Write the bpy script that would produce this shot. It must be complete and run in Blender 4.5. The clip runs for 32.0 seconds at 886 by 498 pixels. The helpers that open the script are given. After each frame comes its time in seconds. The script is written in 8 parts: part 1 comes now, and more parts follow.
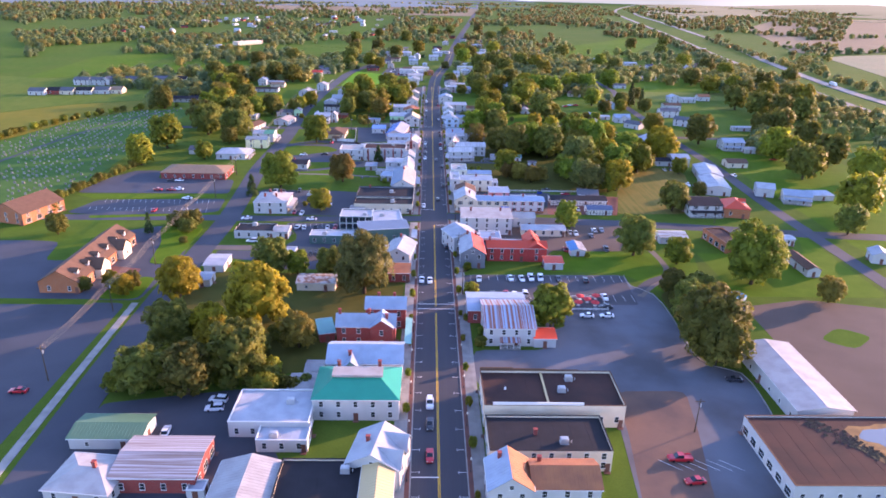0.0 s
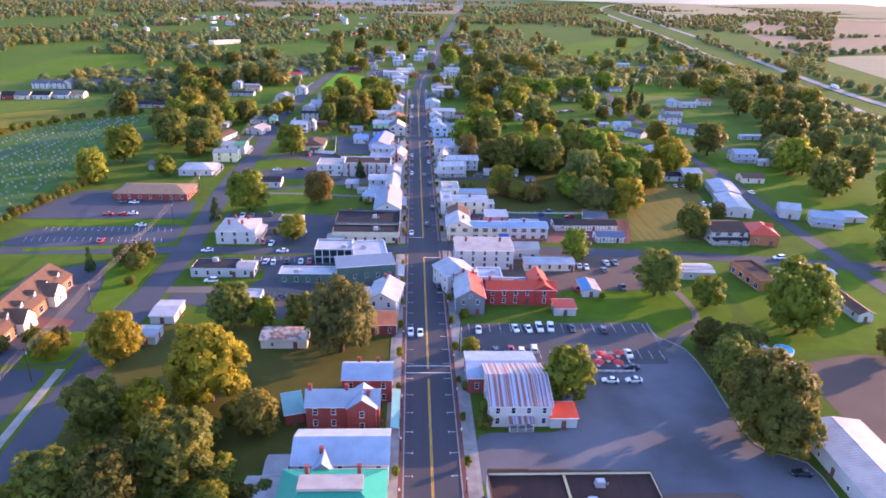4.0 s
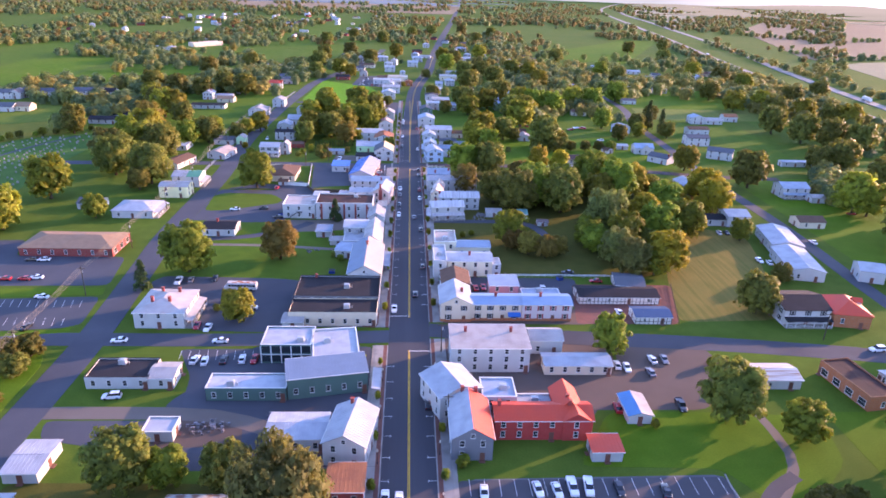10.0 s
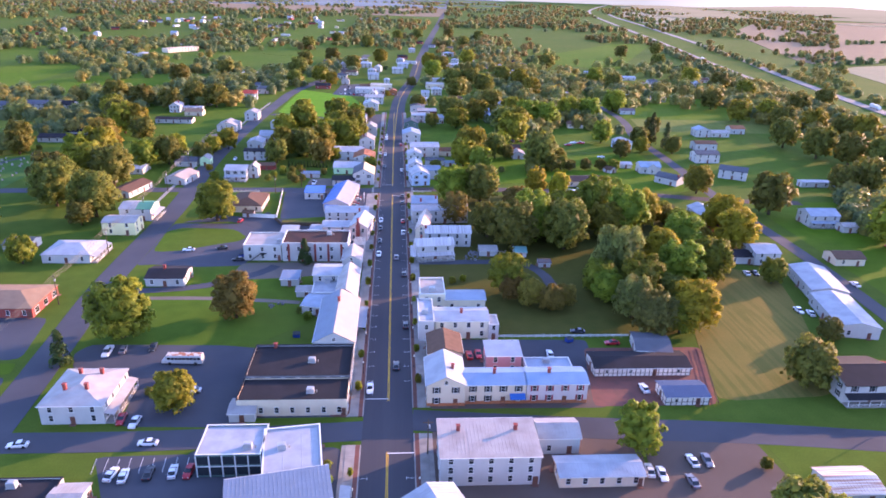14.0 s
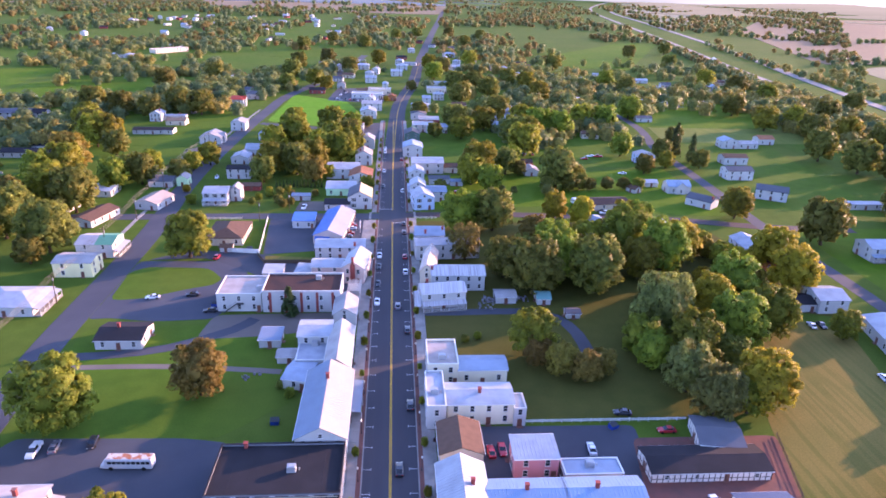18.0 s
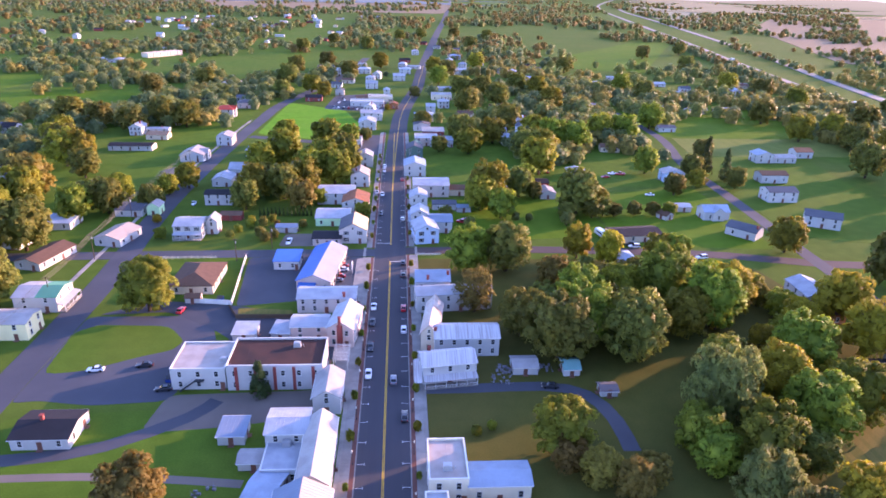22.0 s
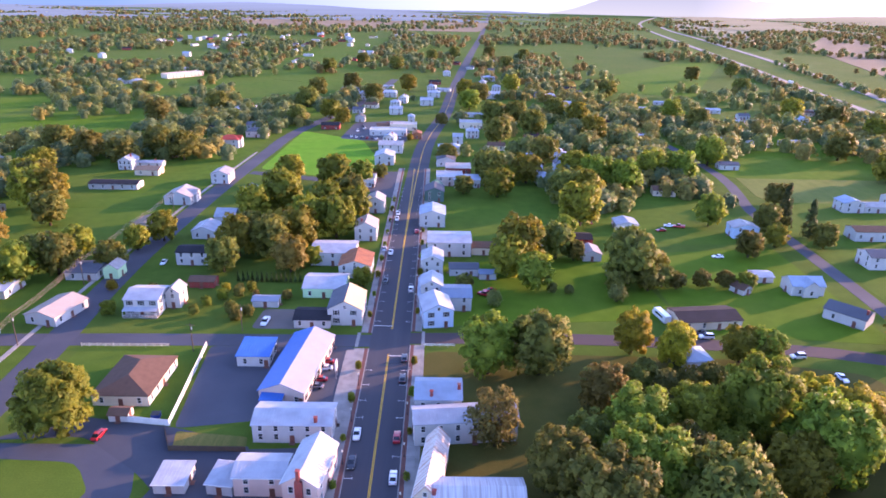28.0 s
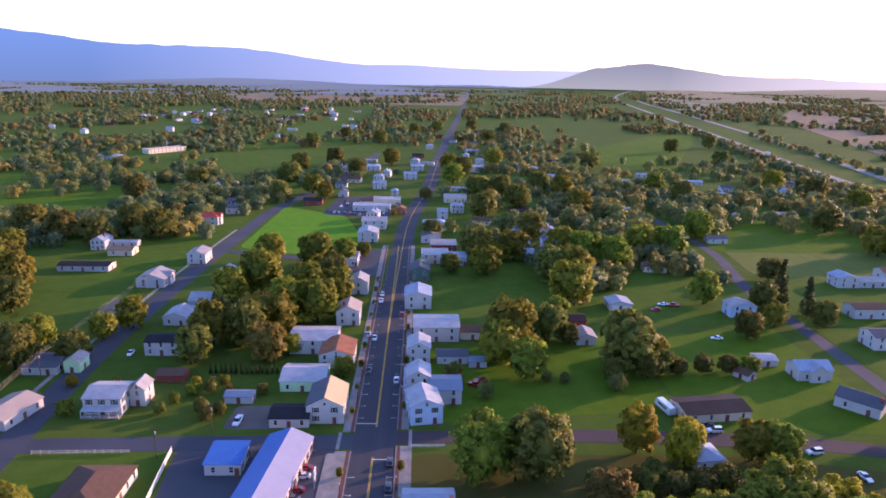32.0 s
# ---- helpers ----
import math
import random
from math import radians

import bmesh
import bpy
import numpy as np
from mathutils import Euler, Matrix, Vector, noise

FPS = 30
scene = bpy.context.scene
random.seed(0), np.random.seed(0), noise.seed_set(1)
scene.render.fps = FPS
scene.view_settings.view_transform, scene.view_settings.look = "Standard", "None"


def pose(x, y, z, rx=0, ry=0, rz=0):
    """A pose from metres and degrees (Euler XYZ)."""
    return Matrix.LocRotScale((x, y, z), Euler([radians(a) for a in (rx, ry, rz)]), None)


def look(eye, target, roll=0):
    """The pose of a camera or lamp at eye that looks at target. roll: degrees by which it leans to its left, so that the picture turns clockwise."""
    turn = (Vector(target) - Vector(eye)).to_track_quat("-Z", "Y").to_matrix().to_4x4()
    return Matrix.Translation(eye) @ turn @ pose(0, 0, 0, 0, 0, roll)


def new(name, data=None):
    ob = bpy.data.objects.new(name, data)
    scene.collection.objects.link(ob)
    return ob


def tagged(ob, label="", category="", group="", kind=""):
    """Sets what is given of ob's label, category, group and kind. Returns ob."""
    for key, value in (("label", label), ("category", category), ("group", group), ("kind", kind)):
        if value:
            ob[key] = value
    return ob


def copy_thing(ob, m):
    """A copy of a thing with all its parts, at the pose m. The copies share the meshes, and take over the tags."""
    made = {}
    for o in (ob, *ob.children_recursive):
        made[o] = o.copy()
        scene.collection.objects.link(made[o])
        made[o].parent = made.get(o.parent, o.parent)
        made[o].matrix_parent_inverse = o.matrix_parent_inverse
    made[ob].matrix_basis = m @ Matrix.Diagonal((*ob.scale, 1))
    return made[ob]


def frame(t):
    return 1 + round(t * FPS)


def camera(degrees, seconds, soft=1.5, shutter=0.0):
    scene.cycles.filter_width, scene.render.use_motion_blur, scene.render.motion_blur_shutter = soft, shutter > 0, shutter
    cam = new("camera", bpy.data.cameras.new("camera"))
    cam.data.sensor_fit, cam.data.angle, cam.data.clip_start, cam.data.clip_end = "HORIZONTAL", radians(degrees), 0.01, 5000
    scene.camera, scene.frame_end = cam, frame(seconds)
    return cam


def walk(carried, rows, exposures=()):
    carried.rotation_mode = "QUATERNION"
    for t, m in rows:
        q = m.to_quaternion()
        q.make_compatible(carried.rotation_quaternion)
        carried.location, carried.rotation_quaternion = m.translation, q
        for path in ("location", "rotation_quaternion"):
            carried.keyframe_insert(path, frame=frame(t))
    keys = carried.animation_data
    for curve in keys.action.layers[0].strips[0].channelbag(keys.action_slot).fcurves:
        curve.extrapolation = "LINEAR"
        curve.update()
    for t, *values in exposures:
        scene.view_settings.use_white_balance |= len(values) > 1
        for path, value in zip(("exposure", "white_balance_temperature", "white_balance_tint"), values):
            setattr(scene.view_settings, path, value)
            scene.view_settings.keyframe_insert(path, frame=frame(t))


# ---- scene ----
cam = camera(67.2, 32.0, soft=1.7)
PATH = [
    (0, (-3.383, -2.161, 99.532), (-3.333, -0.304, 98.791), 1.3),
    (0.5, (-3.890, 2.115, 99.531), (-3.840, 3.971, 98.789), 1.4),
    (1, (-4.097, 6.762, 99.648), (-4.047, 8.619, 98.905), 1.3),
    (1.5, (-4.487, 11.566, 99.693), (-4.432, 13.422, 98.950), 1.4),
    (2, (-4.712, 16.570, 99.676), (-4.648, 18.426, 98.933), 1.4),
    (2.5, (-4.871, 21.711, 99.528), (-4.796, 23.566, 98.785), 1.4),
    (3, (-4.803, 27.069, 99.388), (-4.720, 28.924, 98.644), 1.5),
    (3.5, (-4.787, 32.592, 99.239), (-4.697, 34.446, 98.494), 1.5),
    (5.5, (-5.528, 55.429, 99.005), (-5.424, 57.281, 98.258), 1.7),
    (6, (-5.685, 61.284, 98.949), (-5.579, 63.136, 98.202), 1.8),
    (6.5, (-5.538, 67.055, 99.013), (-5.431, 68.907, 98.265), 1.8),
    (7, (-5.357, 72.943, 99.035), (-5.248, 74.794, 98.286), 1.9),
    (7.5, (-4.813, 78.797, 98.976), (-4.705, 80.648, 98.226), 1.8),
    (8, (-4.236, 84.452, 99.018), (-4.129, 86.304, 98.269), 1.9),
    (8.5, (-3.404, 90.143, 99.038), (-3.299, 91.996, 98.290), 1.9),
    (9, (-2.359, 96.140, 99.214), (-2.255, 97.992, 98.467), 1.9),
    (9.5, (-1.468, 101.911, 99.458), (-1.364, 103.763, 98.709), 1.8),
    (10, (-0.882, 107.850, 99.688), (-0.775, 109.701, 98.940), 1.9),
    (10.5, (-0.372, 113.587, 99.872), (-0.263, 115.438, 99.124), 1.9),
    (11, (0.335, 119.383, 100.107), (0.448, 121.234, 99.359), 1.9),
    (11.5, (0.455, 124.926, 100.322), (0.583, 126.776, 99.574), 1.9),
    (12, (0.918, 130.104, 100.404), (1.049, 131.954, 99.657), 1.9),
    (12.5, (1.398, 135.297, 100.545), (1.533, 137.148, 99.798), 1.9),
    (13, (1.694, 140.440, 100.611), (1.832, 142.291, 99.865), 1.8),
    (13.5, (1.658, 145.444, 100.596), (1.798, 147.295, 99.852), 1.8),
    (14, (1.804, 150.787, 100.633), (1.945, 152.639, 99.889), 1.8),
    (14.5, (1.724, 156.162, 100.599), (1.868, 158.012, 99.855), 1.8),
    (16.5, (1.106, 177.709, 100.900), (1.252, 179.558, 100.151), 1.8),
    (17, (0.781, 183.133, 101.032), (0.928, 184.981, 100.281), 1.9),
    (17.5, (0.703, 188.604, 101.027), (0.849, 190.453, 100.275), 1.9),
    (18, (0.767, 193.937, 101.101), (0.913, 195.784, 100.350), 1.8),
    (18.5, (0.801, 199.479, 101.312), (0.946, 201.327, 100.560), 1.8),
    (19, (1.022, 205.022, 101.514), (1.164, 206.869, 100.761), 1.7),
    (19.5, (1.221, 210.699, 101.552), (1.363, 212.545, 100.799), 1.7),
    (20, (1.287, 216.267, 101.586), (1.432, 218.115, 100.833), 1.7),
    (20.5, (1.604, 221.704, 101.635), (1.748, 223.552, 100.882), 1.7),
    (21, (2.058, 227.049, 101.680), (2.201, 228.897, 100.926), 1.6),
    (21.5, (2.819, 232.464, 101.689), (2.959, 234.311, 100.933), 1.5),
    (22, (3.847, 237.599, 101.659), (3.975, 239.445, 100.903), 1.4),
    (22.5, (4.829, 242.602, 101.580), (4.944, 244.450, 100.825), 1.3),
    (23, (5.579, 247.582, 101.403), (5.685, 249.430, 100.647), 1.3),
    (23.5, (6.096, 253.046, 101.288), (6.197, 254.895, 100.532), 1.3),
    (24, (7.074, 258.510, 101.153), (7.168, 260.359, 100.399), 1.3),
    (24.5, (8.197, 263.827, 100.979), (8.286, 265.678, 100.225), 1.2),
    (25, (9.482, 269.091, 100.871), (9.560, 270.942, 100.117), 1.2),
    (25.5, (10.559, 274.138, 100.837), (10.629, 275.990, 100.084), 1.2),
    (27.5, (13.173, 294.159, 100.721), (13.202, 296.019, 99.985), 1.2),
    (28, (13.338, 299.258, 100.783), (13.362, 301.126, 100.068), 1.2),
    (28.5, (13.046, 304.211, 101.095), (13.072, 306.088, 100.404), 1.2),
    (29, (12.552, 308.258, 101.365), (12.592, 310.144, 100.701), 1.2),
    (29.5, (12.068, 310.970, 101.681), (12.119, 312.865, 101.044), 1.2),
    (30, (11.839, 312.535, 101.963), (11.895, 314.438, 101.353), 1.1),
    (30.5, (11.926, 313.287, 102.254), (11.985, 315.198, 101.668), 1.1),
    (31, (11.954, 313.243, 102.390), (12.016, 315.161, 101.827), 1.1),
    (31.5, (12.125, 313.069, 102.414), (12.189, 314.993, 101.874), 1),
    (32, (12.271, 312.961, 102.390), (12.342, 314.891, 101.870), 1),
]
walk(cam, [(t, look(eye, target, roll)) for t, eye, target, roll in PATH], exposures=[(0, 2.54, 6150, 42), (12, 2.62, 6050, 45), (20, 2.64, 5950, 49), (28, 2.64, 5950, 49), (29.2, 2.54, 5950, 49), (30.5, 2.16, 5900, 48), (32, 1.80, 5900, 47)])

# ---- world, sun ----
SUN_AZ, SUN_EL = radians(63), radians(11)
world = bpy.data.worlds.new("sky")
scene.world = world
world.use_nodes = True
wn = world.node_tree
sky = wn.nodes.new("ShaderNodeTexSky")
sky.sky_type, sky.sun_disc = "NISHITA", False
sky.sun_elevation, sky.sun_rotation = SUN_EL, SUN_AZ
sky.air_density, sky.dust_density, sky.ozone_density = 1.0, 0.7, 2.6
wn.links.new(sky.outputs[0], wn.nodes["Background"].inputs[0])
wn.nodes["Background"].inputs[1].default_value = 0.15
sun = new("sun", bpy.data.lights.new("sun", "SUN"))
sun.data.energy, sun.data.angle, sun.data.color = 2.45, radians(0.6), (1.0, 0.63, 0.33)
sun.matrix_world = look((0, 0, 50), (-math.sin(SUN_AZ), -math.cos(SUN_AZ), 50 - math.tan(SUN_EL)))


# ---- materials ----
def node_mat(name):
    m = bpy.data.materials.new(name)
    m.use_nodes = True
    nt = m.node_tree
    return m, nt, nt.nodes["Principled BSDF"]


def math_node(nt, op, a, b):
    n = nt.nodes.new("ShaderNodeMath")
    n.operation = op
    for i, v in enumerate((a, b)):
        if isinstance(v, (int, float)):
            n.inputs[i].default_value = v
        else:
            nt.links.new(v, n.inputs[i])
    return n.outputs[0]


def noise_fac(nt, scale, detail=4.0, stretch=(1, 1, 1), coords="Object", low=0.35, high=0.65):
    tc = nt.nodes.new("ShaderNodeTexCoord")
    mp = nt.nodes.new("ShaderNodeMapping")
    mp.inputs["Scale"].default_value = stretch
    nz = nt.nodes.new("ShaderNodeTexNoise")
    nz.inputs["Scale"].default_value, nz.inputs["Detail"].default_value = scale, detail
    mr = nt.nodes.new("ShaderNodeMapRange")
    mr.inputs[1].default_value, mr.inputs[2].default_value = low, high
    if coords == "World":
        geo = nt.nodes.new("ShaderNodeNewGeometry")
        nt.links.new(geo.outputs["Position"], mp.inputs[0])
    else:
        nt.links.new(tc.outputs[coords], mp.inputs[0])
    nt.links.new(mp.outputs[0], nz.inputs[0])
    nt.links.new(nz.outputs[0], mr.inputs[0])
    return mr.outputs[0]


def mix_col(nt, fac, a, b, mode="MIX"):
    n = nt.nodes.new("ShaderNodeMix")
    n.data_type, n.blend_type = "RGBA", mode
    for sock, v in ((n.inputs[0], fac), (n.inputs[6], a), (n.inputs[7], b)):
        if isinstance(v, (int, float)):
            sock.default_value = v
        elif isinstance(v, tuple):
            sock.default_value = (*v, 1)
        else:
            nt.links.new(v, sock)
    return n.outputs[2]


def bump(nt, bsdf, height, strength=0.3, dist=0.05):
    b = nt.nodes.new("ShaderNodeBump")
    b.inputs["Strength"].default_value, b.inputs["Distance"].default_value = strength, dist
    nt.links.new(height, b.inputs["Height"])
    nt.links.new(b.outputs[0], bsdf.inputs["Normal"])


def scaled(c, k):
    return tuple(min(1.0, v * k) for v in c)


def weathered(name, col, rough=0.7, metal=0.0, stain=0.72, coarse=0.25, fine=3.0, stretch=(1, 1, 1), other=None, amount=0.5, coords="World", low=0.4, high=0.7):
    """A surface with stains at a coarse scale, grain at a fine one, and a slight shift from object to object."""
    m, nt, b = node_mat(name)
    big = noise_fac(nt, coarse, 5.0, stretch, coords, low, high)
    small = noise_fac(nt, fine, 3.0, stretch, coords, 0.3, 0.7)
    c = mix_col(nt, math_node(nt, "MULTIPLY", big, amount), col, other or scaled(col, stain))
    c = mix_col(nt, math_node(nt, "MULTIPLY", small, 0.22), c, scaled(col, 0.8))
    info = nt.nodes.new("ShaderNodeObjectInfo")
    hsv = nt.nodes.new("ShaderNodeHueSaturation")
    nt.links.new(math_node(nt, "ADD", math_node(nt, "MULTIPLY", info.outputs["Random"], 0.14), 0.93), hsv.inputs["Value"])
    nt.links.new(c, hsv.inputs["Color"])
    nt.links.new(hsv.outputs[0], b.inputs["Base Color"])
    b.inputs["Roughness"].default_value, b.inputs["Metallic"].default_value = rough, metal
    b.inputs["Specular IOR Level"].default_value = 0.18 if rough > 0.8 else 0.25
    bump(nt, b, small, 0.25, 0.03)
    return m


def clapboard(name, col):
    m, nt, b = node_mat(name)
    geo = nt.nodes.new("ShaderNodeNewGeometry")
    sep = nt.nodes.new("ShaderNodeSeparateXYZ")
    nt.links.new(geo.outputs["Position"], sep.inputs[0])
    lap = math_node(nt, "FRACT", math_node(nt, "MULTIPLY", sep.outputs[2], 6.0), 0)
    big = noise_fac(nt, 0.35, 4.0, (1, 1, 0.5), "World", 0.4, 0.75)
    c = mix_col(nt, math_node(nt, "MULTIPLY", big, 0.45), col, scaled(col, 0.75))
    nt.links.new(c, b.inputs["Base Color"])
    b.inputs["Roughness"].default_value = 0.6
    bump(nt, b, lap, 0.5, 0.02)
    return m


def brickwork(name, col, mortar=(0.35, 0.32, 0.29)):
    m, nt, b = node_mat(name)
    geo = nt.nodes.new("ShaderNodeNewGeometry")
    sep = nt.nodes.new("ShaderNodeSeparateXYZ")
    com = nt.nodes.new("ShaderNodeCombineXYZ")
    nt.links.new(geo.outputs["Position"], sep.inputs[0])
    nt.links.new(math_node(nt, "ADD", sep.outputs[0], sep.outputs[1]), com.inputs[0])
    nt.links.new(sep.outputs[2], com.inputs[1])
    br = nt.nodes.new("ShaderNodeTexBrick")
    br.inputs["Scale"].default_value = 1.0
    br.inputs["Brick Width"].default_value, br.inputs["Row Height"].default_value = 0.22, 0.075
    br.inputs["Mortar Size"].default_value = 0.008
    br.inputs["Color1"].default_value = (*col, 1)
    br.inputs["Color2"].default_value = (*scaled(col, 0.7), 1)
    br.inputs["Mortar"].default_value = (*mortar, 1)
    nt.links.new(com.outputs[0], br.inputs[0])
    big = noise_fac(nt, 0.5, 4.0, (1, 1, 1), "World", 0.4, 0.75)
    nt.links.new(mix_col(nt, math_node(nt, "MULTIPLY", big, 0.4), br.outputs[0], scaled(col, 0.55)), b.inputs["Base Color"])
    b.inputs["Roughness"].default_value = 0.85
    bump(nt, b, br.outputs["Fac"], -0.4, 0.01)
    return m


def leafy(name, dark, light, rough=0.6):
    m, nt, b = node_mat(name)
    geo = nt.nodes.new("ShaderNodeNewGeometry")
    info = nt.nodes.new("ShaderNodeObjectInfo")
    big = noise_fac(nt, 0.45, 3.0, (1, 1, 1), "World", 0.35, 0.65)
    f = math_node(nt, "ADD", math_node(nt, "MULTIPLY", geo.outputs["Random Per Island"], 0.42), math_node(nt, "MULTIPLY", big, 0.58))
    c = mix_col(nt, f, dark, light)
    hsv = nt.nodes.new("ShaderNodeHueSaturation")
    nt.links.new(math_node(nt, "ADD", math_node(nt, "MULTIPLY", info.outputs["Random"], 0.05), 0.482), hsv.inputs["Hue"])
    nt.links.new(math_node(nt, "ADD", math_node(nt, "MULTIPLY", info.outputs["Random"], 0.5), 0.75), hsv.inputs["Value"])
    nt.links.new(c, hsv.inputs["Color"])
    nt.links.new(hsv.outputs[0], b.inputs["Base Color"])
    b.inputs["Roughness"].default_value = rough
    b.inputs["Specular IOR Level"].default_value = 0.25
    trans = nt.nodes.new("ShaderNodeBsdfTranslucent")
    nt.links.new(hsv.outputs[0], trans.inputs[0])
    mixs = nt.nodes.new("ShaderNodeMixShader")
    mixs.inputs[0].default_value = 0.52
    nt.links.new(b.outputs[0], mixs.inputs[1])
    nt.links.new(trans.outputs[0], mixs.inputs[2])
    nt.links.new(mixs.outputs[0], nt.nodes["Material Output"].inputs[0])
    return m


def grassy(name, a, b2, dry, dry_amount=0.35, mow=0.0):
    m, nt, b = node_mat(name)
    big = noise_fac(nt, 0.02, 5.0, (1, 1, 1), "World", 0.4, 0.7)
    mid = noise_fac(nt, 0.15, 5.0, (1, 1, 1), "World", 0.35, 0.65)
    fine = noise_fac(nt, 2.5, 4.0, (1, 1, 1), "World", 0.3, 0.7)
    c = mix_col(nt, mid, a, b2)
    c = mix_col(nt, math_node(nt, "MULTIPLY", big, dry_amount), c, dry)
    if mow:
        stripes = noise_fac(nt, 0.6, 1.0, (1.0, 0.05, 1), "World", 0.45, 0.55)
        c = mix_col(nt, math_node(nt, "MULTIPLY", stripes, mow), c, scaled(dry, 1.1))
    c = mix_col(nt, math_node(nt, "MULTIPLY", fine, 0.4), c, scaled(a, 0.6))
    nt.links.new(c, b.inputs["Base Color"])
    b.inputs["Roughness"].default_value = 0.9
    b.inputs["Specular IOR Level"].default_value = 0.03
    bump(nt, b, fine, 0.3, 0.06)
    return m


W_WHITE = clapboard("white_clapboard", (0.45, 0.45, 0.44))
W_GREYW = weathered("greyish_stucco", (0.48, 0.47, 0.46), 0.8)
W_CREAM = weathered("cream_stucco", (0.62, 0.53, 0.40), 0.8)
W_CREAMY = clapboard("cream_clapboard", (0.72, 0.66, 0.50))
W_YELLOW = clapboard("yellow_clapboard", (0.75, 0.68, 0.38))
W_GREY = clapboard("grey_clapboard", (0.42, 0.42, 0.41))
W_DGREY = clapboard("slate_grey_clapboard", (0.16, 0.17, 0.19))
W_GREEN = clapboard("dark_green_clapboard", (0.06, 0.13, 0.11))
W_LGREEN = clapboard("pale_green_clapboard", (0.42, 0.66, 0.38))
W_PBLUE = clapboard("pale_blue_clapboard", (0.42, 0.55, 0.70))
W_PINK = weathered("pinkish_masonry", (0.58, 0.44, 0.38), 0.8)
W_PINKR = clapboard("pink_clapboard", (0.55, 0.22, 0.24))
W_LILAC = clapboard("lilac_grey_clapboard", (0.56, 0.50, 0.50))
W_RED = brickwork("red_painted_brick", (0.46, 0.042, 0.032), (0.34, 0.05, 0.04))
W_RBRICK = brickwork("red_brick", (0.31, 0.040, 0.030), (0.20, 0.085, 0.07))
W_OBRICK = brickwork("orange_brick", (0.44, 0.135, 0.045), (0.32, 0.17, 0.10))
W_TIMBER = weathered("white_panel", (0.66, 0.63, 0.58), 0.8)
TIMBER = weathered("black_timber", (0.03, 0.025, 0.022), 0.7)


def metal_roof(name, col, other=None, amount=0.5, rough=0.55):
    return weathered(name, col, rough, 0.0, 0.75, 0.3, 2.0, (1, 1, 1), other, amount)


R_WHITE = metal_roof("white_metal_roof", (0.335, 0.355, 0.385), (0.225, 0.240, 0.262), 0.75)
R_PALE = metal_roof("pale_metal_roof", (0.34, 0.325, 0.315), (0.23, 0.205, 0.195), 0.75)
R_BLUEW = metal_roof("bluish_white_roof", (0.275, 0.335, 0.415), (0.20, 0.235, 0.275), 0.7)
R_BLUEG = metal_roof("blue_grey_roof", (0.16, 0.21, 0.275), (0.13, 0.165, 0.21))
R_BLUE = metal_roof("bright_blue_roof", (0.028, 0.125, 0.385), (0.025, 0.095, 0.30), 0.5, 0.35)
R_TENT = metal_roof("blue_canvas_roof", (0.075, 0.23, 0.42), (0.06, 0.18, 0.34))
R_SLATE = metal_roof("slate_blue_roof", (0.17, 0.27, 0.39), (0.13, 0.21, 0.31))
R_NAVY = metal_roof("dull_navy_roof", (0.05, 0.085, 0.15), (0.04, 0.07, 0.12))
# Low sun's glare on a blue roof, put in as lilac colour.
R_BLUE_GLARE = metal_roof("blue_roof_glare", (0.30, 0.31, 0.40), (0.25, 0.26, 0.34))
R_TEAL = metal_roof("teal_roof", (0.006, 0.255, 0.165), (0.008, 0.20, 0.13), 0.4, 0.35)
R_TEALF = metal_roof("faded_teal_roof", (0.16, 0.38, 0.36))
R_SEAGREEN = metal_roof("sea_green_roof", (0.07, 0.27, 0.17), (0.06, 0.20, 0.13))
R_GREEN = metal_roof("green_roof", (0.08, 0.17, 0.10))
R_RED = metal_roof("red_roof", (0.54, 0.065, 0.03), (0.42, 0.06, 0.04))
R_RUST = metal_roof("rusty_roof", (0.32, 0.12, 0.05), (0.18, 0.07, 0.04), 0.7, 0.7)
R_TAN = metal_roof("tan_roof", (0.48, 0.36, 0.18), (0.42, 0.32, 0.18))
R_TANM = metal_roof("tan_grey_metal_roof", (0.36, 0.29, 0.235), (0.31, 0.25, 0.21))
R_PINKW = metal_roof("faded_pinkish_roof", (0.36, 0.315, 0.285), (0.25, 0.20, 0.175), 0.75)
R_OLDW = weathered("old_streaked_roof", (0.52, 0.51, 0.52), 0.6, 0.1, 0.6, 0.8, 4.0, (3, 0.1, 0.02), (0.25, 0.20, 0.18), 0.8)
R_RUSTW = weathered("rust_streaked_white_roof", (0.55, 0.52, 0.48), 0.6, 0.1, 0.6, 0.7, 4.0, (0.1, 2.5, 0.02), (0.28, 0.13, 0.07), 0.9, "World", 0.44, 0.6)
R_RUSTB = weathered("rust_striped_roof", (0.30, 0.36, 0.45), 0.5, 0.2, 0.6, 0.9, 3.0, (1.6, 0.012, 0.0), (0.28, 0.08, 0.03), 1.0, "World", 0.46, 0.54)
R_BLOTCH = weathered("rust_blotched_roof", (0.40, 0.37, 0.33), 0.7, 0, 0.6, 0.55, 4.0, (1, 1, 1), (0.20, 0.085, 0.045), 1.0, "World", 0.44, 0.56)
R_BARN = weathered("old_plank_roof", (0.33, 0.32, 0.34), 0.7, 0.0, 0.6, 0.9, 5.0, (0.06, 3.0, 0.3), (0.15, 0.10, 0.08), 0.9, "World", 0.42, 0.62)
R_DARK = weathered("dark_felt_roof", (0.020, 0.019, 0.022), 0.9, 0, 1.6, 0.2, 3.0)
R_GREY = weathered("grey_shingle", (0.10, 0.105, 0.12), 0.9)
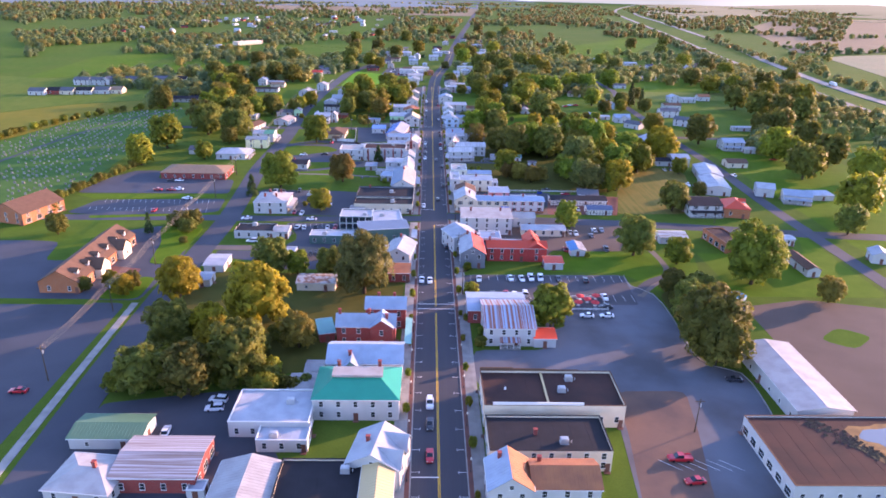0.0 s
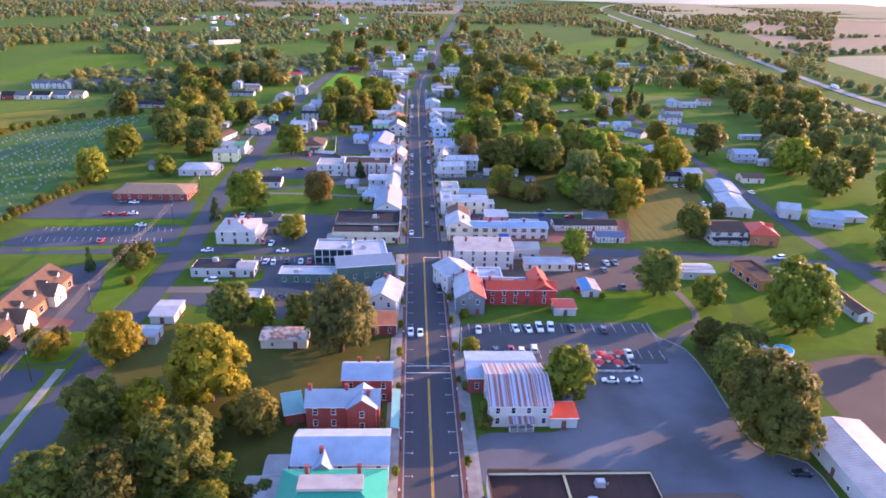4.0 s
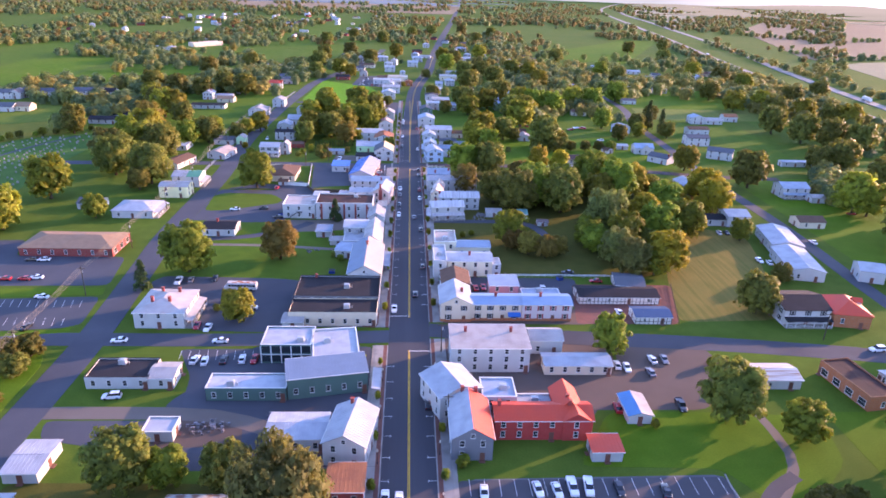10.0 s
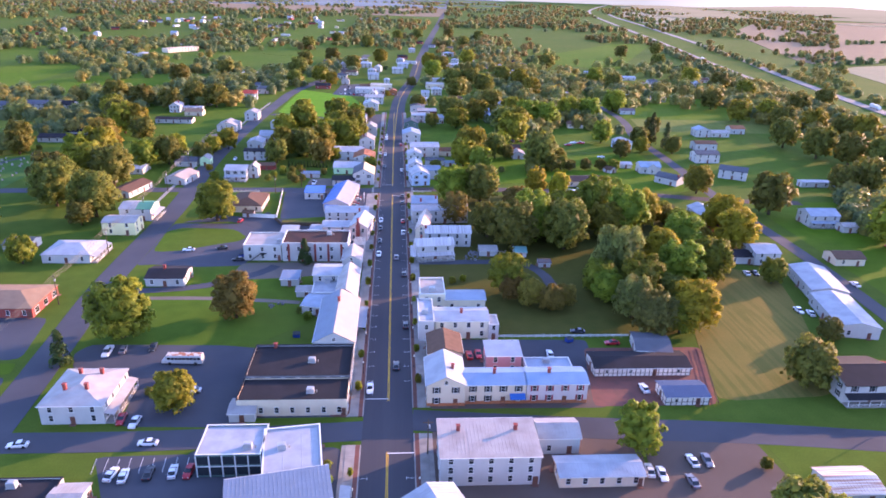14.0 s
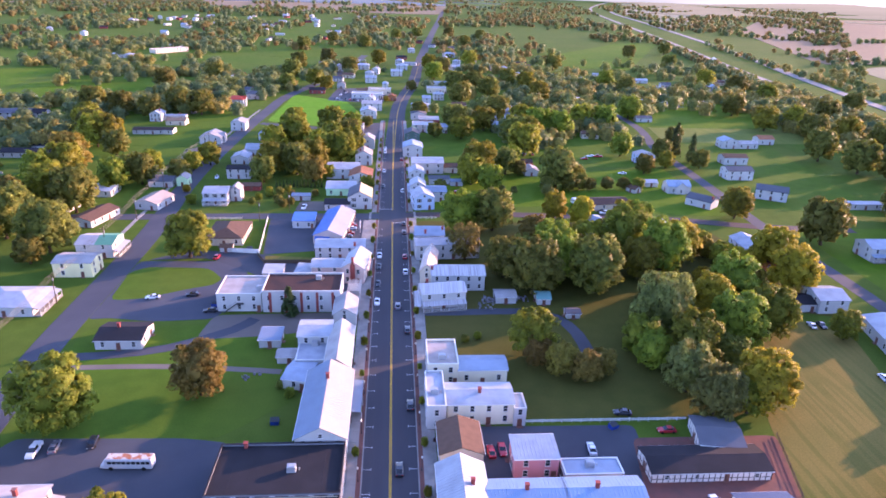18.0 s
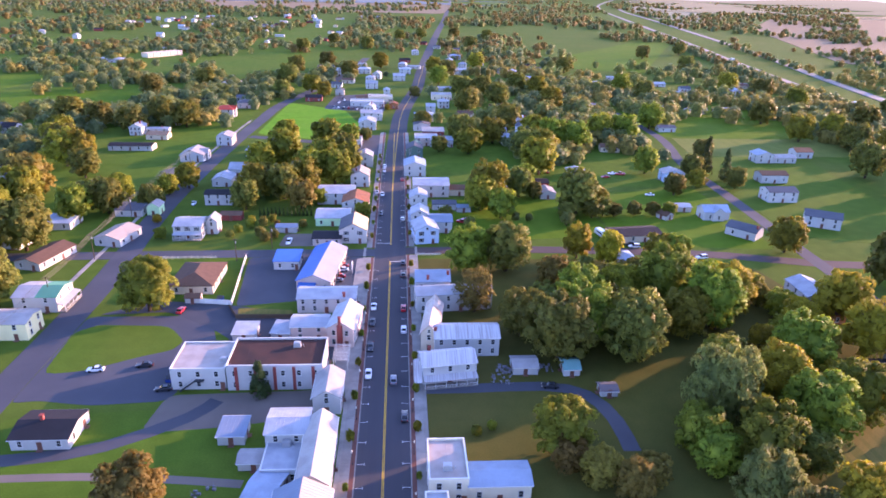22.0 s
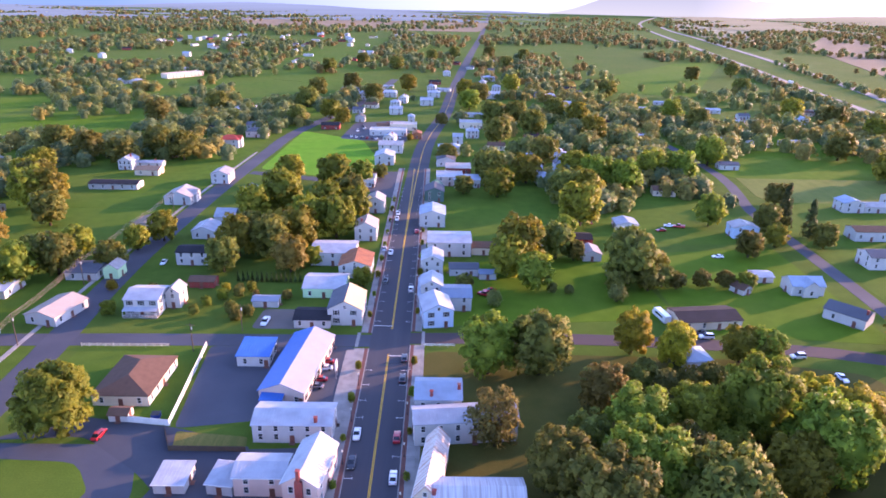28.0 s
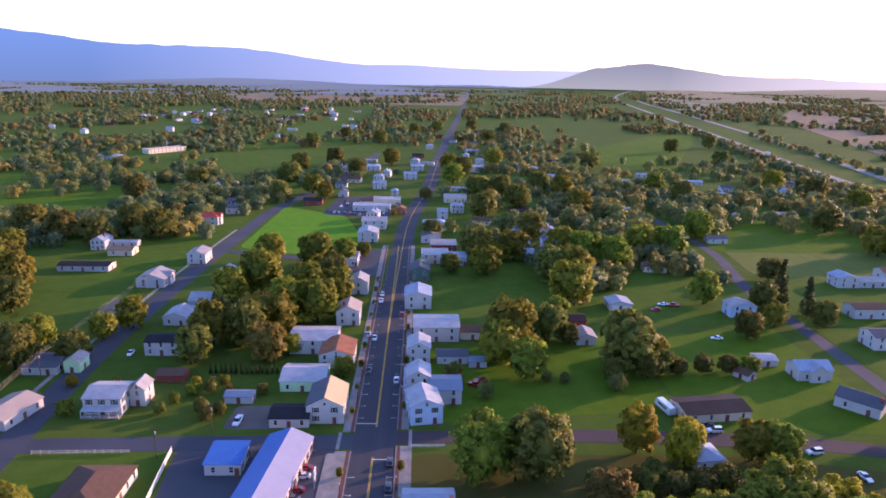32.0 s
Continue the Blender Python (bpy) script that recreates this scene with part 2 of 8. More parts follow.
R_BROWN = weathered("brown_shingle", (0.13, 0.075, 0.05), 0.9, 0, 0.6, 0.6, 6.0)
R_TANSH = weathered("tan_shingle", (0.26, 0.17, 0.11), 0.9, 0, 0.7, 0.5, 6.0)
R_BROWNF = weathered("rusty_flat_roof", (0.062, 0.030, 0.024), 0.9, 0, 0.5, 0.15, 3.0, (1, 1, 1), (0.03, 0.020, 0.02), 0.9)
TRIM = weathered("white_trim", (0.62, 0.62, 0.60), 0.5)
SHUT_RED = weathered("red_shutter", (0.28, 0.03, 0.04), 0.6)
SHUT_DARK = weathered("dark_shutter", (0.03, 0.035, 0.04), 0.6)
DOORM = weathered("painted_door", (0.16, 0.07, 0.05), 0.5)
CHIM = brickwork("chimney_brick", (0.31, 0.045, 0.034), (0.20, 0.09, 0.075))
UNIT = weathered("grey_steel", (0.45, 0.46, 0.47), 0.5, 0.5)
ASPHALT = weathered("asphalt", (0.054, 0.058, 0.070), 0.85, 0, 1.5, 0.06, 2.5, (1, 1, 1), (0.080, 0.083, 0.092), 0.7)
ASPHALT_OLD = weathered("old_asphalt", (0.066, 0.070, 0.082), 0.9, 0, 0.6, 0.05, 2.5, (1, 1, 1), (0.044, 0.047, 0.056), 0.8)
ROADM = weathered("road_asphalt", (0.056, 0.056, 0.064), 0.85, 0, 1.4, 0.12, 2.5, (1.6, 0.05, 1), (0.072, 0.070, 0.076), 0.8)
CONCRETE = weathered("concrete", (0.265, 0.250, 0.225), 0.85, 0, 0.6, 0.3, 3.0, (1, 1, 1), (0.155, 0.145, 0.130), 0.8)
PAVER = weathered("brick_paver", (0.165, 0.068, 0.052), 0.9, 0, 0.6, 0.3, 3.0, (1, 1, 1), (0.10, 0.055, 0.045), 0.8)
GRAVEL = weathered("gravel", (0.15, 0.125, 0.105), 0.95, 0, 0.7, 0.1)
DIRT = weathered("reddish_gravel", (0.105, 0.078, 0.064), 0.95, 0, 0.7, 0.08)
PAINT_W = weathered("white_road_paint", (0.62, 0.62, 0.60), 0.7)
PAINT_Y = weathered("yellow_road_paint", (0.62, 0.36, 0.03), 0.7)
BARK = weathered("bark", (0.09, 0.065, 0.045), 0.95)
GRASS = grassy("grass", (0.058, 0.106, 0.013), (0.078, 0.130, 0.017), (0.116, 0.128, 0.026), 0.4)
LAWN = grassy("lawn", (0.058, 0.114, 0.012), (0.078, 0.140, 0.015), (0.110, 0.134, 0.022), 0.45)
LUSH = grassy("lush_lawn", (0.062, 0.130, 0.007), (0.084, 0.158, 0.010), (0.120, 0.155, 0.022), 0.5)
LITTER_SHADE = grassy("leaf_strewn_and_shaded_grass", (0.070, 0.076, 0.016), (0.095, 0.092, 0.020), (0.11, 0.088, 0.030), 0.5)
CROP = grassy("striped_crop", (0.070, 0.125, 0.018), (0.100, 0.155, 0.022), (0.15, 0.165, 0.03), 0.5, 0.35)
GOLDCROP = grassy("golden_crop", (0.165, 0.150, 0.022), (0.210, 0.175, 0.026), (0.12, 0.140, 0.02), 0.7, 0.4)
# Playing-field grass; its green is brightened to put sunlight into it.
SUNLIT_PITCH = grassy("sunlit_mown_pitch", (0.085, 0.23, 0.012), (0.11, 0.27, 0.016), (0.16, 0.25, 0.03), 0.3)
DRY = grassy("dry_field", (0.10, 0.115, 0.026), (0.13, 0.128, 0.030), (0.25, 0.17, 0.05), 0.6, 0.3)
TANF = grassy("stubble_field", (0.21, 0.165, 0.10), (0.25, 0.19, 0.115), (0.28, 0.21, 0.125), 0.5, 0.25)
# Dry pasture; sunlit distance haze is put in as extra paleness.
HAZEF = grassy("haze_paled_dry_pasture", (0.22, 0.22, 0.13), (0.28, 0.26, 0.155), (0.33, 0.28, 0.17), 0.5)
MEADOW = grassy("mown_meadow", (0.115, 0.150, 0.030), (0.14, 0.172, 0.034), (0.17, 0.175, 0.05), 0.4, 0.25)
LEAF = {
    "g": leafy("green_leaves", (0.112, 0.154, 0.014), (0.300, 0.322, 0.026)),
    "d": leafy("dark_leaves", (0.102, 0.120, 0.020), (0.255, 0.238, 0.036)),
    "o": leafy("olive_leaves", (0.149, 0.157, 0.014), (0.356, 0.324, 0.026)),
    "y": leafy("golden_leaves", (0.204, 0.167, 0.012), (0.437, 0.324, 0.020)),
    "c": leafy("russet_leaves", (0.155, 0.117, 0.022), (0.302, 0.209, 0.040)),
    "w": leafy("willow_leaves", (0.120, 0.136, 0.035), (0.275, 0.277, 0.065)),
    "k": leafy("conifer_needles", (0.034, 0.063, 0.02), (0.090, 0.125, 0.03)),
    "b": leafy("sparse_yellow_leaves", (0.102, 0.084, 0.02), (0.226, 0.167, 0.04)),
}


# Distance haze is put into these far leaves as greyer colour.
HAZY_LEAF = {
    "g": leafy("hazy_green_leaves", (0.108, 0.134, 0.036), (0.262, 0.264, 0.066)),
    "d": leafy("hazy_dark_leaves", (0.079, 0.108, 0.042), (0.186, 0.200, 0.074)),
    "o": leafy("hazy_olive_leaves", (0.151, 0.134, 0.036), (0.346, 0.270, 0.066)),
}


def glass_mat(name, col, rough=0.08):
    m, nt, b = node_mat(name)
    b.inputs["Base Color"].default_value = (*col, 1)
    b.inputs["Roughness"].default_value = rough
    b.inputs["Specular IOR Level"].default_value = 0.7
    return m


GLASS = glass_mat("window_glass", (0.025, 0.03, 0.036))
CARGLASS = glass_mat("car_glass", (0.012, 0.014, 0.017), 0.05)
TYRE = weathered("rubber", (0.015, 0.015, 0.015), 0.9)
LAMPGLASS = glass_mat("lamp_glass", (0.6, 0.58, 0.5), 0.2)
TAIL = glass_mat("tail_light_red", (0.4, 0.01, 0.01), 0.2)


def car_paint(name, col):
    m, nt, b = node_mat(name)
    dirt = noise_fac(nt, 1.2, 4.0, (1, 1, 1), "Object", 0.4, 0.8)
    nt.links.new(mix_col(nt, math_node(nt, "MULTIPLY", dirt, 0.25), col, scaled(col, 0.6)), b.inputs["Base Color"])
    b.inputs["Roughness"].default_value, b.inputs["Metallic"].default_value = 0.3, 0.2
    b.inputs["Coat Weight"].default_value = 0.6
    return m


PAINT = {
    "W": (car_paint("white_car_paint", (0.72, 0.73, 0.75)), "white"),
    "K": (car_paint("black_car_paint", (0.02, 0.022, 0.03)), "black"),
    "R": (car_paint("red_car_paint", (0.42, 0.012, 0.02)), "red"),
    "G": (car_paint("grey_car_paint", (0.16, 0.17, 0.20)), "dark grey"),
}


# ---- mesh helpers ----
def mesh_of(name, verts, faces, mats=(), idx=None, smooth=False):
    me = bpy.data.meshes.new(name)
    me.from_pydata([tuple(v) for v in verts], [], faces)
    for m in mats:
        me.materials.append(m)
    if idx:
        me.polygons.foreach_set("material_index", idx)
    if smooth:
        me.polygons.foreach_set("use_smooth", [True] * len(me.polygons))
    me.update()
    return me


class Shape:
    """Collects boxes, prisms and slabs into one mesh."""

    def __init__(self):
        self.v, self.f = [], []

    def add(self, verts, faces):
        o = len(self.v)
        self.v += [tuple(p) for p in verts]
        self.f += [tuple(i + o for i in f) for f in faces]

    def box(self, x0, x1, y0, y1, z0, z1):
        self.add([(x, y, z) for z in (z0, z1) for y in (y0, y1) for x in (x0, x1)],
                 [(0, 2, 3, 1), (4, 5, 7, 6), (0, 1, 5, 4), (2, 6, 7, 3), (0, 4, 6, 2), (1, 3, 7, 5)])

    def slab(self, corners, thick):
        """A plate under four corners (anticlockwise from above)."""
        top = [Vector(c) for c in corners]
        n = (top[1] - top[0]).cross(top[2] - top[0]).normalized() * thick
        k = len(top)
        self.add([*top, *[p - n for p in top]],
                 [tuple(range(k)), tuple(range(2 * k - 1, k - 1, -1))] + [(i, i + k, (i + 1) % k + k, (i + 1) % k) for i in range(k)])

    def rib(self, a, b, wide, high, up):
        a, b, up = Vector(a), Vector(b), Vector(up)
        s = (b - a).cross(up).normalized() * wide / 2
        h = up * high
        self.add([a - s, a + s, a + s + h, a - s + h, b - s, b + s, b + s + h, b - s + h],
                 [(0, 3, 2, 1), (4, 5, 6, 7), (0, 1, 5, 4), (1, 2, 6, 5), (2, 3, 7, 6), (3, 0, 4, 7)])

    def tube(self, pts, radii, sides=6):
        o = len(self.v)
        for i, (p, r) in enumerate(zip(pts, radii)):
            p = Vector(p)
            d = Vector(pts[min(i + 1, len(pts) - 1)]) - Vector(pts[max(i - 1, 0)])
            q = d.to_track_quat("Z", "Y")
            for k in range(sides):
                a = 2 * math.pi * k / sides
                self.v.append(tuple(p + q @ Vector((math.cos(a) * r, math.sin(a) * r, 0))))
        for i in range(len(pts) - 1):
            for k in range(sides):
                k2 = (k + 1) % sides
                self.f.append((o + i * sides + k, o + i * sides + k2, o + (i + 1) * sides + k2, o + (i + 1) * sides + k))
        self.f.append(tuple(o + k for k in range(sides - 1, -1, -1)))
        self.f.append(tuple(o + (len(pts) - 1) * sides + k for k in range(sides)))

    def mesh(self, name, mat, smooth=False):
        return mesh_of(name, self.v, self.f, (mat,), None, smooth)


def part(name, me, parent, m=None, label=""):
    ob = new(name, me)
    ob.parent = parent
    if m is not None:
        ob.matrix_basis = m
    if label:
        ob["label"] = label
    return ob


# ---- houses ----
def window_meshes(w, h, trim, shutter=None):
    s = Shape()
    t, p = 0.09, 0.07
    s.box(-w / 2 - t, -w / 2, -p, 0.02, -t, h + t)
    s.box(w / 2, w / 2 + t, -p, 0.02, -t, h + t)
    s.box(-w / 2, w / 2, -p, 0.02, h, h + t)
    s.box(-w / 2 - t - 0.04, w / 2 + t + 0.04, -p - 0.07, 0.02, -t - 0.05, 0)
    s.box(-w / 2, w / 2, -p * 0.7, 0, h / 2 - 0.035, h / 2 + 0.035)
    g = Shape()
    g.box(-w / 2, w / 2, -0.025, 0.01, 0, h)
    sh = None
    if shutter:
        k = Shape()
        k.box(-0.21, 0.21, -0.06, 0, -0.05, h + 0.05)
        sh = k.mesh("shutter", shutter), w / 2 + t + 0.23
    return s.mesh("window", trim), g.mesh("pane", GLASS), sh


WIN = {k: window_meshes(*v) for k, v in {
    "plain": (0.95, 1.55, TRIM), "red": (0.95, 1.55, TRIM, SHUT_RED), "dark": (0.95, 1.55, TRIM, SHUT_DARK),
    "small": (0.8, 1.0, TRIM), "shop": (2.4, 1.9, TRIM)}.items()}
FAR_WIN = WIN["plain"][0].copy()
FAR_WIN.materials.append(GLASS)
bm = bmesh.new()
bm.from_mesh(FAR_WIN)
f = bm.faces.new([bm.verts.new(p) for p in ((-0.475, -0.02, 0), (0.475, -0.02, 0), (0.475, -0.02, 1.55), (-0.475, -0.02, 1.55))])
f.material_index = 1
bm.to_mesh(FAR_WIN)
bm.free()
door_shape = Shape()
door_shape.box(-0.47, 0.47, -0.04, 0.0, 0, 2.05)
door_shape.box(-0.58, -0.47, -0.08, 0.0, 0, 2.15)
door_shape.box(0.47, 0.58, -0.08, 0.0, 0, 2.15)
door_shape.box(-0.58, 0.58, -0.08, 0.0, 2.05, 2.17)
door_shape.box(-0.7, 0.7, -0.9, 0.0, 0, 0.14)
DOOR = door_shape.mesh("door", DOORM)
SHINGLES = (R_BARN, R_DARK, R_GREY, R_BROWN, R_TANSH, R_BROWNF)


def add_window(parent, kind, m, near=True):
    if not near:
        return part("window", FAR_WIN, parent, m)
    f, g, sh = WIN[kind]
    w = part("window", f, parent, m)
    part("pane", g, w)
    if sh:
        for sx in (-1, 1):
            part("shutter", sh[0], w, pose(sx * sh[1], 0, 0))


def side_pose(side, u, z, w, d):
    """A place on a wall: side S, E, W or N; u along it from its middle."""
    if side == "S":
        return pose(u, -d / 2 - 0.005, z)
    if side == "N":
        return pose(u, d / 2 + 0.005, z, 0, 0, 180)
    if side == "E":
        return pose(w / 2 + 0.005, u, z, 0, 0, 90)
    return pose(-w / 2 - 0.005, u, z, 0, 0, -90)


def ribbed(rows, xs, thick):
    """One connected sheet: rows are (place, height) across the ribs, xs are (place, lift) along them."""
    s = Shape()
    n, m = len(xs), len(rows)
    v = [(x, y, z + dz) for y, z in rows for x, dz in xs] + [(x, y, z - thick) for y, z in rows for x, dz in xs]
    o = n * m
    f = []
    for j in range(m - 1):
        for i in range(n - 1):
            f.append((j * n + i, j * n + i + 1, (j + 1) * n + i + 1, (j + 1) * n + i))
            f.append((o + j * n + i, o + (j + 1) * n + i, o + (j + 1) * n + i + 1, o + j * n + i + 1))
    for i in range(n - 1):
        f.append((i, o + i, o + i + 1, i + 1))
        k = (m - 1) * n + i
        f.append((k, k + 1, o + k + 1, o + k))
    for j in range(m - 1):
        f.append((j * n, (j + 1) * n, o + (j + 1) * n, o + j * n))
        k = j * n + n - 1
        f.append((k, o + k, o + k + n, k + n))
    s.add(v, f)
    return s


def rib_line(A, gap, wide, high):
    xs = [(-A, high), (-A + wide, high)]
    n = max(2, int(2 * A / gap))
    for i in range(1, n):
        x = -A + 2 * A * i / n
        xs += [(x - wide / 2 - 0.02, 0), (x - wide / 2, high), (x + wide / 2, high), (x + wide / 2 + 0.02, 0)]
    return [(-A, 0)] + xs[1:1] + xs[2:] + [(A, 0)]


def roof_mesh(w, d, h, roof, rise, mat, mat2=None):
    o, th = 0.35, 0.14
    X, Y = w / 2 + o, d / 2 + o
    seams = mat not in SHINGLES
    if roof in ("gx", "gy"):
        A, Bh = (X, Y) if roof == "gx" else (Y, X)
        half = (d if roof == "gx" else w) / 2
        low = h - rise * o / half
        xs = rib_line(A, 0.8, 0.06, 0.035) if seams else [(-A, 0), (A, 0)]
        s = ribbed([(-Bh, low + th), (-0.12, h + rise + th - 0.02), (0, h + rise + th + 0.04), (0.12, h + rise + th - 0.02), (Bh, low + th)], xs, th)
        if roof == "gy":
            s.v = [(-y, x, z) for x, y, z in s.v]
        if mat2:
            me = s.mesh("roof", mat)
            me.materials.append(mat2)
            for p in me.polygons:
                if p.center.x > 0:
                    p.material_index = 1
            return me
    elif roof == "hip":
        s = Shape()
        r = min(X, Y)
        if X >= Y:
            p, q = (-(X - r * 0.85), 0, h + rise), (X - r * 0.85, 0, h + rise)
            top = [(0, 1, 5, 4), (2, 3, 4, 5), (1, 2, 5), (3, 0, 4)]
        else:
            p, q = (0, -(Y - r * 0.85), h + rise), (0, Y - r * 0.85, h + rise)
            top = [(1, 2, 5, 4), (3, 0, 4, 5), (0, 1, 4), (2, 3, 5)]
        c = [(-X, -Y, h), (X, -Y, h), (X, Y, h), (-X, Y, h)]
        s.add(c + [p, q] + [(x, y, h - 0.16) for x, y, _ in c], top + [(9, 8, 7, 6)] + [(i + 6, (i + 1) % 4 + 6, (i + 1) % 4, i) for i in range(4)])
    elif roof == "shed":
        s = ribbed([(-Y, h + 0.05), (Y, h + rise + 0.05)], rib_line(X, 0.8, 0.06, 0.035), 0.12)
    else:
        s = ribbed([(-d / 2 + 0.2, h), (d / 2 - 0.2, h)], rib_line(w / 2 - 0.2, 3.5, 0.1, 0.02), 0.25)
    return s.mesh("roof", mat)


def wall_mesh(w, d, h, roof, rise, mat):
    s = Shape()
    X, Y, z = w / 2, d / 2, h
    if roof == "gx":
        s.add([(-X, -Y, 0), (X, -Y, 0), (X, Y, 0), (-X, Y, 0), (-X, -Y, z), (X, -Y, z), (X, Y, z), (-X, Y, z), (-X, 0, z + rise), (X, 0, z + rise)],
              [(0, 1, 5, 4), (2, 3, 7, 6), (1, 2, 6, 9, 5), (3, 0, 4, 8, 7), (4, 5, 9, 8), (6, 7, 8, 9)])
    elif roof == "gy":
        s.add([(-X, -Y, 0), (X, -Y, 0), (X, Y, 0), (-X, Y, 0), (-X, -Y, z), (X, -Y, z), (X, Y, z), (-X, Y, z), (0, -Y, z + rise), (0, Y, z + rise)],
              [(0, 1, 5, 8, 4), (2, 3, 7, 9, 6), (1, 2, 6, 5), (3, 0, 4, 7), (5, 6, 9, 8), (7, 4, 8, 9)])
    elif roof == "shed":
        s.add([(-X, -Y, 0), (X, -Y, 0), (X, Y, 0), (-X, Y, 0), (-X, -Y, z), (X, -Y, z), (X, Y, z + rise), (-X, Y, z + rise)],
              [(0, 1, 5, 4), (1, 2, 6, 5), (2, 3, 7, 6), (3, 0, 4, 7), (4, 5, 6, 7)])
    elif roof == "flat":
        s.box(-X, X, -Y, -Y + 0.2, 0, z + rise)
        s.box(-X, X, Y - 0.2, Y, 0, z + rise)
        s.box(-X, -X + 0.2, -Y + 0.2, Y - 0.2, 0, z + rise)
        s.box(X - 0.2, X, -Y + 0.2, Y - 0.2, 0, z + rise)
    else:
        s.box(-X, X, -Y, Y, 0, z)
    return s.mesh("wall", mat)


def roof_z(x, y, w, d, h, roof, rise):
    if roof == "gx":
        return h + rise * (1 - abs(y) / (d / 2))
    if roof == "gy":
        return h + rise * (1 - abs(x) / (w / 2))
    if roof == "hip":
        return h + rise * min(1, 1.15 * min(1 - abs(x) / (w / 2), 1 - abs(y) / (d / 2)) * max(w, d) / min(w, d) if w != d else 0.5)
    if roof == "shed":
        return h + rise * (y / d + 0.5)
    return h


def house(kind, label, x, y, w, d, rot, h, roof, rise, wall, roof_mat, chim=(), floors=0, porch="", deck=False, dormers=0, gallery=False, piers=0, units=0, stair=False, garage=False, shutters=False, roof2=None, cross=(), steps=False, plinth=False, awning=False):
    if y > 500:
        rot = 0 if abs(rot) < 27 else rot
        d = min(d, max(7, 1.25 * w), 14)
    hs = new(kind)
    hs.matrix_basis = pose(x, y, 0, 0, 0, rot)
    tagged(hs, label, "house" if kind == "house" else "shed" if kind == "shed" else "building")
    part("wall", wall_mesh(w, d, h, roof, rise, wall), hs)
    part("roof", roof_mesh(w, d, h, roof, rise, roof_mat, roof2), hs)
    near = y < 545 and abs(x) < 100
    gutters = near and y < 430
    if roof == "flat":
        cop = Shape()
        zc = h + rise
        for x0, x1, y0, y1 in ((-w / 2 - 0.08, w / 2 + 0.08, -d / 2 - 0.08, -d / 2 + 0.26), (-w / 2 - 0.08, w / 2 + 0.08, d / 2 - 0.26, d / 2 + 0.08),
                               (-w / 2 - 0.08, -w / 2 + 0.26, -d / 2 + 0.26, d / 2 - 0.26), (w / 2 - 0.26, w / 2 + 0.08, -d / 2 + 0.26, d / 2 - 0.26)):
            cop.box(x0, x1, y0, y1, zc, zc + 0.1)
        part("coping", cop.mesh("coping", TRIM if roof_mat in (R_WHITE, R_PINKW, R_BLUEW) or piers else R_DARK if roof_mat is R_DARK else R_BROWN if roof_mat is R_BROWNF else UNIT), hs)
    else:
        for sg in (-1, 1) if gutters else ():
            fas = Shape()
            if roof == "gy":
                z = h - rise * 0.35 / (w / 2)
                fas.box(sg * (w / 2 + 0.41) - 0.06, sg * (w / 2 + 0.41) + 0.06, -d / 2 - 0.3, d / 2 + 0.3, z - 0.07, z + 0.07)
            else:
                z = h - (rise * 0.35 / (d / 2) if roof == "gx" else 0) + (rise if roof == "shed" and sg > 0 else 0)
                fas.box(-w / 2 - 0.3, w / 2 + 0.3, sg * (d / 2 + 0.41) - 0.06, sg * (d / 2 + 0.41) + 0.06, z - 0.07, z + 0.07)
            part("gutter", fas.mesh("gutter", TRIM), hs)
    # openings
    nf = floors or (2 if h > 4.9 else 1)
    sides = ["S"] + (["E"] if x < 0 else ["W"])
    kindw = "red" if wall is W_LILAC else "dark" if shutters else "plain"
    if kind == "shed":
        kindw = "small"
    for side in sides:
        run = w if side == "S" else d
        n = max(1, int(run / (3.7 if near else 4.6)))
        if kind == "shed":
            n = max(1, int(run / 5.5))
        if porch == side and nf == 1:
            pass
        if gallery and side == "S":
            continue
        for fl in range(nf):
            z = 0.95 + fl * (h - 0.2) / nf if nf > 1 else (0.95 if h < 4.6 else 1.5)
            if z + 1.7 > h + 0.1:
                z = max(0.4, h - 1.85)
            for i in range(n):
                u = (i + 0.5) / n * run - run / 2
                if fl == 0 and i == n // 2 and kind != "shop_building":
                    part("door", DOOR, hs, side_pose(side, u, 0, w, d))
                elif fl == 0 and kind == "shop_building" and (side != "S") and run > 5 and h > 3.3:
                    add_window(hs, "shop", side_pose(side, u, 0.6, w, d))
                else:
                    add_window(hs, kindw, side_pose(side, u, z, w, d), near or shutters)
        if kind == "shop_building":
            part("door", DOOR, hs, side_pose(side, run * 0.5 - 0.9, 0, w, d))
    if roof == "gy" and rise > 1.7 and near and kind == "house":
        add_window(hs, "small", side_pose("S", 0, h + 0.15, w, d))
    for side, u, gw, out, back, gr, gh, gm in cross:
        at = side_pose(side, u, 0, w, d) @ pose(0, (back - out) / 2, 0)
        part("gable_wall", wall_mesh(gw, out + back, gh, "gy", gr, gm), hs, at)
        part("gable_roof", roof_mesh(gw, out + back, gh, "gy", gr, roof_mat), hs, at)
        for fl in range(nf):
            add_window(hs, kindw, side_pose(side, u, 0.95 + fl * (gh - 0.2) / nf, w + 2 * out * (side in "EW"), d + 2 * out * (side in "SN")))
    if steps:
        st = Shape()
        for i in range(4):
            u0, u1 = -w / 2 + w * i * 0.25, -w / 2 + w * (i + 1) * 0.25
            st.box(u0, u1, d / 2 - 0.24, d / 2 + 0.05, h + rise + 0.1, h + rise + 0.14 + 0.28 * (3 - i))
        part("stepped_parapet", st.mesh("stepped_parapet", R_BROWN), hs)
        st = Shape()
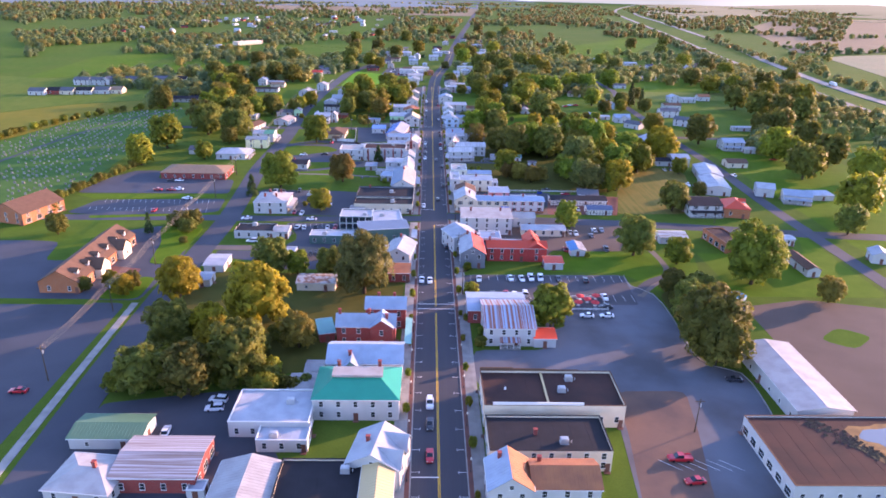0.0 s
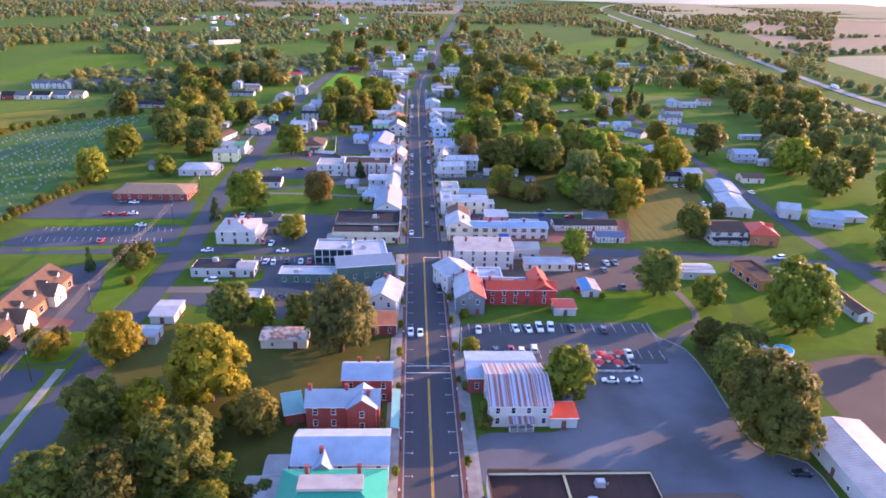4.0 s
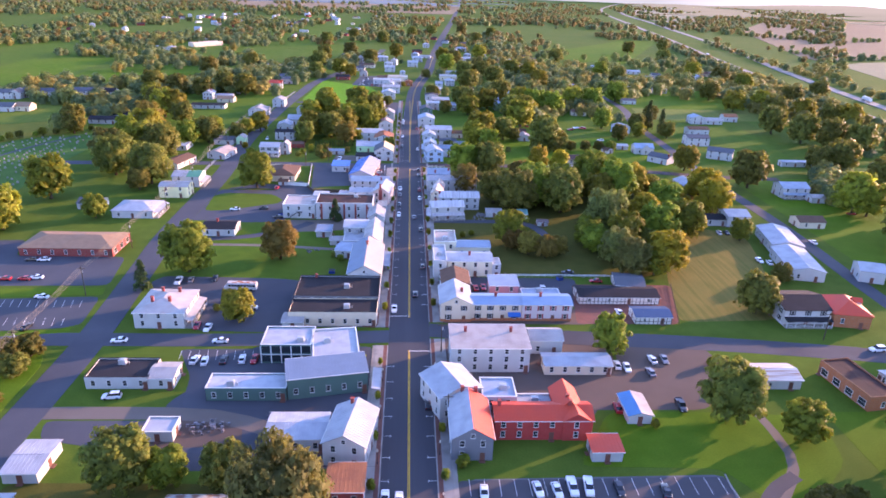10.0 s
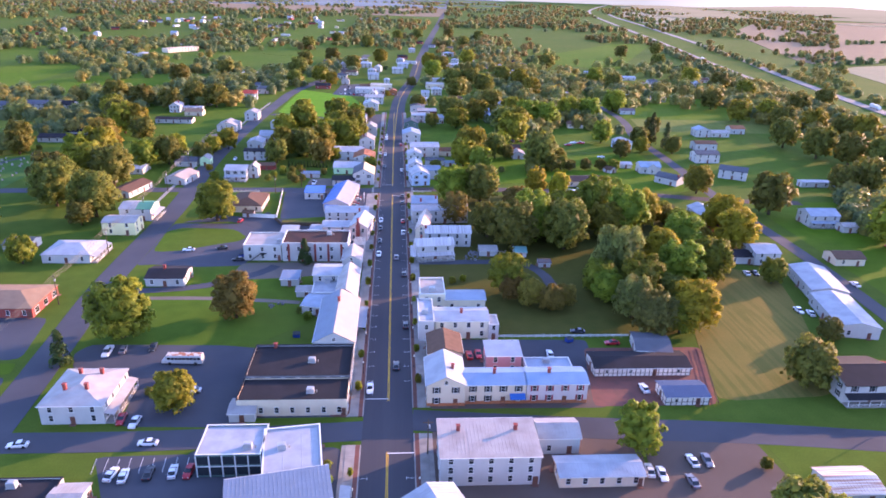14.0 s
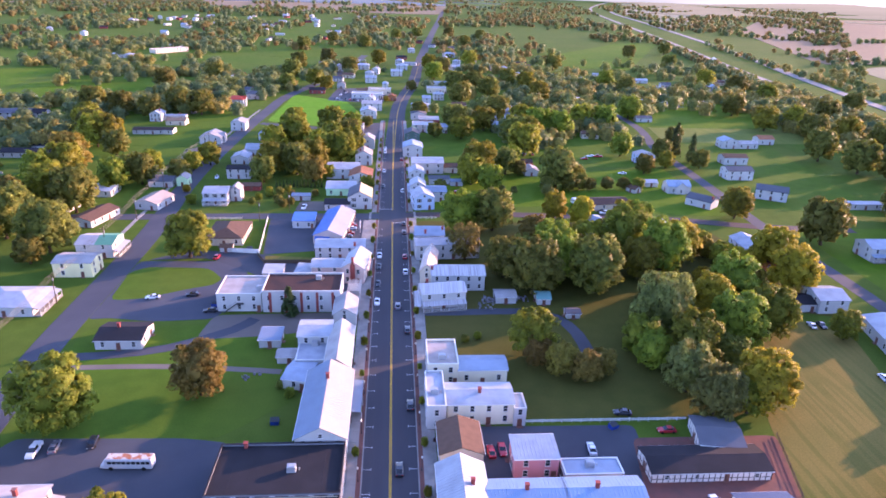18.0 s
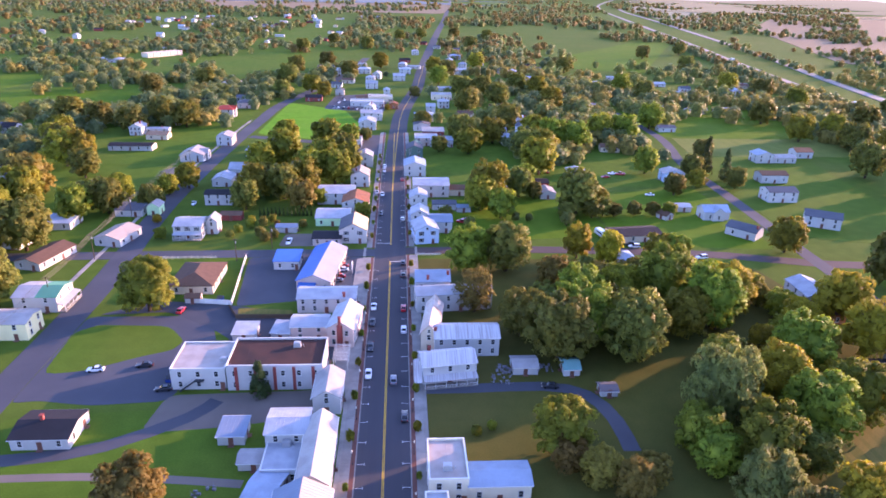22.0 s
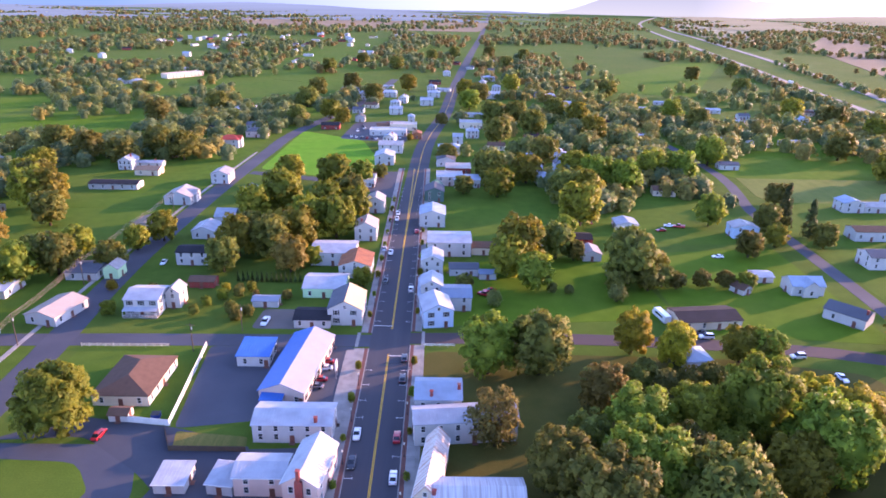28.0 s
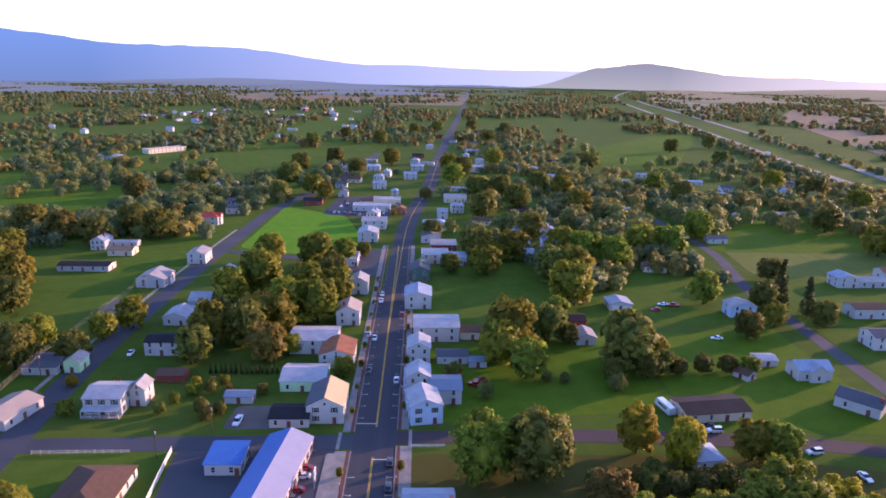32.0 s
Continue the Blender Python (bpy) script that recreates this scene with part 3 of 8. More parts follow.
        st.box(-w * 0.44, w * 0.2, -d / 2 - 0.05, -d / 2 + 0.3, h + rise + 0.1, h + rise + 0.75)
        part("white_parapet", st.mesh("white_parapet", TRIM), hs, None, "white plastered parapet")
        st = Shape()
        st.rib((-w * 0.04, -d / 2 + 0.4, h + 0.05), (-w * 0.04, d / 2 - 0.4, h + 0.05), 0.5, 0.35, (0, 0, 1))
        part("roof_kerb", st.mesh("roof_kerb", R_TAN), hs)
        st = Shape()
        st.tube([(-w * 0.33, 0, h), (-w * 0.33, 0, h + 0.6)], [0.3, 0.22], 8)
        part("roof_vent", st.mesh("roof_vent", TRIM), hs)
    if plinth:
        s = Shape()
        s.box(-w / 2 - 0.05, w / 2 + 0.05, -d / 2 - 0.05, d / 2 + 0.05, 0, 0.95)
        part("plinth", s.mesh("plinth", W_OBRICK), hs, None, "orange brick plinth")
    if awning:
        s = Shape()
        u = w / 2 - 2.2
        s.slab([(u - 2, -d / 2 - 1.6, 2.2), (u + 2, -d / 2 - 1.6, 2.2), (u + 2, -d / 2, 3.1), (u - 2, -d / 2, 3.1)], 0.08)
        part("awning", s.mesh("awning", R_BLUE), hs, None, "bright blue awning over the door")
    # chimneys
    for cu, cv in chim:
        cx, cy = (cu - 0.5) * w, (cv - 0.5) * d
        zt = roof_z(cx * 0.98, cy * 0.98, w, d, h, roof, rise)
        c = Shape()
        big = 1.25 if cv < 0 else 0.42
        base = 0.0 if cv < 0 else max(0, zt - 0.9)
        c.box(cx - big / 1.6, cx + big / 1.6, cy - 0.36, cy + 0.36, base, (h + rise * 0.5 if cv < 0 else zt + 1.1))
        top = h + rise + 1.5 if cv < 0 else zt + 1.35
        c.box(cx - 0.38, cx + 0.38, cy - 0.34, cy + 0.34, base, top)
        c.box(cx - 0.48, cx + 0.48, cy - 0.44, cy + 0.44, top, top + 0.16)
        part("chimney", c.mesh("chimney", CHIM), hs, None, "red brick chimney")
    if porch:
        run = (w if porch[0] == "S" else d) * (0.4 if porch[1:] else 1)
        p = new("porch")
        p.parent = hs
        p.matrix_basis = side_pose(porch[0], 0, 0, w, d)
        s = Shape()
        s.slab([(-run / 2, -2.4, 2.55), (run / 2, -2.4, 2.55), (run / 2, 0, 3.1), (-run / 2, 0, 3.1)], 0.12)
        part("porch_roof", s.mesh("porch_roof", roof_mat), p)
        s = Shape()
        s.box(-run / 2, run / 2, -2.3, 0, 0, 0.35)
        part("porch_floor", s.mesh("porch_floor", CONCRETE), p)
        k = max(3, int(run / 2.8))
        for i in range(k + 1):
            u = -run / 2 + 0.15 + (run - 0.3) * i / k
            s = Shape()
            s.tube([(u, -2.2, 0.35), (u, -2.2, 2.5)], [0.11, 0.09], 8)
            part("post", s.mesh("post", TRIM), p)
        s = Shape()
        s.box(-run / 2 + 0.2, run / 2 - 0.2, -2.24, -2.18, 1.0, 1.08)
        for i in range(int(run / 0.45)):
            u = -run / 2 + 0.3 + i * 0.45
            s.box(u - 0.03, u + 0.03, -2.23, -2.19, 0.35, 1.0)
        part("railing", s.mesh("railing", TRIM), p)
    if deck:
        s = Shape()
        s.box(-w * 0.3, w * 0.3, -d * 0.14, d * 0.14, h + rise - 0.5, h + rise + 0.1)
        part("roof_deck", s.mesh("roof_deck", R_PINKW), hs, None, "weathered flat deck on top of the roof")
    for i in range(dormers):
        v = -d / 2 + d * (i + 0.6) / (dormers + 0.2)
        dm = new("dormer")
        dm.parent = hs
        dm.matrix_basis = pose(w * 0.27, v, h + rise * 0.25, 0, 0, 90)
        part("dormer_wall", wall_mesh(1.7, 2.4, 1.5, "gy", 0.8, W_WHITE), dm)
        part("dormer_roof", roof_mesh(1.7, 2.4, 1.5, "gy", 0.8, roof_mat), dm)
        part("window", WIN["small"][0], dm, pose(0, -1.21, 0.4))
    if gallery:
        s = Shape()
        k = 5
        for i in range(k + 1):
            u = -w / 2 + w * i / k
            s.box(u - 0.13, u + 0.13, -d / 2 - 0.12, -d / 2 - 0.0, 0, h)
        s.box(-w / 2, w / 2, -d / 2 - 0.1, -d / 2 - 0.0, h / 2 - 0.1, h / 2 + 0.1)
        part("gallery_frame", s.mesh("gallery_frame", TRIM), hs)
        for i in range(k):
            for fl in range(2):
                g = Shape()
                g.box(-w / 2 + w * i / k + 0.15, -w / 2 + w * (i + 1) / k - 0.15, -d / 2 - 0.04, -d / 2 - 0.005, fl * h / 2 + 0.5, (fl + 1) * h / 2 - 0.2)
                part("pane", g.mesh("pane", GLASS), hs)
    for i in range(piers):
        u = -w / 2 + w * (i + 0.5) / piers
        s = Shape()
        s.box(u - 0.4, u + 0.4, -d / 2 - 0.25, -d / 2, 0, h)
        part("pier", s.mesh("pier", W_RBRICK), hs, None, "red brick pier")
    rng = random.Random(int(x * 7 + y))
    n_units = (0 if isinstance(units, tuple) else units) or (1 if not units and roof == "flat" and kind == "shop_building" and near else 0)
    spots = [((rng.random() - 0.3) * w * 0.7, (rng.random() - 0.5) * d * 0.6) for i in range(n_units)]
    if isinstance(units, tuple):
        spots = [((a - 0.5) * w, (b - 0.5) * d) for a, b in units]
    for ux, uy in spots:
        s = Shape()
        s.box(ux - 0.9, ux + 0.9, uy - 0.7, uy + 0.7, h + 0.15, h + 1.25)
        s.box(ux - 0.6, ux + 0.6, uy - 0.5, uy + 0.5, h + 1.25, h + 1.4)
        s.box(ux - 1.0, ux + 1.0, uy - 0.8, uy + 0.8, h, h + 0.15)
        s.tube([(ux + 1.6, uy, h), (ux + 1.6, uy, h + 0.7)], [0.12, 0.12], 8)
        part("air_unit", s.mesh("air_unit", UNIT), hs, None, "grey rooftop air unit")
    if stair:
        s = Shape()
        for i in range(14):
            s.box(-w * 0.35 + i * 0.3, -w * 0.35 + i * 0.3 + 0.32, -d / 2 - 1.2, -d / 2 - 0.15, 0.22 * i, 0.22 * i + 0.06)
        s.rib((-w * 0.35, -d / 2 - 1.2, 0.9), (-w * 0.35 + 4.2, -d / 2 - 1.2, 4.0), 0.06, 0.06, (0, 0, 1))
        s.rib((-w * 0.35, -d / 2 - 1.2, 0), (-w * 0.35 + 4.2, -d / 2 - 1.2, 3.1), 0.1, 0.2, (0, 0, 1))
        s.box(-w * 0.35 + 4.1, -w * 0.35 + 6.5, -d / 2 - 1.3, -d / 2, 3.0, 3.1)
        part("stair", s.mesh("stair", SHUT_DARK), hs, None, "dark steel outside stair")
    if wall is W_TIMBER:
        s = Shape()
        n = max(3, int(w / 1.3))
        for i in range(n + 1):
            u = -w / 2 + w * i / n
            s.box(u - 0.1, u + 0.1, -d / 2 - 0.05, -d / 2, 0, h)
        s.box(-w / 2, w / 2, -d / 2 - 0.05, -d / 2, 0.9, 1.05)
        part("timber_frame", s.mesh("timber_frame", TIMBER), hs, None, "black timber framing")
        s = Shape()
        s.box(-w / 2 - 0.05, -w / 2, -d / 2, d / 2, 0.9, 1.05)
        for i in range(max(2, int(d / 1.5)) + 1):
            v = -d / 2 + d * i / max(2, int(d / 1.5))
            s.box(-w / 2 - 0.05, -w / 2, v - 0.1, v + 0.1, 0, h)
        part("timber_frame", s.mesh("timber_frame", TIMBER), hs, None, "black timber framing")
    if garage:
        for sx in (-1, 1):
            s = Shape()
            s.box(sx * w * 0.24 - 1.4, sx * w * 0.24 + 1.4, -d / 2 - 0.06, -d / 2, 0, 2.4)
            part("garage_door", s.mesh("garage_door", TRIM), hs)
    return hs


# ---- ground, roads, fields ----
def patch(name, mat, pts, z, label="", kind="structure", step=0, category=""):
    """A flat area with a rounded, slightly uneven outline."""
    rng = random.Random(len(pts) * 31 + int(pts[0][0]))
    out = []
    n = len(pts)
    for i in range(n):
        a, b, c = Vector(pts[i - 1]), Vector(pts[i]), Vector(pts[(i + 1) % n])
        r = min(step, (b - a).length * 0.3, (c - b).length * 0.3) if step else 0
        if r:
            p, q = b + (a - b).normalized() * r, b + (c - b).normalized() * r
            out += [p, (p + q + 2 * b) / 4, q]
        else:
            out.append(b)
    k = len(out)
    verts = [(p[0], p[1], z) for p in out] + [(p[0], p[1], -0.3) for p in out]
    faces = [tuple(range(k))] + [(i + k, (i + 1) % k + k, (i + 1) % k, i) for i in range(k)]
    ob = new(name, mesh_of(name, verts, faces, (mat,)))
    area = sum(out[i - 1][0] * out[i][1] - out[i][0] * out[i - 1][1] for i in range(k))
    if area < 0:
        ob.data.flip_normals()
    return tagged(ob, label, category or name.replace("_", " "), "", kind)


def ribbon(name, mat, pts, width, z, label="", low=-0.3, kind="structure", category=""):
    """A strip along a line, smoothed through its points."""
    line = []
    P = [Vector(p) for p in pts]
    for i in range(len(P) - 1):
        a, b, c, d = P[max(i - 1, 0)], P[i], P[i + 1], P[min(i + 2, len(P) - 1)]
        m = max(2, min(14, int((c - b).length / 12)))
        for k in range(m):
            t = k / m
            line.append(0.5 * (2 * b + (c - a) * t + (2 * a - 5 * b + 4 * c - d) * t * t + (3 * b - a - 3 * c + d) * t ** 3))
    line.append(P[-1])
    v, f = [], []
    for i, p in enumerate(line):
        t = (line[min(i + 1, len(line) - 1)] - line[max(i - 1, 0)]).normalized()
        s = Vector((t[1], -t[0])) * width / 2
        for q, zz in ((p - s, z), (p + s, z), (p - s, low), (p + s, low)):
            v.append((q[0], q[1], zz))
        if i:
            o = 4 * i
            f += [(o - 4, o - 3, o + 1, o), (o - 2, o - 4, o, o + 2), (o - 3, o - 1, o + 3, o + 1)]
    ob = new(name, mesh_of(name, v, f, (mat,)))
    return tagged(ob, label, category or name.replace("_", " "), "", kind)


ground = Shape()
ground.add([(5000 * math.cos(a * math.pi / 32), 5000 * math.sin(a * math.pi / 32) + 250, 0) for a in range(64)], [tuple(range(64))])
tagged(new("ground", ground.mesh("ground", GRASS)), "wide grassy ground of the valley", "ground", "", "structure")

RED_ROAD = weathered("reddish_asphalt", (0.082, 0.060, 0.058), 0.9, 0, 0.7, 0.08, 2.0, (1, 1, 1), (0.060, 0.052, 0.056), 0.8)
ribbon("road", ROADM, [(0, -120), (0, 200), (0, 420), (0, 560), (1, 629), (3, 721), (5, 765), (9, 809), (21, 911), (33, 1086), (68, 1501), (134, 2242), (300, 4300)], 12.2, 0.07, "worn asphalt main street with parking bays", category="road")
BACK = [(-84, 60), (-87, 110), (-90, 160), (-91.5, 200), (-91.8, 240), (-92, 282), (-95.5, 330), (-98.5, 370), (-99.5, 455), (-104, 520), (-105, 571), (-103, 659), (-99, 737), (-93, 810), (-60, 960), (-40, 1150)]
ribbon("road", ASPHALT, BACK, 9.4, 0.06, "asphalt back road running beside the town", category="road")
ribbon("pavement", CONCRETE, [(-92, 60), (-94.5, 110), (-97, 160), (-98.5, 196)], 2.2, 0.12, "pale concrete footway beside the back road")
ribbon("pavement", CONCRETE, [(-111, 455), (-111.5, 520), (-112, 571), (-110, 659), (-106, 737)], 1.6, 0.10, "narrow concrete footway beside the back road")
ribbon("road", ASPHALT_OLD, [(-190, 279), (-150, 280), (-100, 281.5), (-54, 281.5), (-5.9, 284)], 7.4, 0.045, "side street on the west side", category="road")
ribbon("road", ASPHALT_OLD, [(5.9, 288), (46, 284), (90, 280.5), (132, 275), (165, 270), (260, 262)], 8.4, 0.045, "side street on the east side", category="road")
ribbon("road", ASPHALT_OLD, [(-220, 474), (-150, 478), (-100, 480), (-68, 481), (-5.9, 482)], 7.5, 0.045, "second side street on the west side", category="road")
ribbon("road", RED_ROAD, [(5.9, 484), (55, 485), (106, 482), (137, 478), (168, 470), (210, 466)], 7, 0.045, "second side street on the east side", category="road")
ribbon("road", ASPHALT_OLD, [(166, 180), (166, 262), (166.5, 317), (169, 366), (170, 400), (169, 445), (169.5, 486), (171.5, 522), (173, 567), (174.5, 622), (186, 690), (182, 780), (160, 900)], 6.5, 0.05, "narrow lane with houses", category="road")
ribbon("road", ASPHALT_OLD, [(-31, 663), (-60, 673), (-96, 684)], 7, 0.045, "side street beside the green field", category="road")
ribbon("driveway", GRAVEL, [(-92, 356), (-75, 356.5), (-55, 356), (-30, 353)], 2.4, 0.04, "gravel drive across the lawn")
ribbon("driveway", ASPHALT_OLD, [(9.5, 387.5), (22, 387.5), (42, 388), (53, 384), (57.5, 373), (58, 361)], 4.2, 0.05, "curving asphalt drive")
ribbon("driveway", GRAVEL, [(71, 205), (77, 213), (84, 221), (88.5, 230), (88.2, 247), (85, 262)], 2.4, 0.04, "path over the lawn")
ribbon("driveway", GRAVEL, [(-93, 246), (-70, 246), (-48, 245), (-34, 240)], 5, 0.04, "gravel alley behind the shops")
ribbon("driveway", ASPHALT_OLD, [(-92, 361.5), (-78, 363), (-64, 366.5), (-48, 377), (-43, 384)], 4.2, 0.045, "asphalt drive past the cottage")
HW1 = [(380, 430), (388, 561), (411, 768), (458, 1100), (530, 1518), (624, 2106), (740, 2781), (900, 3378), (1250, 4300)]
HW2 = [(430, 430), (445, 700), (495, 984), (549, 1223), (600, 1490), (708, 2126), (820, 2812), (1050, 3600), (1400, 4300)]
PALEROAD = weathered("pale_highway_concrete", (0.24, 0.22, 0.195), 0.85, 0, 0.8, 0.05)
ribbon("road", PALEROAD, HW1, 12, 0.6, "pale highway carriageway", category="highway")
ribbon("road", PALEROAD, HW2, 12, 0.6, "pale highway carriageway", category="highway")

# areas
LOT_GREY = weathered("bleached_lot_asphalt", (0.118, 0.124, 0.140), 0.9, 0, 0.7, 0.045, 2.2, (1, 1, 1), (0.074, 0.070, 0.072), 0.95, "World", 0.40, 0.62)
LOT_DARK = weathered("resurfaced_lot_asphalt", (0.060, 0.060, 0.066), 0.88, 0, 1.5, 0.08, 2.5, (1, 1, 1), (0.082, 0.080, 0.084), 0.7)
RED_DIRT = weathered("reddish_dirt", (0.150, 0.092, 0.066), 0.95, 0, 0.7, 0.09, 1.6, (1, 1, 1), (0.088, 0.062, 0.054), 0.9, "World", 0.40, 0.64)
LOT_EDGE = [(70, 223), (70, 214), (76, 207), (77, 190), (75.5, 168), (78, 160.5), (85, 156.5), (85.5, 146), (84, 134)]
patch("parking_lot", LOT_GREY, [(10.4, 222)] + LOT_EDGE + [(76, 130), (73, 106), (72, 60), (37, 60), (46, 148.5), (10.4, 148.5), (10.4, 168), (33, 168), (36, 198), (10.4, 200)], 0.03, "large bleached asphalt car park behind the shops", step=4)
patch("parking_lot", LOT_DARK, [(10.6, 221.6), (69.6, 222.4), (68.5, 198.5), (40, 198.2), (36, 199.5), (10.6, 200.4)], 0.036, "darker resurfaced rows of the car park", step=1)
patch("yard", RED_DIRT, [(47, 147), (66, 147.5), (63, 130), (58, 108), (55, 60), (38, 60), (42, 104), (45.8, 130)], 0.038, "reddish dirt beside the shops", step=3)
ribbon("kerb", CONCRETE, LOT_EDGE, 0.35, 0.13, "pale kerb round the car park")
ribbon("driveway", LOT_DARK, [(70.5, 208), (75, 214), (80, 219), (86, 222.5)], 3.2, 0.045, "short asphalt spur leaving the car park")
patch("lawn", LUSH, [(38, 226), (50, 246), (76, 246), (104, 244), (100, 227), (80, 208), (70, 225)], 0.025, "bright green lawn", step=3)
patch("parking_lot", DIRT, [(36, 247), (37, 262), (58, 264), (62, 282), (88, 279), (90, 261), (76, 247)], 0.03, "reddish gravel car park", step=3)
patch("lawn", LAWN, [(90, 277), (92, 262), (104, 246), (150, 246), (160, 270), (130, 275)], 0.022, "green lawn by the side street", step=3)
patch("lawn", LUSH, [(106, 206), (160, 206), (161, 268), (106, 260)], 0.018, "sunny lawns east of the car park", step=4)
patch("lawn", LUSH, [(177, 250), (255, 250), (255, 468), (181, 468)], 0.019, "sunny lawns along the lane", step=6)
# Dry grass; its golden streaks also put grazing sunlight into the colour.
patch("field", DRY, [(86, 294), (96, 331), (110, 365), (128, 385), (146, 372), (139, 345), (122, 296)], 0.03, "dry grass field with golden sun in its colour", step=6)
patch("yard", PAVER, [(58, 322), (94, 322), (86, 292.5), (53, 292.5)], 0.035, "reddish brick yard", step=2)
patch("parking_lot", ASPHALT_OLD, [(11, 304), (20, 327.5), (60, 327), (58, 304)], 0.03, "asphalt yard behind the houses", step=2)
patch("parking_lot", ASPHALT_OLD, [(-65, 276), (-44, 276.5), (-34, 266), (-34, 247), (-56, 248), (-58, 262)], 0.03, "asphalt car park behind the shops", step=2)
patch("parking_lot", ASPHALT, [(-89, 321), (-86, 326), (-48, 325), (-37, 323), (-36, 286), (-64, 287), (-66, 306), (-84, 309)], 0.03, "asphalt car park beside the dark-roofed shop", step=2)
patch("lawn", LAWN, [(-90, 322), (-92, 378), (-31, 382), (-24, 340), (-40, 325)], 0.024, "long lawn behind the row houses", step=3)
patch("parking_lot", ASPHALT, [(-94, 384), (-94, 430), (-56, 430), (-50, 412), (-55, 384), (-74, 382.5), (-88, 385)], 0.033, "asphalt car park behind the hall", step=3)
patch("lawn", LAWN, [(-92.5, 397), (-94, 420), (-89, 424.5), (-67, 423.5), (-60, 414), (-62, 409), (-70, 405.5), (-82, 398.5)], 0.055, "bright oval grass patch", step=5)
patch("parking_lot", ASPHALT, [(-92, 431), (-70, 433), (-52, 420), (-40, 408), (-31, 412), (-29, 430), (-50, 437), (-76, 441)], 0.035, "asphalt yard", step=3)
patch("parking_lot", ASPHALT, [(-54, 477.4), (-10, 478), (-10, 444), (-50, 436.5)], 0.03, "asphalt car park around the blue-roofed shop", step=2)
patch("lawn", LAWN, [(-92, 477), (-55, 477.4), (-52, 438), (-74, 442), (-92, 440)], 0.024, "lawn around the bungalow", step=2)
patch("parking_lot", ASPHALT, [(-176, 316), (-172, 342), (-164, 358), (-150, 359), (-146, 343), (-106, 343), (-102, 318)], 0.03, "asphalt car park of the bank", step=3)
patch("parking_lot", ASPHALT, [(-166, 286), (-160, 305), (-101, 309.5), (-99, 290.5), (-104, 288), (-150, 283)], 0.03, "marked asphalt car park", step=3)
patch("parking_lot", ASPHALT_OLD, [(-190, 196), (-101.5, 196), (-99.5, 120), (-97, 60), (-190, 60)], 0.03, "wide asphalt car park", step=3)
patch("parking_lot", ASPHALT_OLD, [(-190, 250), (-136, 252), (-132, 262), (-118, 270), (-106, 268), (-97, 240), (-98, 198), (-190, 199)], 0.026, "asphalt drive and lot round the brick office", step=3)
patch("lawn", LUSH, [(-107, 229), (-99.5, 228), (-98, 242), (-99, 268), (-103, 276), (-112, 276), (-117, 268), (-110, 250)], 0.13, "kerbed grass island with trees", step=4)
patch("lawn", LUSH, [(-104, 217), (-99.5, 216), (-98.8, 199), (-112, 198.5), (-112, 206)], 0.13, "kerbed grass corner beside the office drive", step=3)
patch("lawn", LAWN, [(-190, 198.5), (-112, 198.5), (-112, 194.5), (-190, 194)], 0.05, "dry grass strip along the lot edge", step=1)
patch("pavement", PAVER, [(-119, 219), (-107.5, 219), (-107.5, 224), (-119, 226)], 0.05, "brick paved forecourt of the office", step=1)
patch("yard", DIRT, [(104, 198), (128, 204), (160, 196), (160, 104), (87.5, 104), (87.5, 131), (103, 132)], 0.03, "reddish gravel yard of the warehouse", step=4)
patch("grass_patch", LAWN, [(118, 176), (128, 184), (136, 178), (126, 170)], 0.045, "small grass patch in the yard", step=4)
patch("lawn", LAWN, [(-180, 276), (-134, 277.5), (-134, 232), (-146, 230), (-150, 250), (-178, 252)], 0.035, "green lawn behind the brick office", step=4)
patch("yard", ASPHALT_OLD, [(-50, 147), (-35, 118), (-36, 100), (-84, 100), (-84, 140)], 0.03, "asphalt yard behind the sheds", step=2)
patch("yard", ASPHALT_OLD, [(-60, 225), (-10.6, 226), (-10.6, 278), (-44, 278), (-60, 250)], 0.016, "worn tarmac between the shops", step=2)
patch("yard", DIRT, [(-62, 244), (-40, 243.5), (-38, 233), (-62, 233)], 0.034, "bare dirt lot with scrap", step=2)
patch("yard", ASPHALT_OLD, [(-36.5, 323), (-10.6, 323), (-10.6, 289.6), (-36.5, 289.6)], 0.016, "worn tarmac round the dark-roofed shop", step=1)
patch("yard", DIRT, [(10.6, 241), (44, 241), (58, 264), (60, 283), (10.6, 283.5)], 0.016, "brownish gravel between the east side shops", step=1)
patch("yard", DIRT, [(10.6, 303), (10.6, 292.4), (56, 292), (59, 303)], 0.022, "worn ground round the long house", step=1)
patch("yard", GRAVEL, [(-58, 371), (-36, 373), (-18, 377), (-10.6, 378), (-10.6, 388), (-56, 386.5)], 0.038, "dark gravel yard beside the hall", step=3)
patch("yard", ASPHALT_OLD, [(-50, 403), (-10.6, 403), (-10.6, 430), (-44, 428)], 0.031, "tarmac passage behind the pink house", step=2)
# Darker grass patch; the shade here is put into its colour.
patch("lawn", LITTER_SHADE, [(-85.5, 148), (-50, 152), (-12, 162), (-11, 214), (-30, 221), (-84, 222)], 0.014, "rough grass darkened for shade behind the brick houses", step=4)
patch("lawn", LITTER_SHADE, [(78, 206), (77.8, 164), (84, 160), (87, 166), (101, 196), (100, 214), (88, 216)], 0.021, "rough grass under the brush", step=3)
patch("yard", GRAVEL, [(-45, 489), (-28, 489), (-30, 503), (-44, 503)], 0.03, "tan gravel yard", step=2)
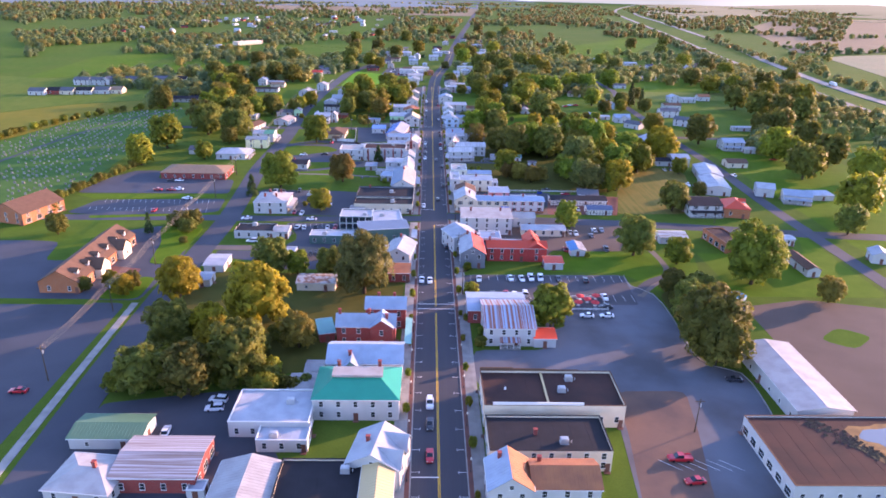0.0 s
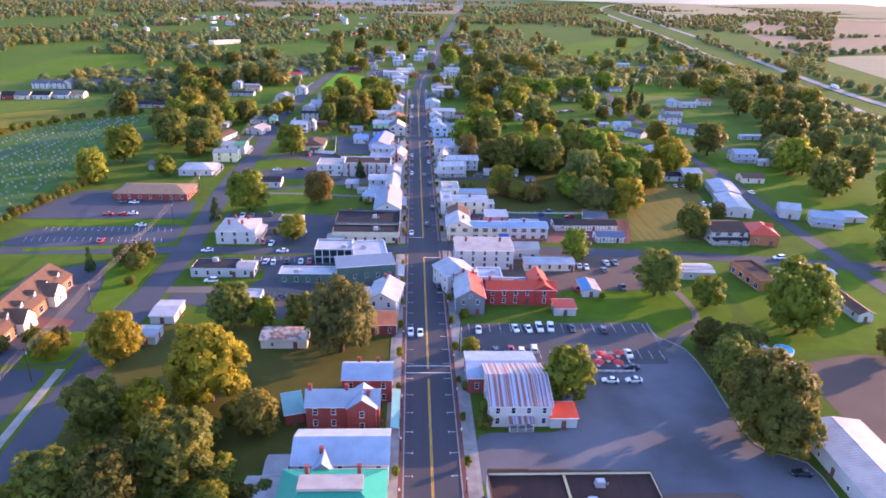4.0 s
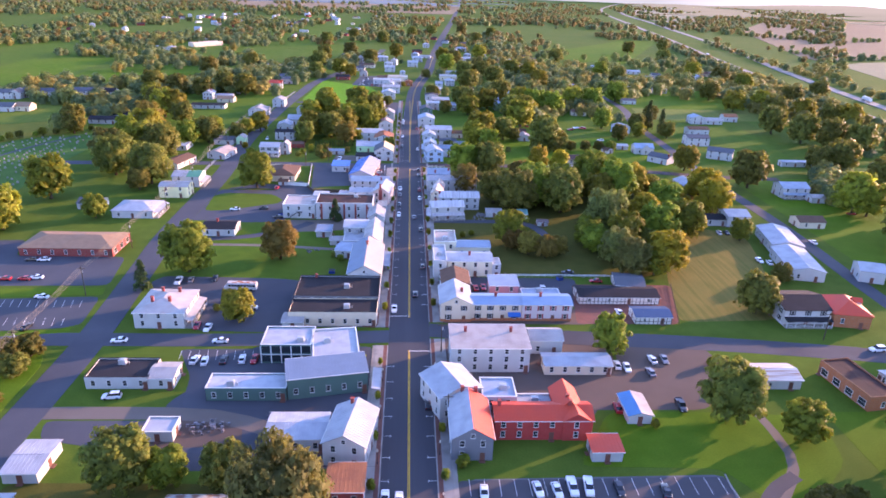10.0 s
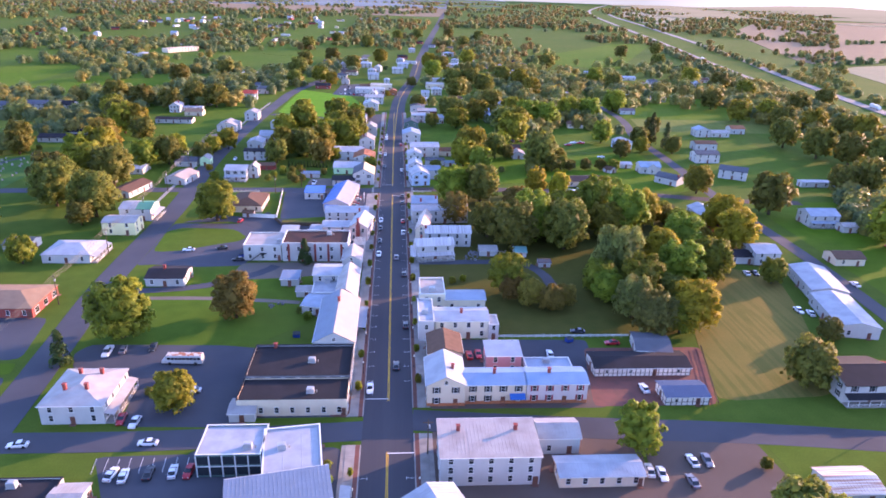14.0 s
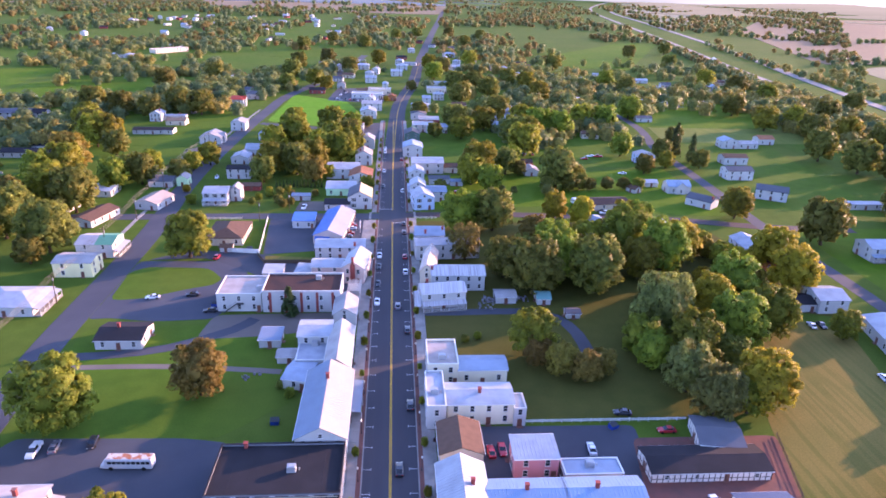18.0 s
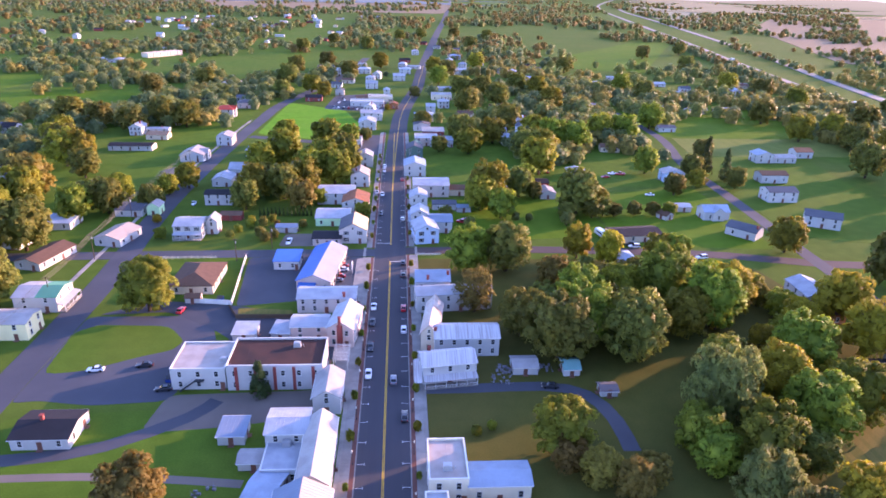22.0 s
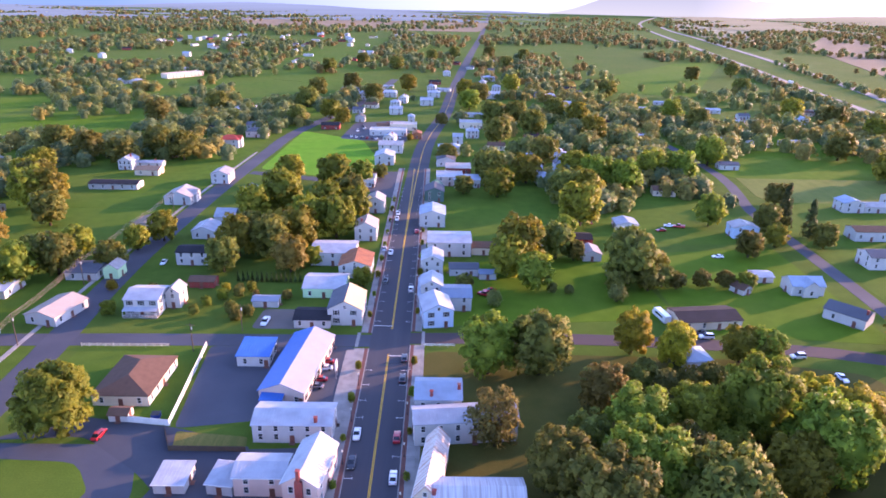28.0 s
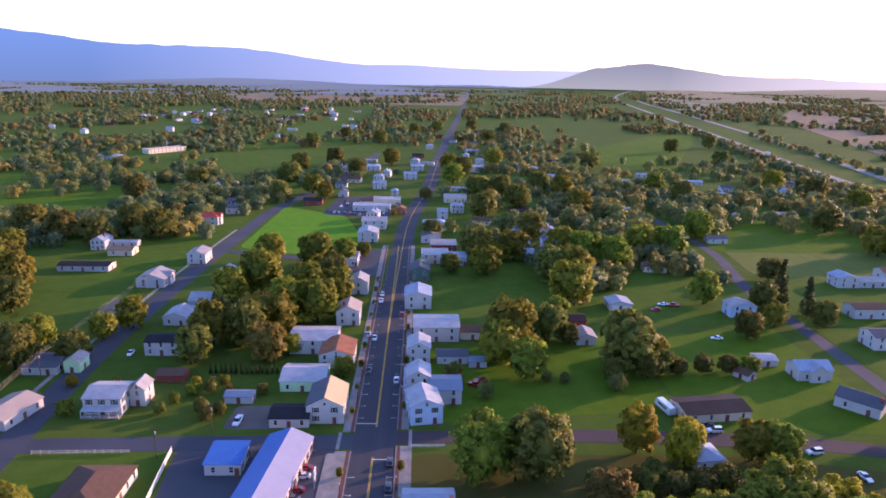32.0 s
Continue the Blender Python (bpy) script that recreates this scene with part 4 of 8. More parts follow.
patch("yard", ASPHALT_OLD, [(-86, 243), (-36, 243), (-38, 231), (-60, 231), (-84, 236)], 0.026, "old tarmac lot behind the shops", step=3)
patch("lawn", LUSH, [(-176, 313.5), (-102, 316), (-101, 310.5), (-163, 306.5)], 0.04, "narrow grass strip between the lots", step=1)
patch("lawn", LUSH, [(-154, 282.2), (-104, 287), (-101, 289), (-100, 285.4), (-152, 278.5)], 0.05, "grass verge beside the marked lot", step=1)
patch("lawn", LITTER_SHADE, [(10.5, 360), (10.5, 330.5), (64, 330), (86, 328), (97, 336), (112, 368), (130, 388), (150, 382), (150, 414), (140, 466), (100, 474), (10.5, 476)], 0.02, "shaded leaf-strewn grass under the wood", step=4)
patch("yard", DRY, [(-49, 435.5), (-31, 433.5), (-30.5, 428.6), (-47.5, 428.6)], 0.042, "small dry grass yard inside a board fence", step=1)
patch("field", SUNLIT_PITCH, [(-89, 812), (-40, 780), (-22, 715), (-27, 668), (-93, 692)], 0.06, "green playing field, brightened for the sun on it", step=6)
patch("parking_lot", ASPHALT, [(-58, 786), (-28, 779), (-10, 770), (-7, 812), (-14, 866), (-54, 850)], 0.07, "asphalt car park by the playing field", step=4)
patch("road", ASPHALT, [(-6, 636), (-6, 692), (-32, 690), (-30, 668), (-20, 640)], 0.05, "wide asphalt junction of a side street", step=3)
ribbon("road_marking", PAINT_Y, [(0, 560), (1, 629), (3, 721), (5, 765), (9, 809), (21, 911), (33, 1086)], 0.34, 0.09, "yellow centre line on the far street", 0.0)
patch("lawn", LAWN, [(-190, 600), (-108, 600), (-108, 490), (-200, 495)], 0.03, "wide green lawn", step=8)
patch("field", LAWN, [(-900, 560), (-108, 560), (-108, 820), (-60, 1000), (-110, 1340), (-900, 1400)], 0.015, "wide green golf course", step=40)
patch("field", LAWN, [(16, 565), (160, 575), (165, 760), (150, 1010), (60, 1010), (22, 800)], 0.012, "green back gardens beyond the town centre", step=12)
patch("field", LUSH, [(190, 690), (186, 790), (240, 830), (330, 820), (300, 690)], 0.055, "sunny green meadow by the lane", step=10)
patch("field", LAWN, [(-200, 690), (-109, 700), (-110, 610), (-210, 612)], 0.05, "green meadow behind the houses", step=8)
patch("field", LUSH, [(10.5, 545), (90, 560), (96, 500), (10.5, 492)], 0.03, "deep green back lawns", step=4)
patch("lawn", LUSH, [(95, 560), (160, 570), (160, 484), (97, 490)], 0.03, "sunny green lawn", step=4)
patch("lawn", LAWN, [(12, 640), (95, 640), (95, 575), (12, 570)], 0.03, "back gardens", step=4)
patch("field", MEADOW, [(188, 640), (196, 700), (206, 742), (262, 752), (330, 720), (300, 640)], 0.05, "mown green meadow", step=12)
patch("lawn", LAWN, [(178, 640), (260, 640), (240, 480), (176, 500)], 0.04, "lawn by the lane", step=6)
patch("field", LUSH, [(205, 1080), (218, 1187), (413, 1450), (490, 1460), (290, 1030)], 0.1, "wide green field", step=20)
patch("field", LUSH, [(-330, 770), (-340, 860), (-220, 900), (-200, 780)], 0.08, "golf fairway", step=20)
patch("field", LUSH, [(-420, 700), (-440, 930), (-350, 960), (-345, 740)], 0.08, "golf fairway", step=20)
patch("field", LAWN, [(-280, 1330), (-60, 2189), (30, 2215), (-20, 1485), (-110, 1100), (-180, 1120)], 0.1, "long golf fairway", step=40)
patch("field", GOLDCROP, [(-276, 425), (-264, 490), (-243, 528), (-212, 556), (-246, 586), (-300, 556), (-345, 500), (-350, 440)], 0.05, "golden ripening crop strip", step=8)
patch("field", CROP, [(-352, 496), (-300, 558), (-246, 588), (-208, 604), (-214, 636), (-280, 650), (-330, 700), (-460, 720), (-470, 520)], 0.06, "striped green crop field", step=10)
patch("field", DRY, [(-420, 300), (-420, 470), (-352, 470), (-350, 440), (-280, 425), (-268, 345), (-262, 300)], 0.045, "dry field edge beyond the cemetery", step=10)
CEM = grassy("cemetery_grass", (0.050, 0.118, 0.026), (0.070, 0.148, 0.032), (0.10, 0.145, 0.04), 0.4)
patch("field", CEM, [(-184, 268), (-178, 313), (-183, 400), (-193, 455), (-190, 520), (-205, 552), (-241, 526), (-262, 490), (-275, 420), (-266, 345), (-215, 268)], 0.055, "green cemetery lawn", step=8, category="cemetery")
patch("field", TANF, [(-1400, 2350), (-1400, 3000), (-328, 3300), (230, 3200), (130, 2300), (-562, 2330)], 0.5, "distant stubble field", step=50)
patch("field", TANF, [(620, 1150), (900, 1250), (1500, 1500), (2600, 3000), (1300, 2600), (860, 1900)], 0.4, "distant tan field beyond the highway", step=60)
patch("field", HAZEF, [(700, 1900), (1150, 2600), (1500, 3900), (1100, 3500), (850, 2800)], 0.3, "distant dry pasture paled for haze", step=60)
patch("field", HAZEF, [(480, 500), (560, 780), (640, 1120), (1500, 1450), (1700, 700)], 0.3, "hazy dry field beyond the highway", step=60)

patch("pavement", CONCRETE, [(-14.5, 386.5), (-9.6, 386.5), (-9.6, 410), (-14.5, 410)], 0.17, "pale concrete forecourt beside the hall", step=1)
patch("pavement", CONCRETE, [(-12.8, 441), (-9.6, 441), (-9.6, 476), (-12.8, 476)], 0.17, "pale concrete apron before the shop", step=1)
patch("pavement", PAVER, [(-15, 289.6), (-9.6, 289.6), (-9.6, 299), (-12, 299)], 0.17, "red brick corner paving", step=2)

# main street: kerbs, footways, markings
for sx in (-1, 1):
    for y0, y1 in (((-100, 278.5), (289.5, 477), (487, 700)) if sx < 0 else ((-100, 282.5), (293, 479.5), (488.5, 700))):
        xs = sorted((sx * 6.1, sx * 10.2))
        k = Shape()
        k.box(sx * 6.25 - 0.15, sx * 6.25 + 0.15, y0, y1, -0.2, 0.19)
        tagged(new("kerb", k.mesh("kerb", CONCRETE)), "pale concrete kerb of the main street", "kerb", "", "structure")
        k = Shape()
        k.box(*sorted((sx * 6.4, sx * 7.4)), y0, y1, -0.2, 0.185)
        tagged(new("pavement", k.mesh("pavement", PAVER)), "red brick paver strip along the kerb", "pavement", "", "structure")
        k = Shape()
        k.box(*sorted((sx * 9.62, sx * 10.6)), y0, min(y1, 478), -0.2, 0.14)
        tagged(new("pavement", k.mesh("pavement", CONCRETE)), "worn concrete margin between footway and house fronts", "pavement", "", "structure")
        slabs = new("pavement")
        tagged(slabs, "concrete slab footway of the main street", "pavement", "", "structure")
        n = int((y1 - y0) / 4)
        k = Shape()
        for i in range(n):
            a, b = y0 + (y1 - y0) * i / n, y0 + (y1 - y0) * (i + 1) / n
            k.box(*sorted((sx * 7.4, sx * 9.6)), a + 0.02, b - 0.02, -0.2, 0.19 + 0.004 * (i % 3))
        slab = part("paving_slabs", k.mesh("paving_slabs", CONCRETE), slabs)
        slab["kind"] = "stuff"
for y0, y1 in ((-60, 191), (196, 276), (296, 474), (490, 700)):
    for dx in (-0.16, 0.16):
        k = Shape()
        k.box(dx - 0.09, dx + 0.09, y0, y1, 0.05, 0.078)
        tagged(new("road_marking", k.mesh("road_marking", PAINT_Y)), "yellow centre line", "road marking", "centre lines", "structure")
bay = Shape()
bay.box(-0.85, 0.85, -0.05, 0.05, 0.05, 0.078)
bay.box(-0.9, -0.8, -0.42, 0.42, 0.05, 0.079)
BAY = bay.mesh("bay_tick", PAINT_W)
for sx in (-1, 1):
    y = 100.0
    while y < 660:
        if not 272 < y < 298 and not 470 < y < 494:
            ob = new("bay_tick", BAY)
            ob.matrix_basis = pose(sx * 5.15, y, 0, 0, 0, 0 if sx > 0 else 180)
            tagged(ob, "white parking bay tick on the asphalt", "road marking", "parking bay ticks", "structure")
        y += 7.6
for y, x0, x1 in ((113.6, -6, 0), (194.0, -6, 6), (197.5, -6, 6), (275.5, 0, 6), (297, -6, 0), (473, 0, 6), (492, -6, 0)):
    k = Shape()
    k.box(x0, x1, y - 0.15, y + 0.15, 0.05, 0.079)
    tagged(new("stop_line", k.mesh("stop_line", PAINT_W)), "white line across the street", "road marking", "", "structure")


def stalls(x0, x1, y, n, long, rot=0, name="stall_line"):
    k = Shape()
    k.box(-0.05, 0.05, -long / 2, long / 2, 0.02, 0.046)
    me = k.mesh(name, PAINT_W)
    for i in range(n):
        ob = new(name, me)
        ob.matrix_basis = pose(x0 + (x1 - x0) * i / (n - 1), y, 0, 0, 0, rot)
        tagged(ob, "white stall line in a car park", "road marking", "stall lines", "structure")


stalls(13, 68, 219.5, 18, 5.2)
stalls(13, 68, 203.5, 18, 5.2)
stalls(-158, -105, 292, 20, 5, 15)
stalls(-156, -105, 304, 20, 5, 15)
stalls(-64, -44, 273, 9, 5, 8)
stalls(52, 66, 118, 6, 5.5, 50)

# ---- houses in their places ----
house("shop_building", "tan metal roofed shop with a white front", -12.7, 104.3, 6.2, 15.0, 0, 6, "gy", 1.2, W_WHITE, R_TAN)
house("shop_building", "low shop with a dark flat roof", -24.8, 105.5, 16.7, 15.0, 0, 5, "flat", 0.4, W_CREAM, R_DARK)
house("shop_building", "cream gabled hall with a pale metal roof", -39.6, 105.6, 12.4, 15.0, 0, 4.5, "gy", 1.8, W_WHITE, R_PALE)
house("house", "white house with a steep white metal roof", -13.2, 115.4, 10.9, 11.2, -11, 6, "gy", 3, W_WHITE, R_WHITE, chim=((.3,.5),), cross=(("E", -2.7, 4.9, 0.5, 4.5, 2.7, 6, W_WHITE), ("E", 2.7, 4.9, 0.5, 4.5, 2.7, 6, W_WHITE)))
house("shop_building", "low white annex with a flat white roof", -39.5, 133.7, 18.7, 13.3, 0, 4, "flat", 0.3, W_WHITE, R_WHITE)
house("shop_building", "small white annex with a patched white roof", -35.5, 125.1, 11.6, 6.7, 0, 3, "flat", 0.3, W_WHITE, R_WHITE)
house("house", "large white house with a bright teal hipped metal roof", -20.0, 141.0, 20.8, 14.5, 0, 6, "hip", 3.4, W_WHITE, R_TEAL, chim=((.25,.8),(.75,.75)), floors=2, deck=True)
house("house", "white house with a pale blue metal roof", -19.3, 155.9, 19.9, 11.3, 0, 6, "gx", 2.4, W_WHITE, R_BLUEW, chim=((.3,.2),), cross=(("S", -3.5, 4.2, 1.5, 5, 1.7, 5.6, W_WHITE),))
house("house", "red brick house with a pale blue metal roof and brick chimneys", -20.7, 172.7, 17.1, 5.6, 0, 6.5, "gx", 2.6, W_RBRICK, R_BLUEW, chim=((.05,.5),(.55,.5),(.85,.3)), floors=2, cross=(("S", 4.6, 6.6, 1.3, 5.5, 2.3, 6.6, W_RBRICK),))
house("house", "red brick town house with two square chimneys", -15.6, 184.3, 12.2, 8.1, 0, 7, "gx", 2, W_RBRICK, R_BLUEW, chim=((.3,.85),(.7,.85)), floors=2)
house("shed", "low lean-to with a faded teal metal roof", -33.3, 175.5, 4.5, 7.6, 16, 3, "shed", 0.8, W_RBRICK, R_TEALF)
house("shed", "grey metal garden shed", -35.1, 147.3, 6.5, 6.7, 0, 2.4, "gx", 0.7, W_GREY, R_PALE)
house("shed", "small pale metal shed", -33.1, 154.6, 4.5, 5.5, 0, 2.4, "gx", 0.6, W_GREY, R_PALE)
house("shed", "long white shed with a green metal roof", -75.2, 126.9, 16.1, 8.9, 0, 3, "gx", 0.9, W_WHITE, R_GREEN)
house("shop_building", "barn with a streaked weathered grey roof", -59.2, 115.2, 17.4, 13.3, 0, 4, "gx", 1.2, W_RBRICK, R_BARN)
house("house", "bungalow with a pale hipped roof", -72.8, 110.8, 13.7, 11.2, -6, 3.2, "hip", 1.8, W_GREY, R_PALE, chim=((.6,.5),))
house("shed", "tiny white utility shed", -50.0, 108.3, 3.6, 3.2, 0, 2.2, "flat", 0.2, W_WHITE, R_WHITE)
house("shop_building", "orange brick church hall with a grey gabled roof", -179.5, 281.3, 17.6, 22.5, -17, 5, "gy", 4, W_OBRICK, R_BROWN)
house("shop_building", "low brick bank with a broad tan hipped roof", -127.4, 351.3, 33.8, 16.9, 0, 3.4, "hip", 2.2, W_RBRICK, R_TANSH, floors=1)
house("house", "square white two-storey house with a hipped roof", -74.8, 296.2, 14.7, 15.9, 0, 5.2, "hip", 2.2, W_WHITE, R_PALE, chim=((.3,.3),(.65,.3),(.35,.75),(.7,.75)), floors=2, porch="E")
house("shop_building", "long low white office with a dark flat roof", -74.5, 261.0, 15.9, 9.3, 0, 3.2, "flat", 0.3, W_WHITE, R_DARK, floors=1)
house("shop_building", "white annex with a pale gabled roof", -63.5, 260.1, 6.2, 7.4, 0, 3.2, "gx", 0.8, W_WHITE, R_PALE, floors=1)
house("shed", "white garage with a low white metal roof", -80.5, 227.0, 7.2, 10.5, 0, 2.7, "gx", 0.5, W_WHITE, R_WHITE)
house("shed", "white shed beside the back road", -80.9, 212.4, 5.7, 6.4, 0, 2.7, "gx", 0.5, W_WHITE, R_WHITE)
house("shed", "cream shed with a rust-stained metal roof", -41.2, 210.7, 13.1, 7.5, 0, 3, "gx", 0.8, W_CREAM, R_BLOTCH)
house("shed", "open shelter with a white flat roof", -57.2, 238.0, 7.0, 5.8, 0, 2.5, "flat", 0.2, W_GREY, R_WHITE)
house("house", "white gabled house facing the street", -13.1, 233.1, 9.4, 13.9, -9, 6, "gy", 2.4, W_WHITE, R_WHITE, chim=((.4,.9),), floors=2)
house("shop_building", "white rear wing with a low metal roof", -25.5, 236.2, 13.4, 9.6, 0, 3.6, "gx", 0.8, W_WHITE, R_WHITE)
house("shop_building", "small red shopfront with a rusty roof", -13.0, 218.6, 7.6, 7.9, 0, 3.6, "shed", 0.5, W_RBRICK, R_RUST)
house("shop_building", "dark green clad shop with a grey metal roof", -21.4, 257.6, 20.2, 8.6, 11, 6, "shed", 0.6, W_GREEN, R_BLUEG, floors=1)
house("shop_building", "low dark green wing with a white roof", -40.8, 254.5, 19.9, 6.8, 0, 3.5, "flat", 0.2, W_GREEN, R_WHITE, floors=1)
house("shop_building", "white roofed shop with a glazed green gallery", -33.8, 274.1, 13.7, 10.4, 0, 5.5, "flat", 0.3, W_GREEN, R_WHITE, gallery=True)
house("shop_building", "white flat-roofed shop at the corner", -20.4, 270.1, 12.3, 16.6, 8, 5.5, "flat", 0.3, W_WHITE, R_WHITE)
house("shop_building", "cream corner shop with a dark flat roof", -23.5, 295.2, 26.7, 9.7, 0, 4.5, "flat", 0.3, W_CREAM, R_DARK, floors=1)
house("shop_building", "shop with a tall black flat roof", -23.3, 307.8, 26.8, 15.7, 0, 5, "flat", 0.5, W_DGREY, R_DARK, chim=((.2,.95),))
# Tan roof; the shaded west slope gets blue-grey put into its colour.
house("house", "white row house with a tan gabled roof, west slope tinted for shade", -15.5, 330.2, 11.3, 27.8, 0, 6, "gy", 3, W_WHITE, R_BLUEG, chim=((.5,.7),), roof2=R_TANM)
house("house", "white row house with a pale metal gabled roof", -14.2, 356.7, 6.6, 22.0, 0, 6, "gy", 2.4, W_WHITE, R_PALE)
house("house", "grey two-storey rear wing with a white roof", -21.9, 366.8, 9.3, 9.4, 0, 6, "gx", 0.8, W_GREY, R_WHITE, floors=2)
house("shop_building", "low white annex behind the row", -21.5, 359.1, 9.2, 12.5, 0, 3.5, "flat", 0.2, W_WHITE, R_WHITE)
house("shop_building", "small white back building with a metal roof", -24.3, 348.8, 6.3, 9.2, -14, 3, "gx", 0.8, W_WHITE, R_BLUEW, floors=1)
house("house", "narrow white house with a metal gable", -14.4, 383.0, 6.8, 11.7, 0, 5, "gy", 2, W_WHITE, R_PALE)
house("shop_building", "hall with a brown flat roof, white rim and brick piers", -28.8, 395.4, 24.8, 14.2, 0, 7, "flat", 0.5, W_GREYW, R_BROWNF, piers=5, floors=2)
house("shop_building", "white block with a ribbed roof and outside stair", -48.7, 395.9, 14.0, 13.8, 0, 6, "flat", 0.3, W_WHITE, R_PINKW, floors=2, stair=True)
house("shed", "open blue metal shelter", -35.3, 369.4, 6.1, 6.8, 0, 2.6, "shed", 0.4, W_GREY, R_BLUEG)
house("shed", "small white shed with a flat lid roof", -42.5, 417.2, 6.6, 7.0, 0, 2.5, "shed", 0.3, W_WHITE, R_WHITE)
house("house", "pink brick house with a white gable and tall chimney", -12.7, 416.9, 7.6, 14.5, -8, 6.2, "gy", 2.4, W_PINK, R_WHITE, chim=((.5,-.03),), floors=2)
house("house", "pale pink rear wing with a white metal roof", -23.1, 417.1, 10.9, 7.7, 0, 5, "gx", 1, W_PINK, R_WHITE, floors=2)
house("shed", "white lean-to porch roof behind the house", -31.3, 416.8, 5.7, 6.8, -7, 2.8, "shed", 0.5, W_GREY, R_WHITE)
house("house", "grey clapboard house with a white metal roof", -19.9, 436.2, 18.7, 9.4, 0, 5, "gx", 1.4, W_GREY, R_WHITE, chim=((.8,.1),), floors=2)
# Blue roof all over; the east slope has glare painted in.
house("shop_building", "shop with a bright blue metal gabled roof", -24.3, 463.2, 12.0, 31.5, -6, 3.8, "gy", 2.4, W_PINK, R_BLUE, floors=1, roof2=R_BLUE_GLARE)
house("shop_building", "white rear wing with a bright blue metal roof", -38.1, 470.9, 9.2, 10.0, 0, 3.4, "shed", 0.6, W_WHITE, R_BLUE, floors=1)
house("shop_building", "low lean-to with a bright blue roof", -28.1, 447.7, 5.4, 5.8, 0, 3, "shed", 0.5, W_WHITE, R_BLUE)
house("house", "cream bungalow with a brown shingle hipped roof", -66.8, 455.7, 14.5, 20.0, 0, 3.2, "hip", 2.4, W_CREAM, R_BROWN, floors=1)
house("shed", "little white shed with a brown roof", -64.5, 440.7, 4.6, 3.7, 0, 2, "gx", 0.8, W_WHITE, R_BROWN)
# Shade and low sun are put into the slope colours, grey and tan.
house("house", "white corner house with a gabled roof, slopes tinted for shade and sun", -15.3, 499.2, 11.0, 14.4, 0, 5.8, "gy", 2.8, W_WHITE, R_GREY, shutters=True, floors=2, roof2=R_TAN)
house("house", "white single-storey wing with a dark roof", -25.6, 494.2, 11.5, 9.0, 0, 3, "gx", 1.2, W_WHITE, R_DARK, floors=1)
house("house", "pale green cottage with a white metal roof", -25.5, 519.3, 14.5, 13.6, 0, 3.6, "gx", 1.6, W_LGREEN, R_WHITE, floors=1)
house("house", "white house with a rusty orange gabled roof", -16.7, 537.3, 12.0, 15.7, 0, 5, "gy", 2, W_WHITE, R_RUST, floors=2)
house("house", "large white house with a pale metal roof", -26.7, 549.2, 17.2, 19.7, 19, 5.4, "gx", 1.2, W_WHITE, R_WHITE, floors=2)
house("house", "tall narrow house with a tan metal gable", -16.8, 576.8, 9.4, 22.5, 21, 6, "gy", 2.4, W_WHITE, R_TANM, chim=((.3,.3),), floors=2)
house("house", "white gabled house with grey porch roof", -16.0, 615.4, 8.5, 19.1, 16, 6, "gy", 2.2, W_WHITE, R_PALE, floors=2)
house("shop_building", "white flat-roofed shop with a red brick rear", -28.3, 662.8, 15.3, 28.2, 0, 4, "flat", 0.3, W_WHITE, R_WHITE)
house("house", "white house beside the green field", -19.2, 714.7, 12.0, 32.8, 0, 5.5, "gy", 2, W_WHITE, R_WHITE, floors=2)
house("house", "white house with a pale gable by the green field", -17.6, 748.2, 16.0, 27.8, 0, 5.5, "gx", 1.6, W_WHITE, R_PALE, floors=2)
house("house", "white house with a blue-white and rust gabled roof", 14.1, 107.2, 8.9, 9.5, 0, 6.5, "gy", 3, W_WHITE, R_BLUEW, chim=((.3,.8),), roof2=R_RUST)
house("house", "side wing with a rusty metal roof", 25.6, 108.0, 13.8, 9.0, 0, 6, "gx", 2, W_WHITE, R_RUST, chim=((.15,.8),))
house("shop_building", "long shop with a black flat roof", 24.5, 122.2, 27.0, 12.8, 0, 5, "flat", 0.5, W_CREAM, R_DARK, chim=((.4,.5),))
house("shop_building", "wide shop with a rusty brown flat roof and white parapet", 28.0, 139.3, 34.1, 15.5, 0, 5.6, "flat", 0.6, W_CREAM, R_BROWNF, units=((.58, .45), (.66, .78)), steps=True, floors=1)
house("house", "white two-storey house with a striped rusty metal roof", 21.6, 179.6, 14.9, 18.7, 0, 6, "gx", 2.6, W_WHITE, R_RUSTB, floors=2, porch="Ss")
house("shed", "white lean-to with a red metal roof", 32.0, 172.3, 6.4, 5.4, 0, 3, "shed", 0.6, W_WHITE, R_RED)
house("shop_building", "brick-fronted shop with a white metal roof", 19.2, 190.9, 18.4, 12.9, 0, 4.6, "gx", 1, W_RBRICK, R_BLUEW)
house("house", "grey clapboard house with a blue-white and orange gabled roof", 14.1, 235.8, 9.2, 15.3, 0, 6, "gy", 2.8, W_DGREY, R_WHITE, roof2=R_RED, chim=((.35,1.0),(.7,1.0)), floors=2)
house("house", "long red painted brick wing with a red metal roof", 31.5, 238.9, 23.0, 7.2, 0, 5.6, "gx", 1.6, W_RED, R_RED, floors=2, cross=(("S", 7.6, 6.2, 0.3, 3.7, 1.75, 5.7, W_RED), ("N", 6.5, 6, 5.5, 3.6, 2.4, 6, W_RED)), chim=((.05, .5), (.78, .5)))
house("shed", "low red-roofed lean-to shed", 44.7, 230.2, 6.9, 5.5, 0, 2.8, "shed", 0.5, W_GREY, R_RED)
house("house", "white house with a white metal gable", 10.4, 250.3, 11.3, 11.7, 23, 6.5, "gy", 2, W_WHITE, R_WHITE)
house("shop_building", "white rear block with a flat metal roof", 22.0, 247.9, 8.4, 8.5, 0, 6, "flat", 0.3, W_WHITE, R_BLUEW)
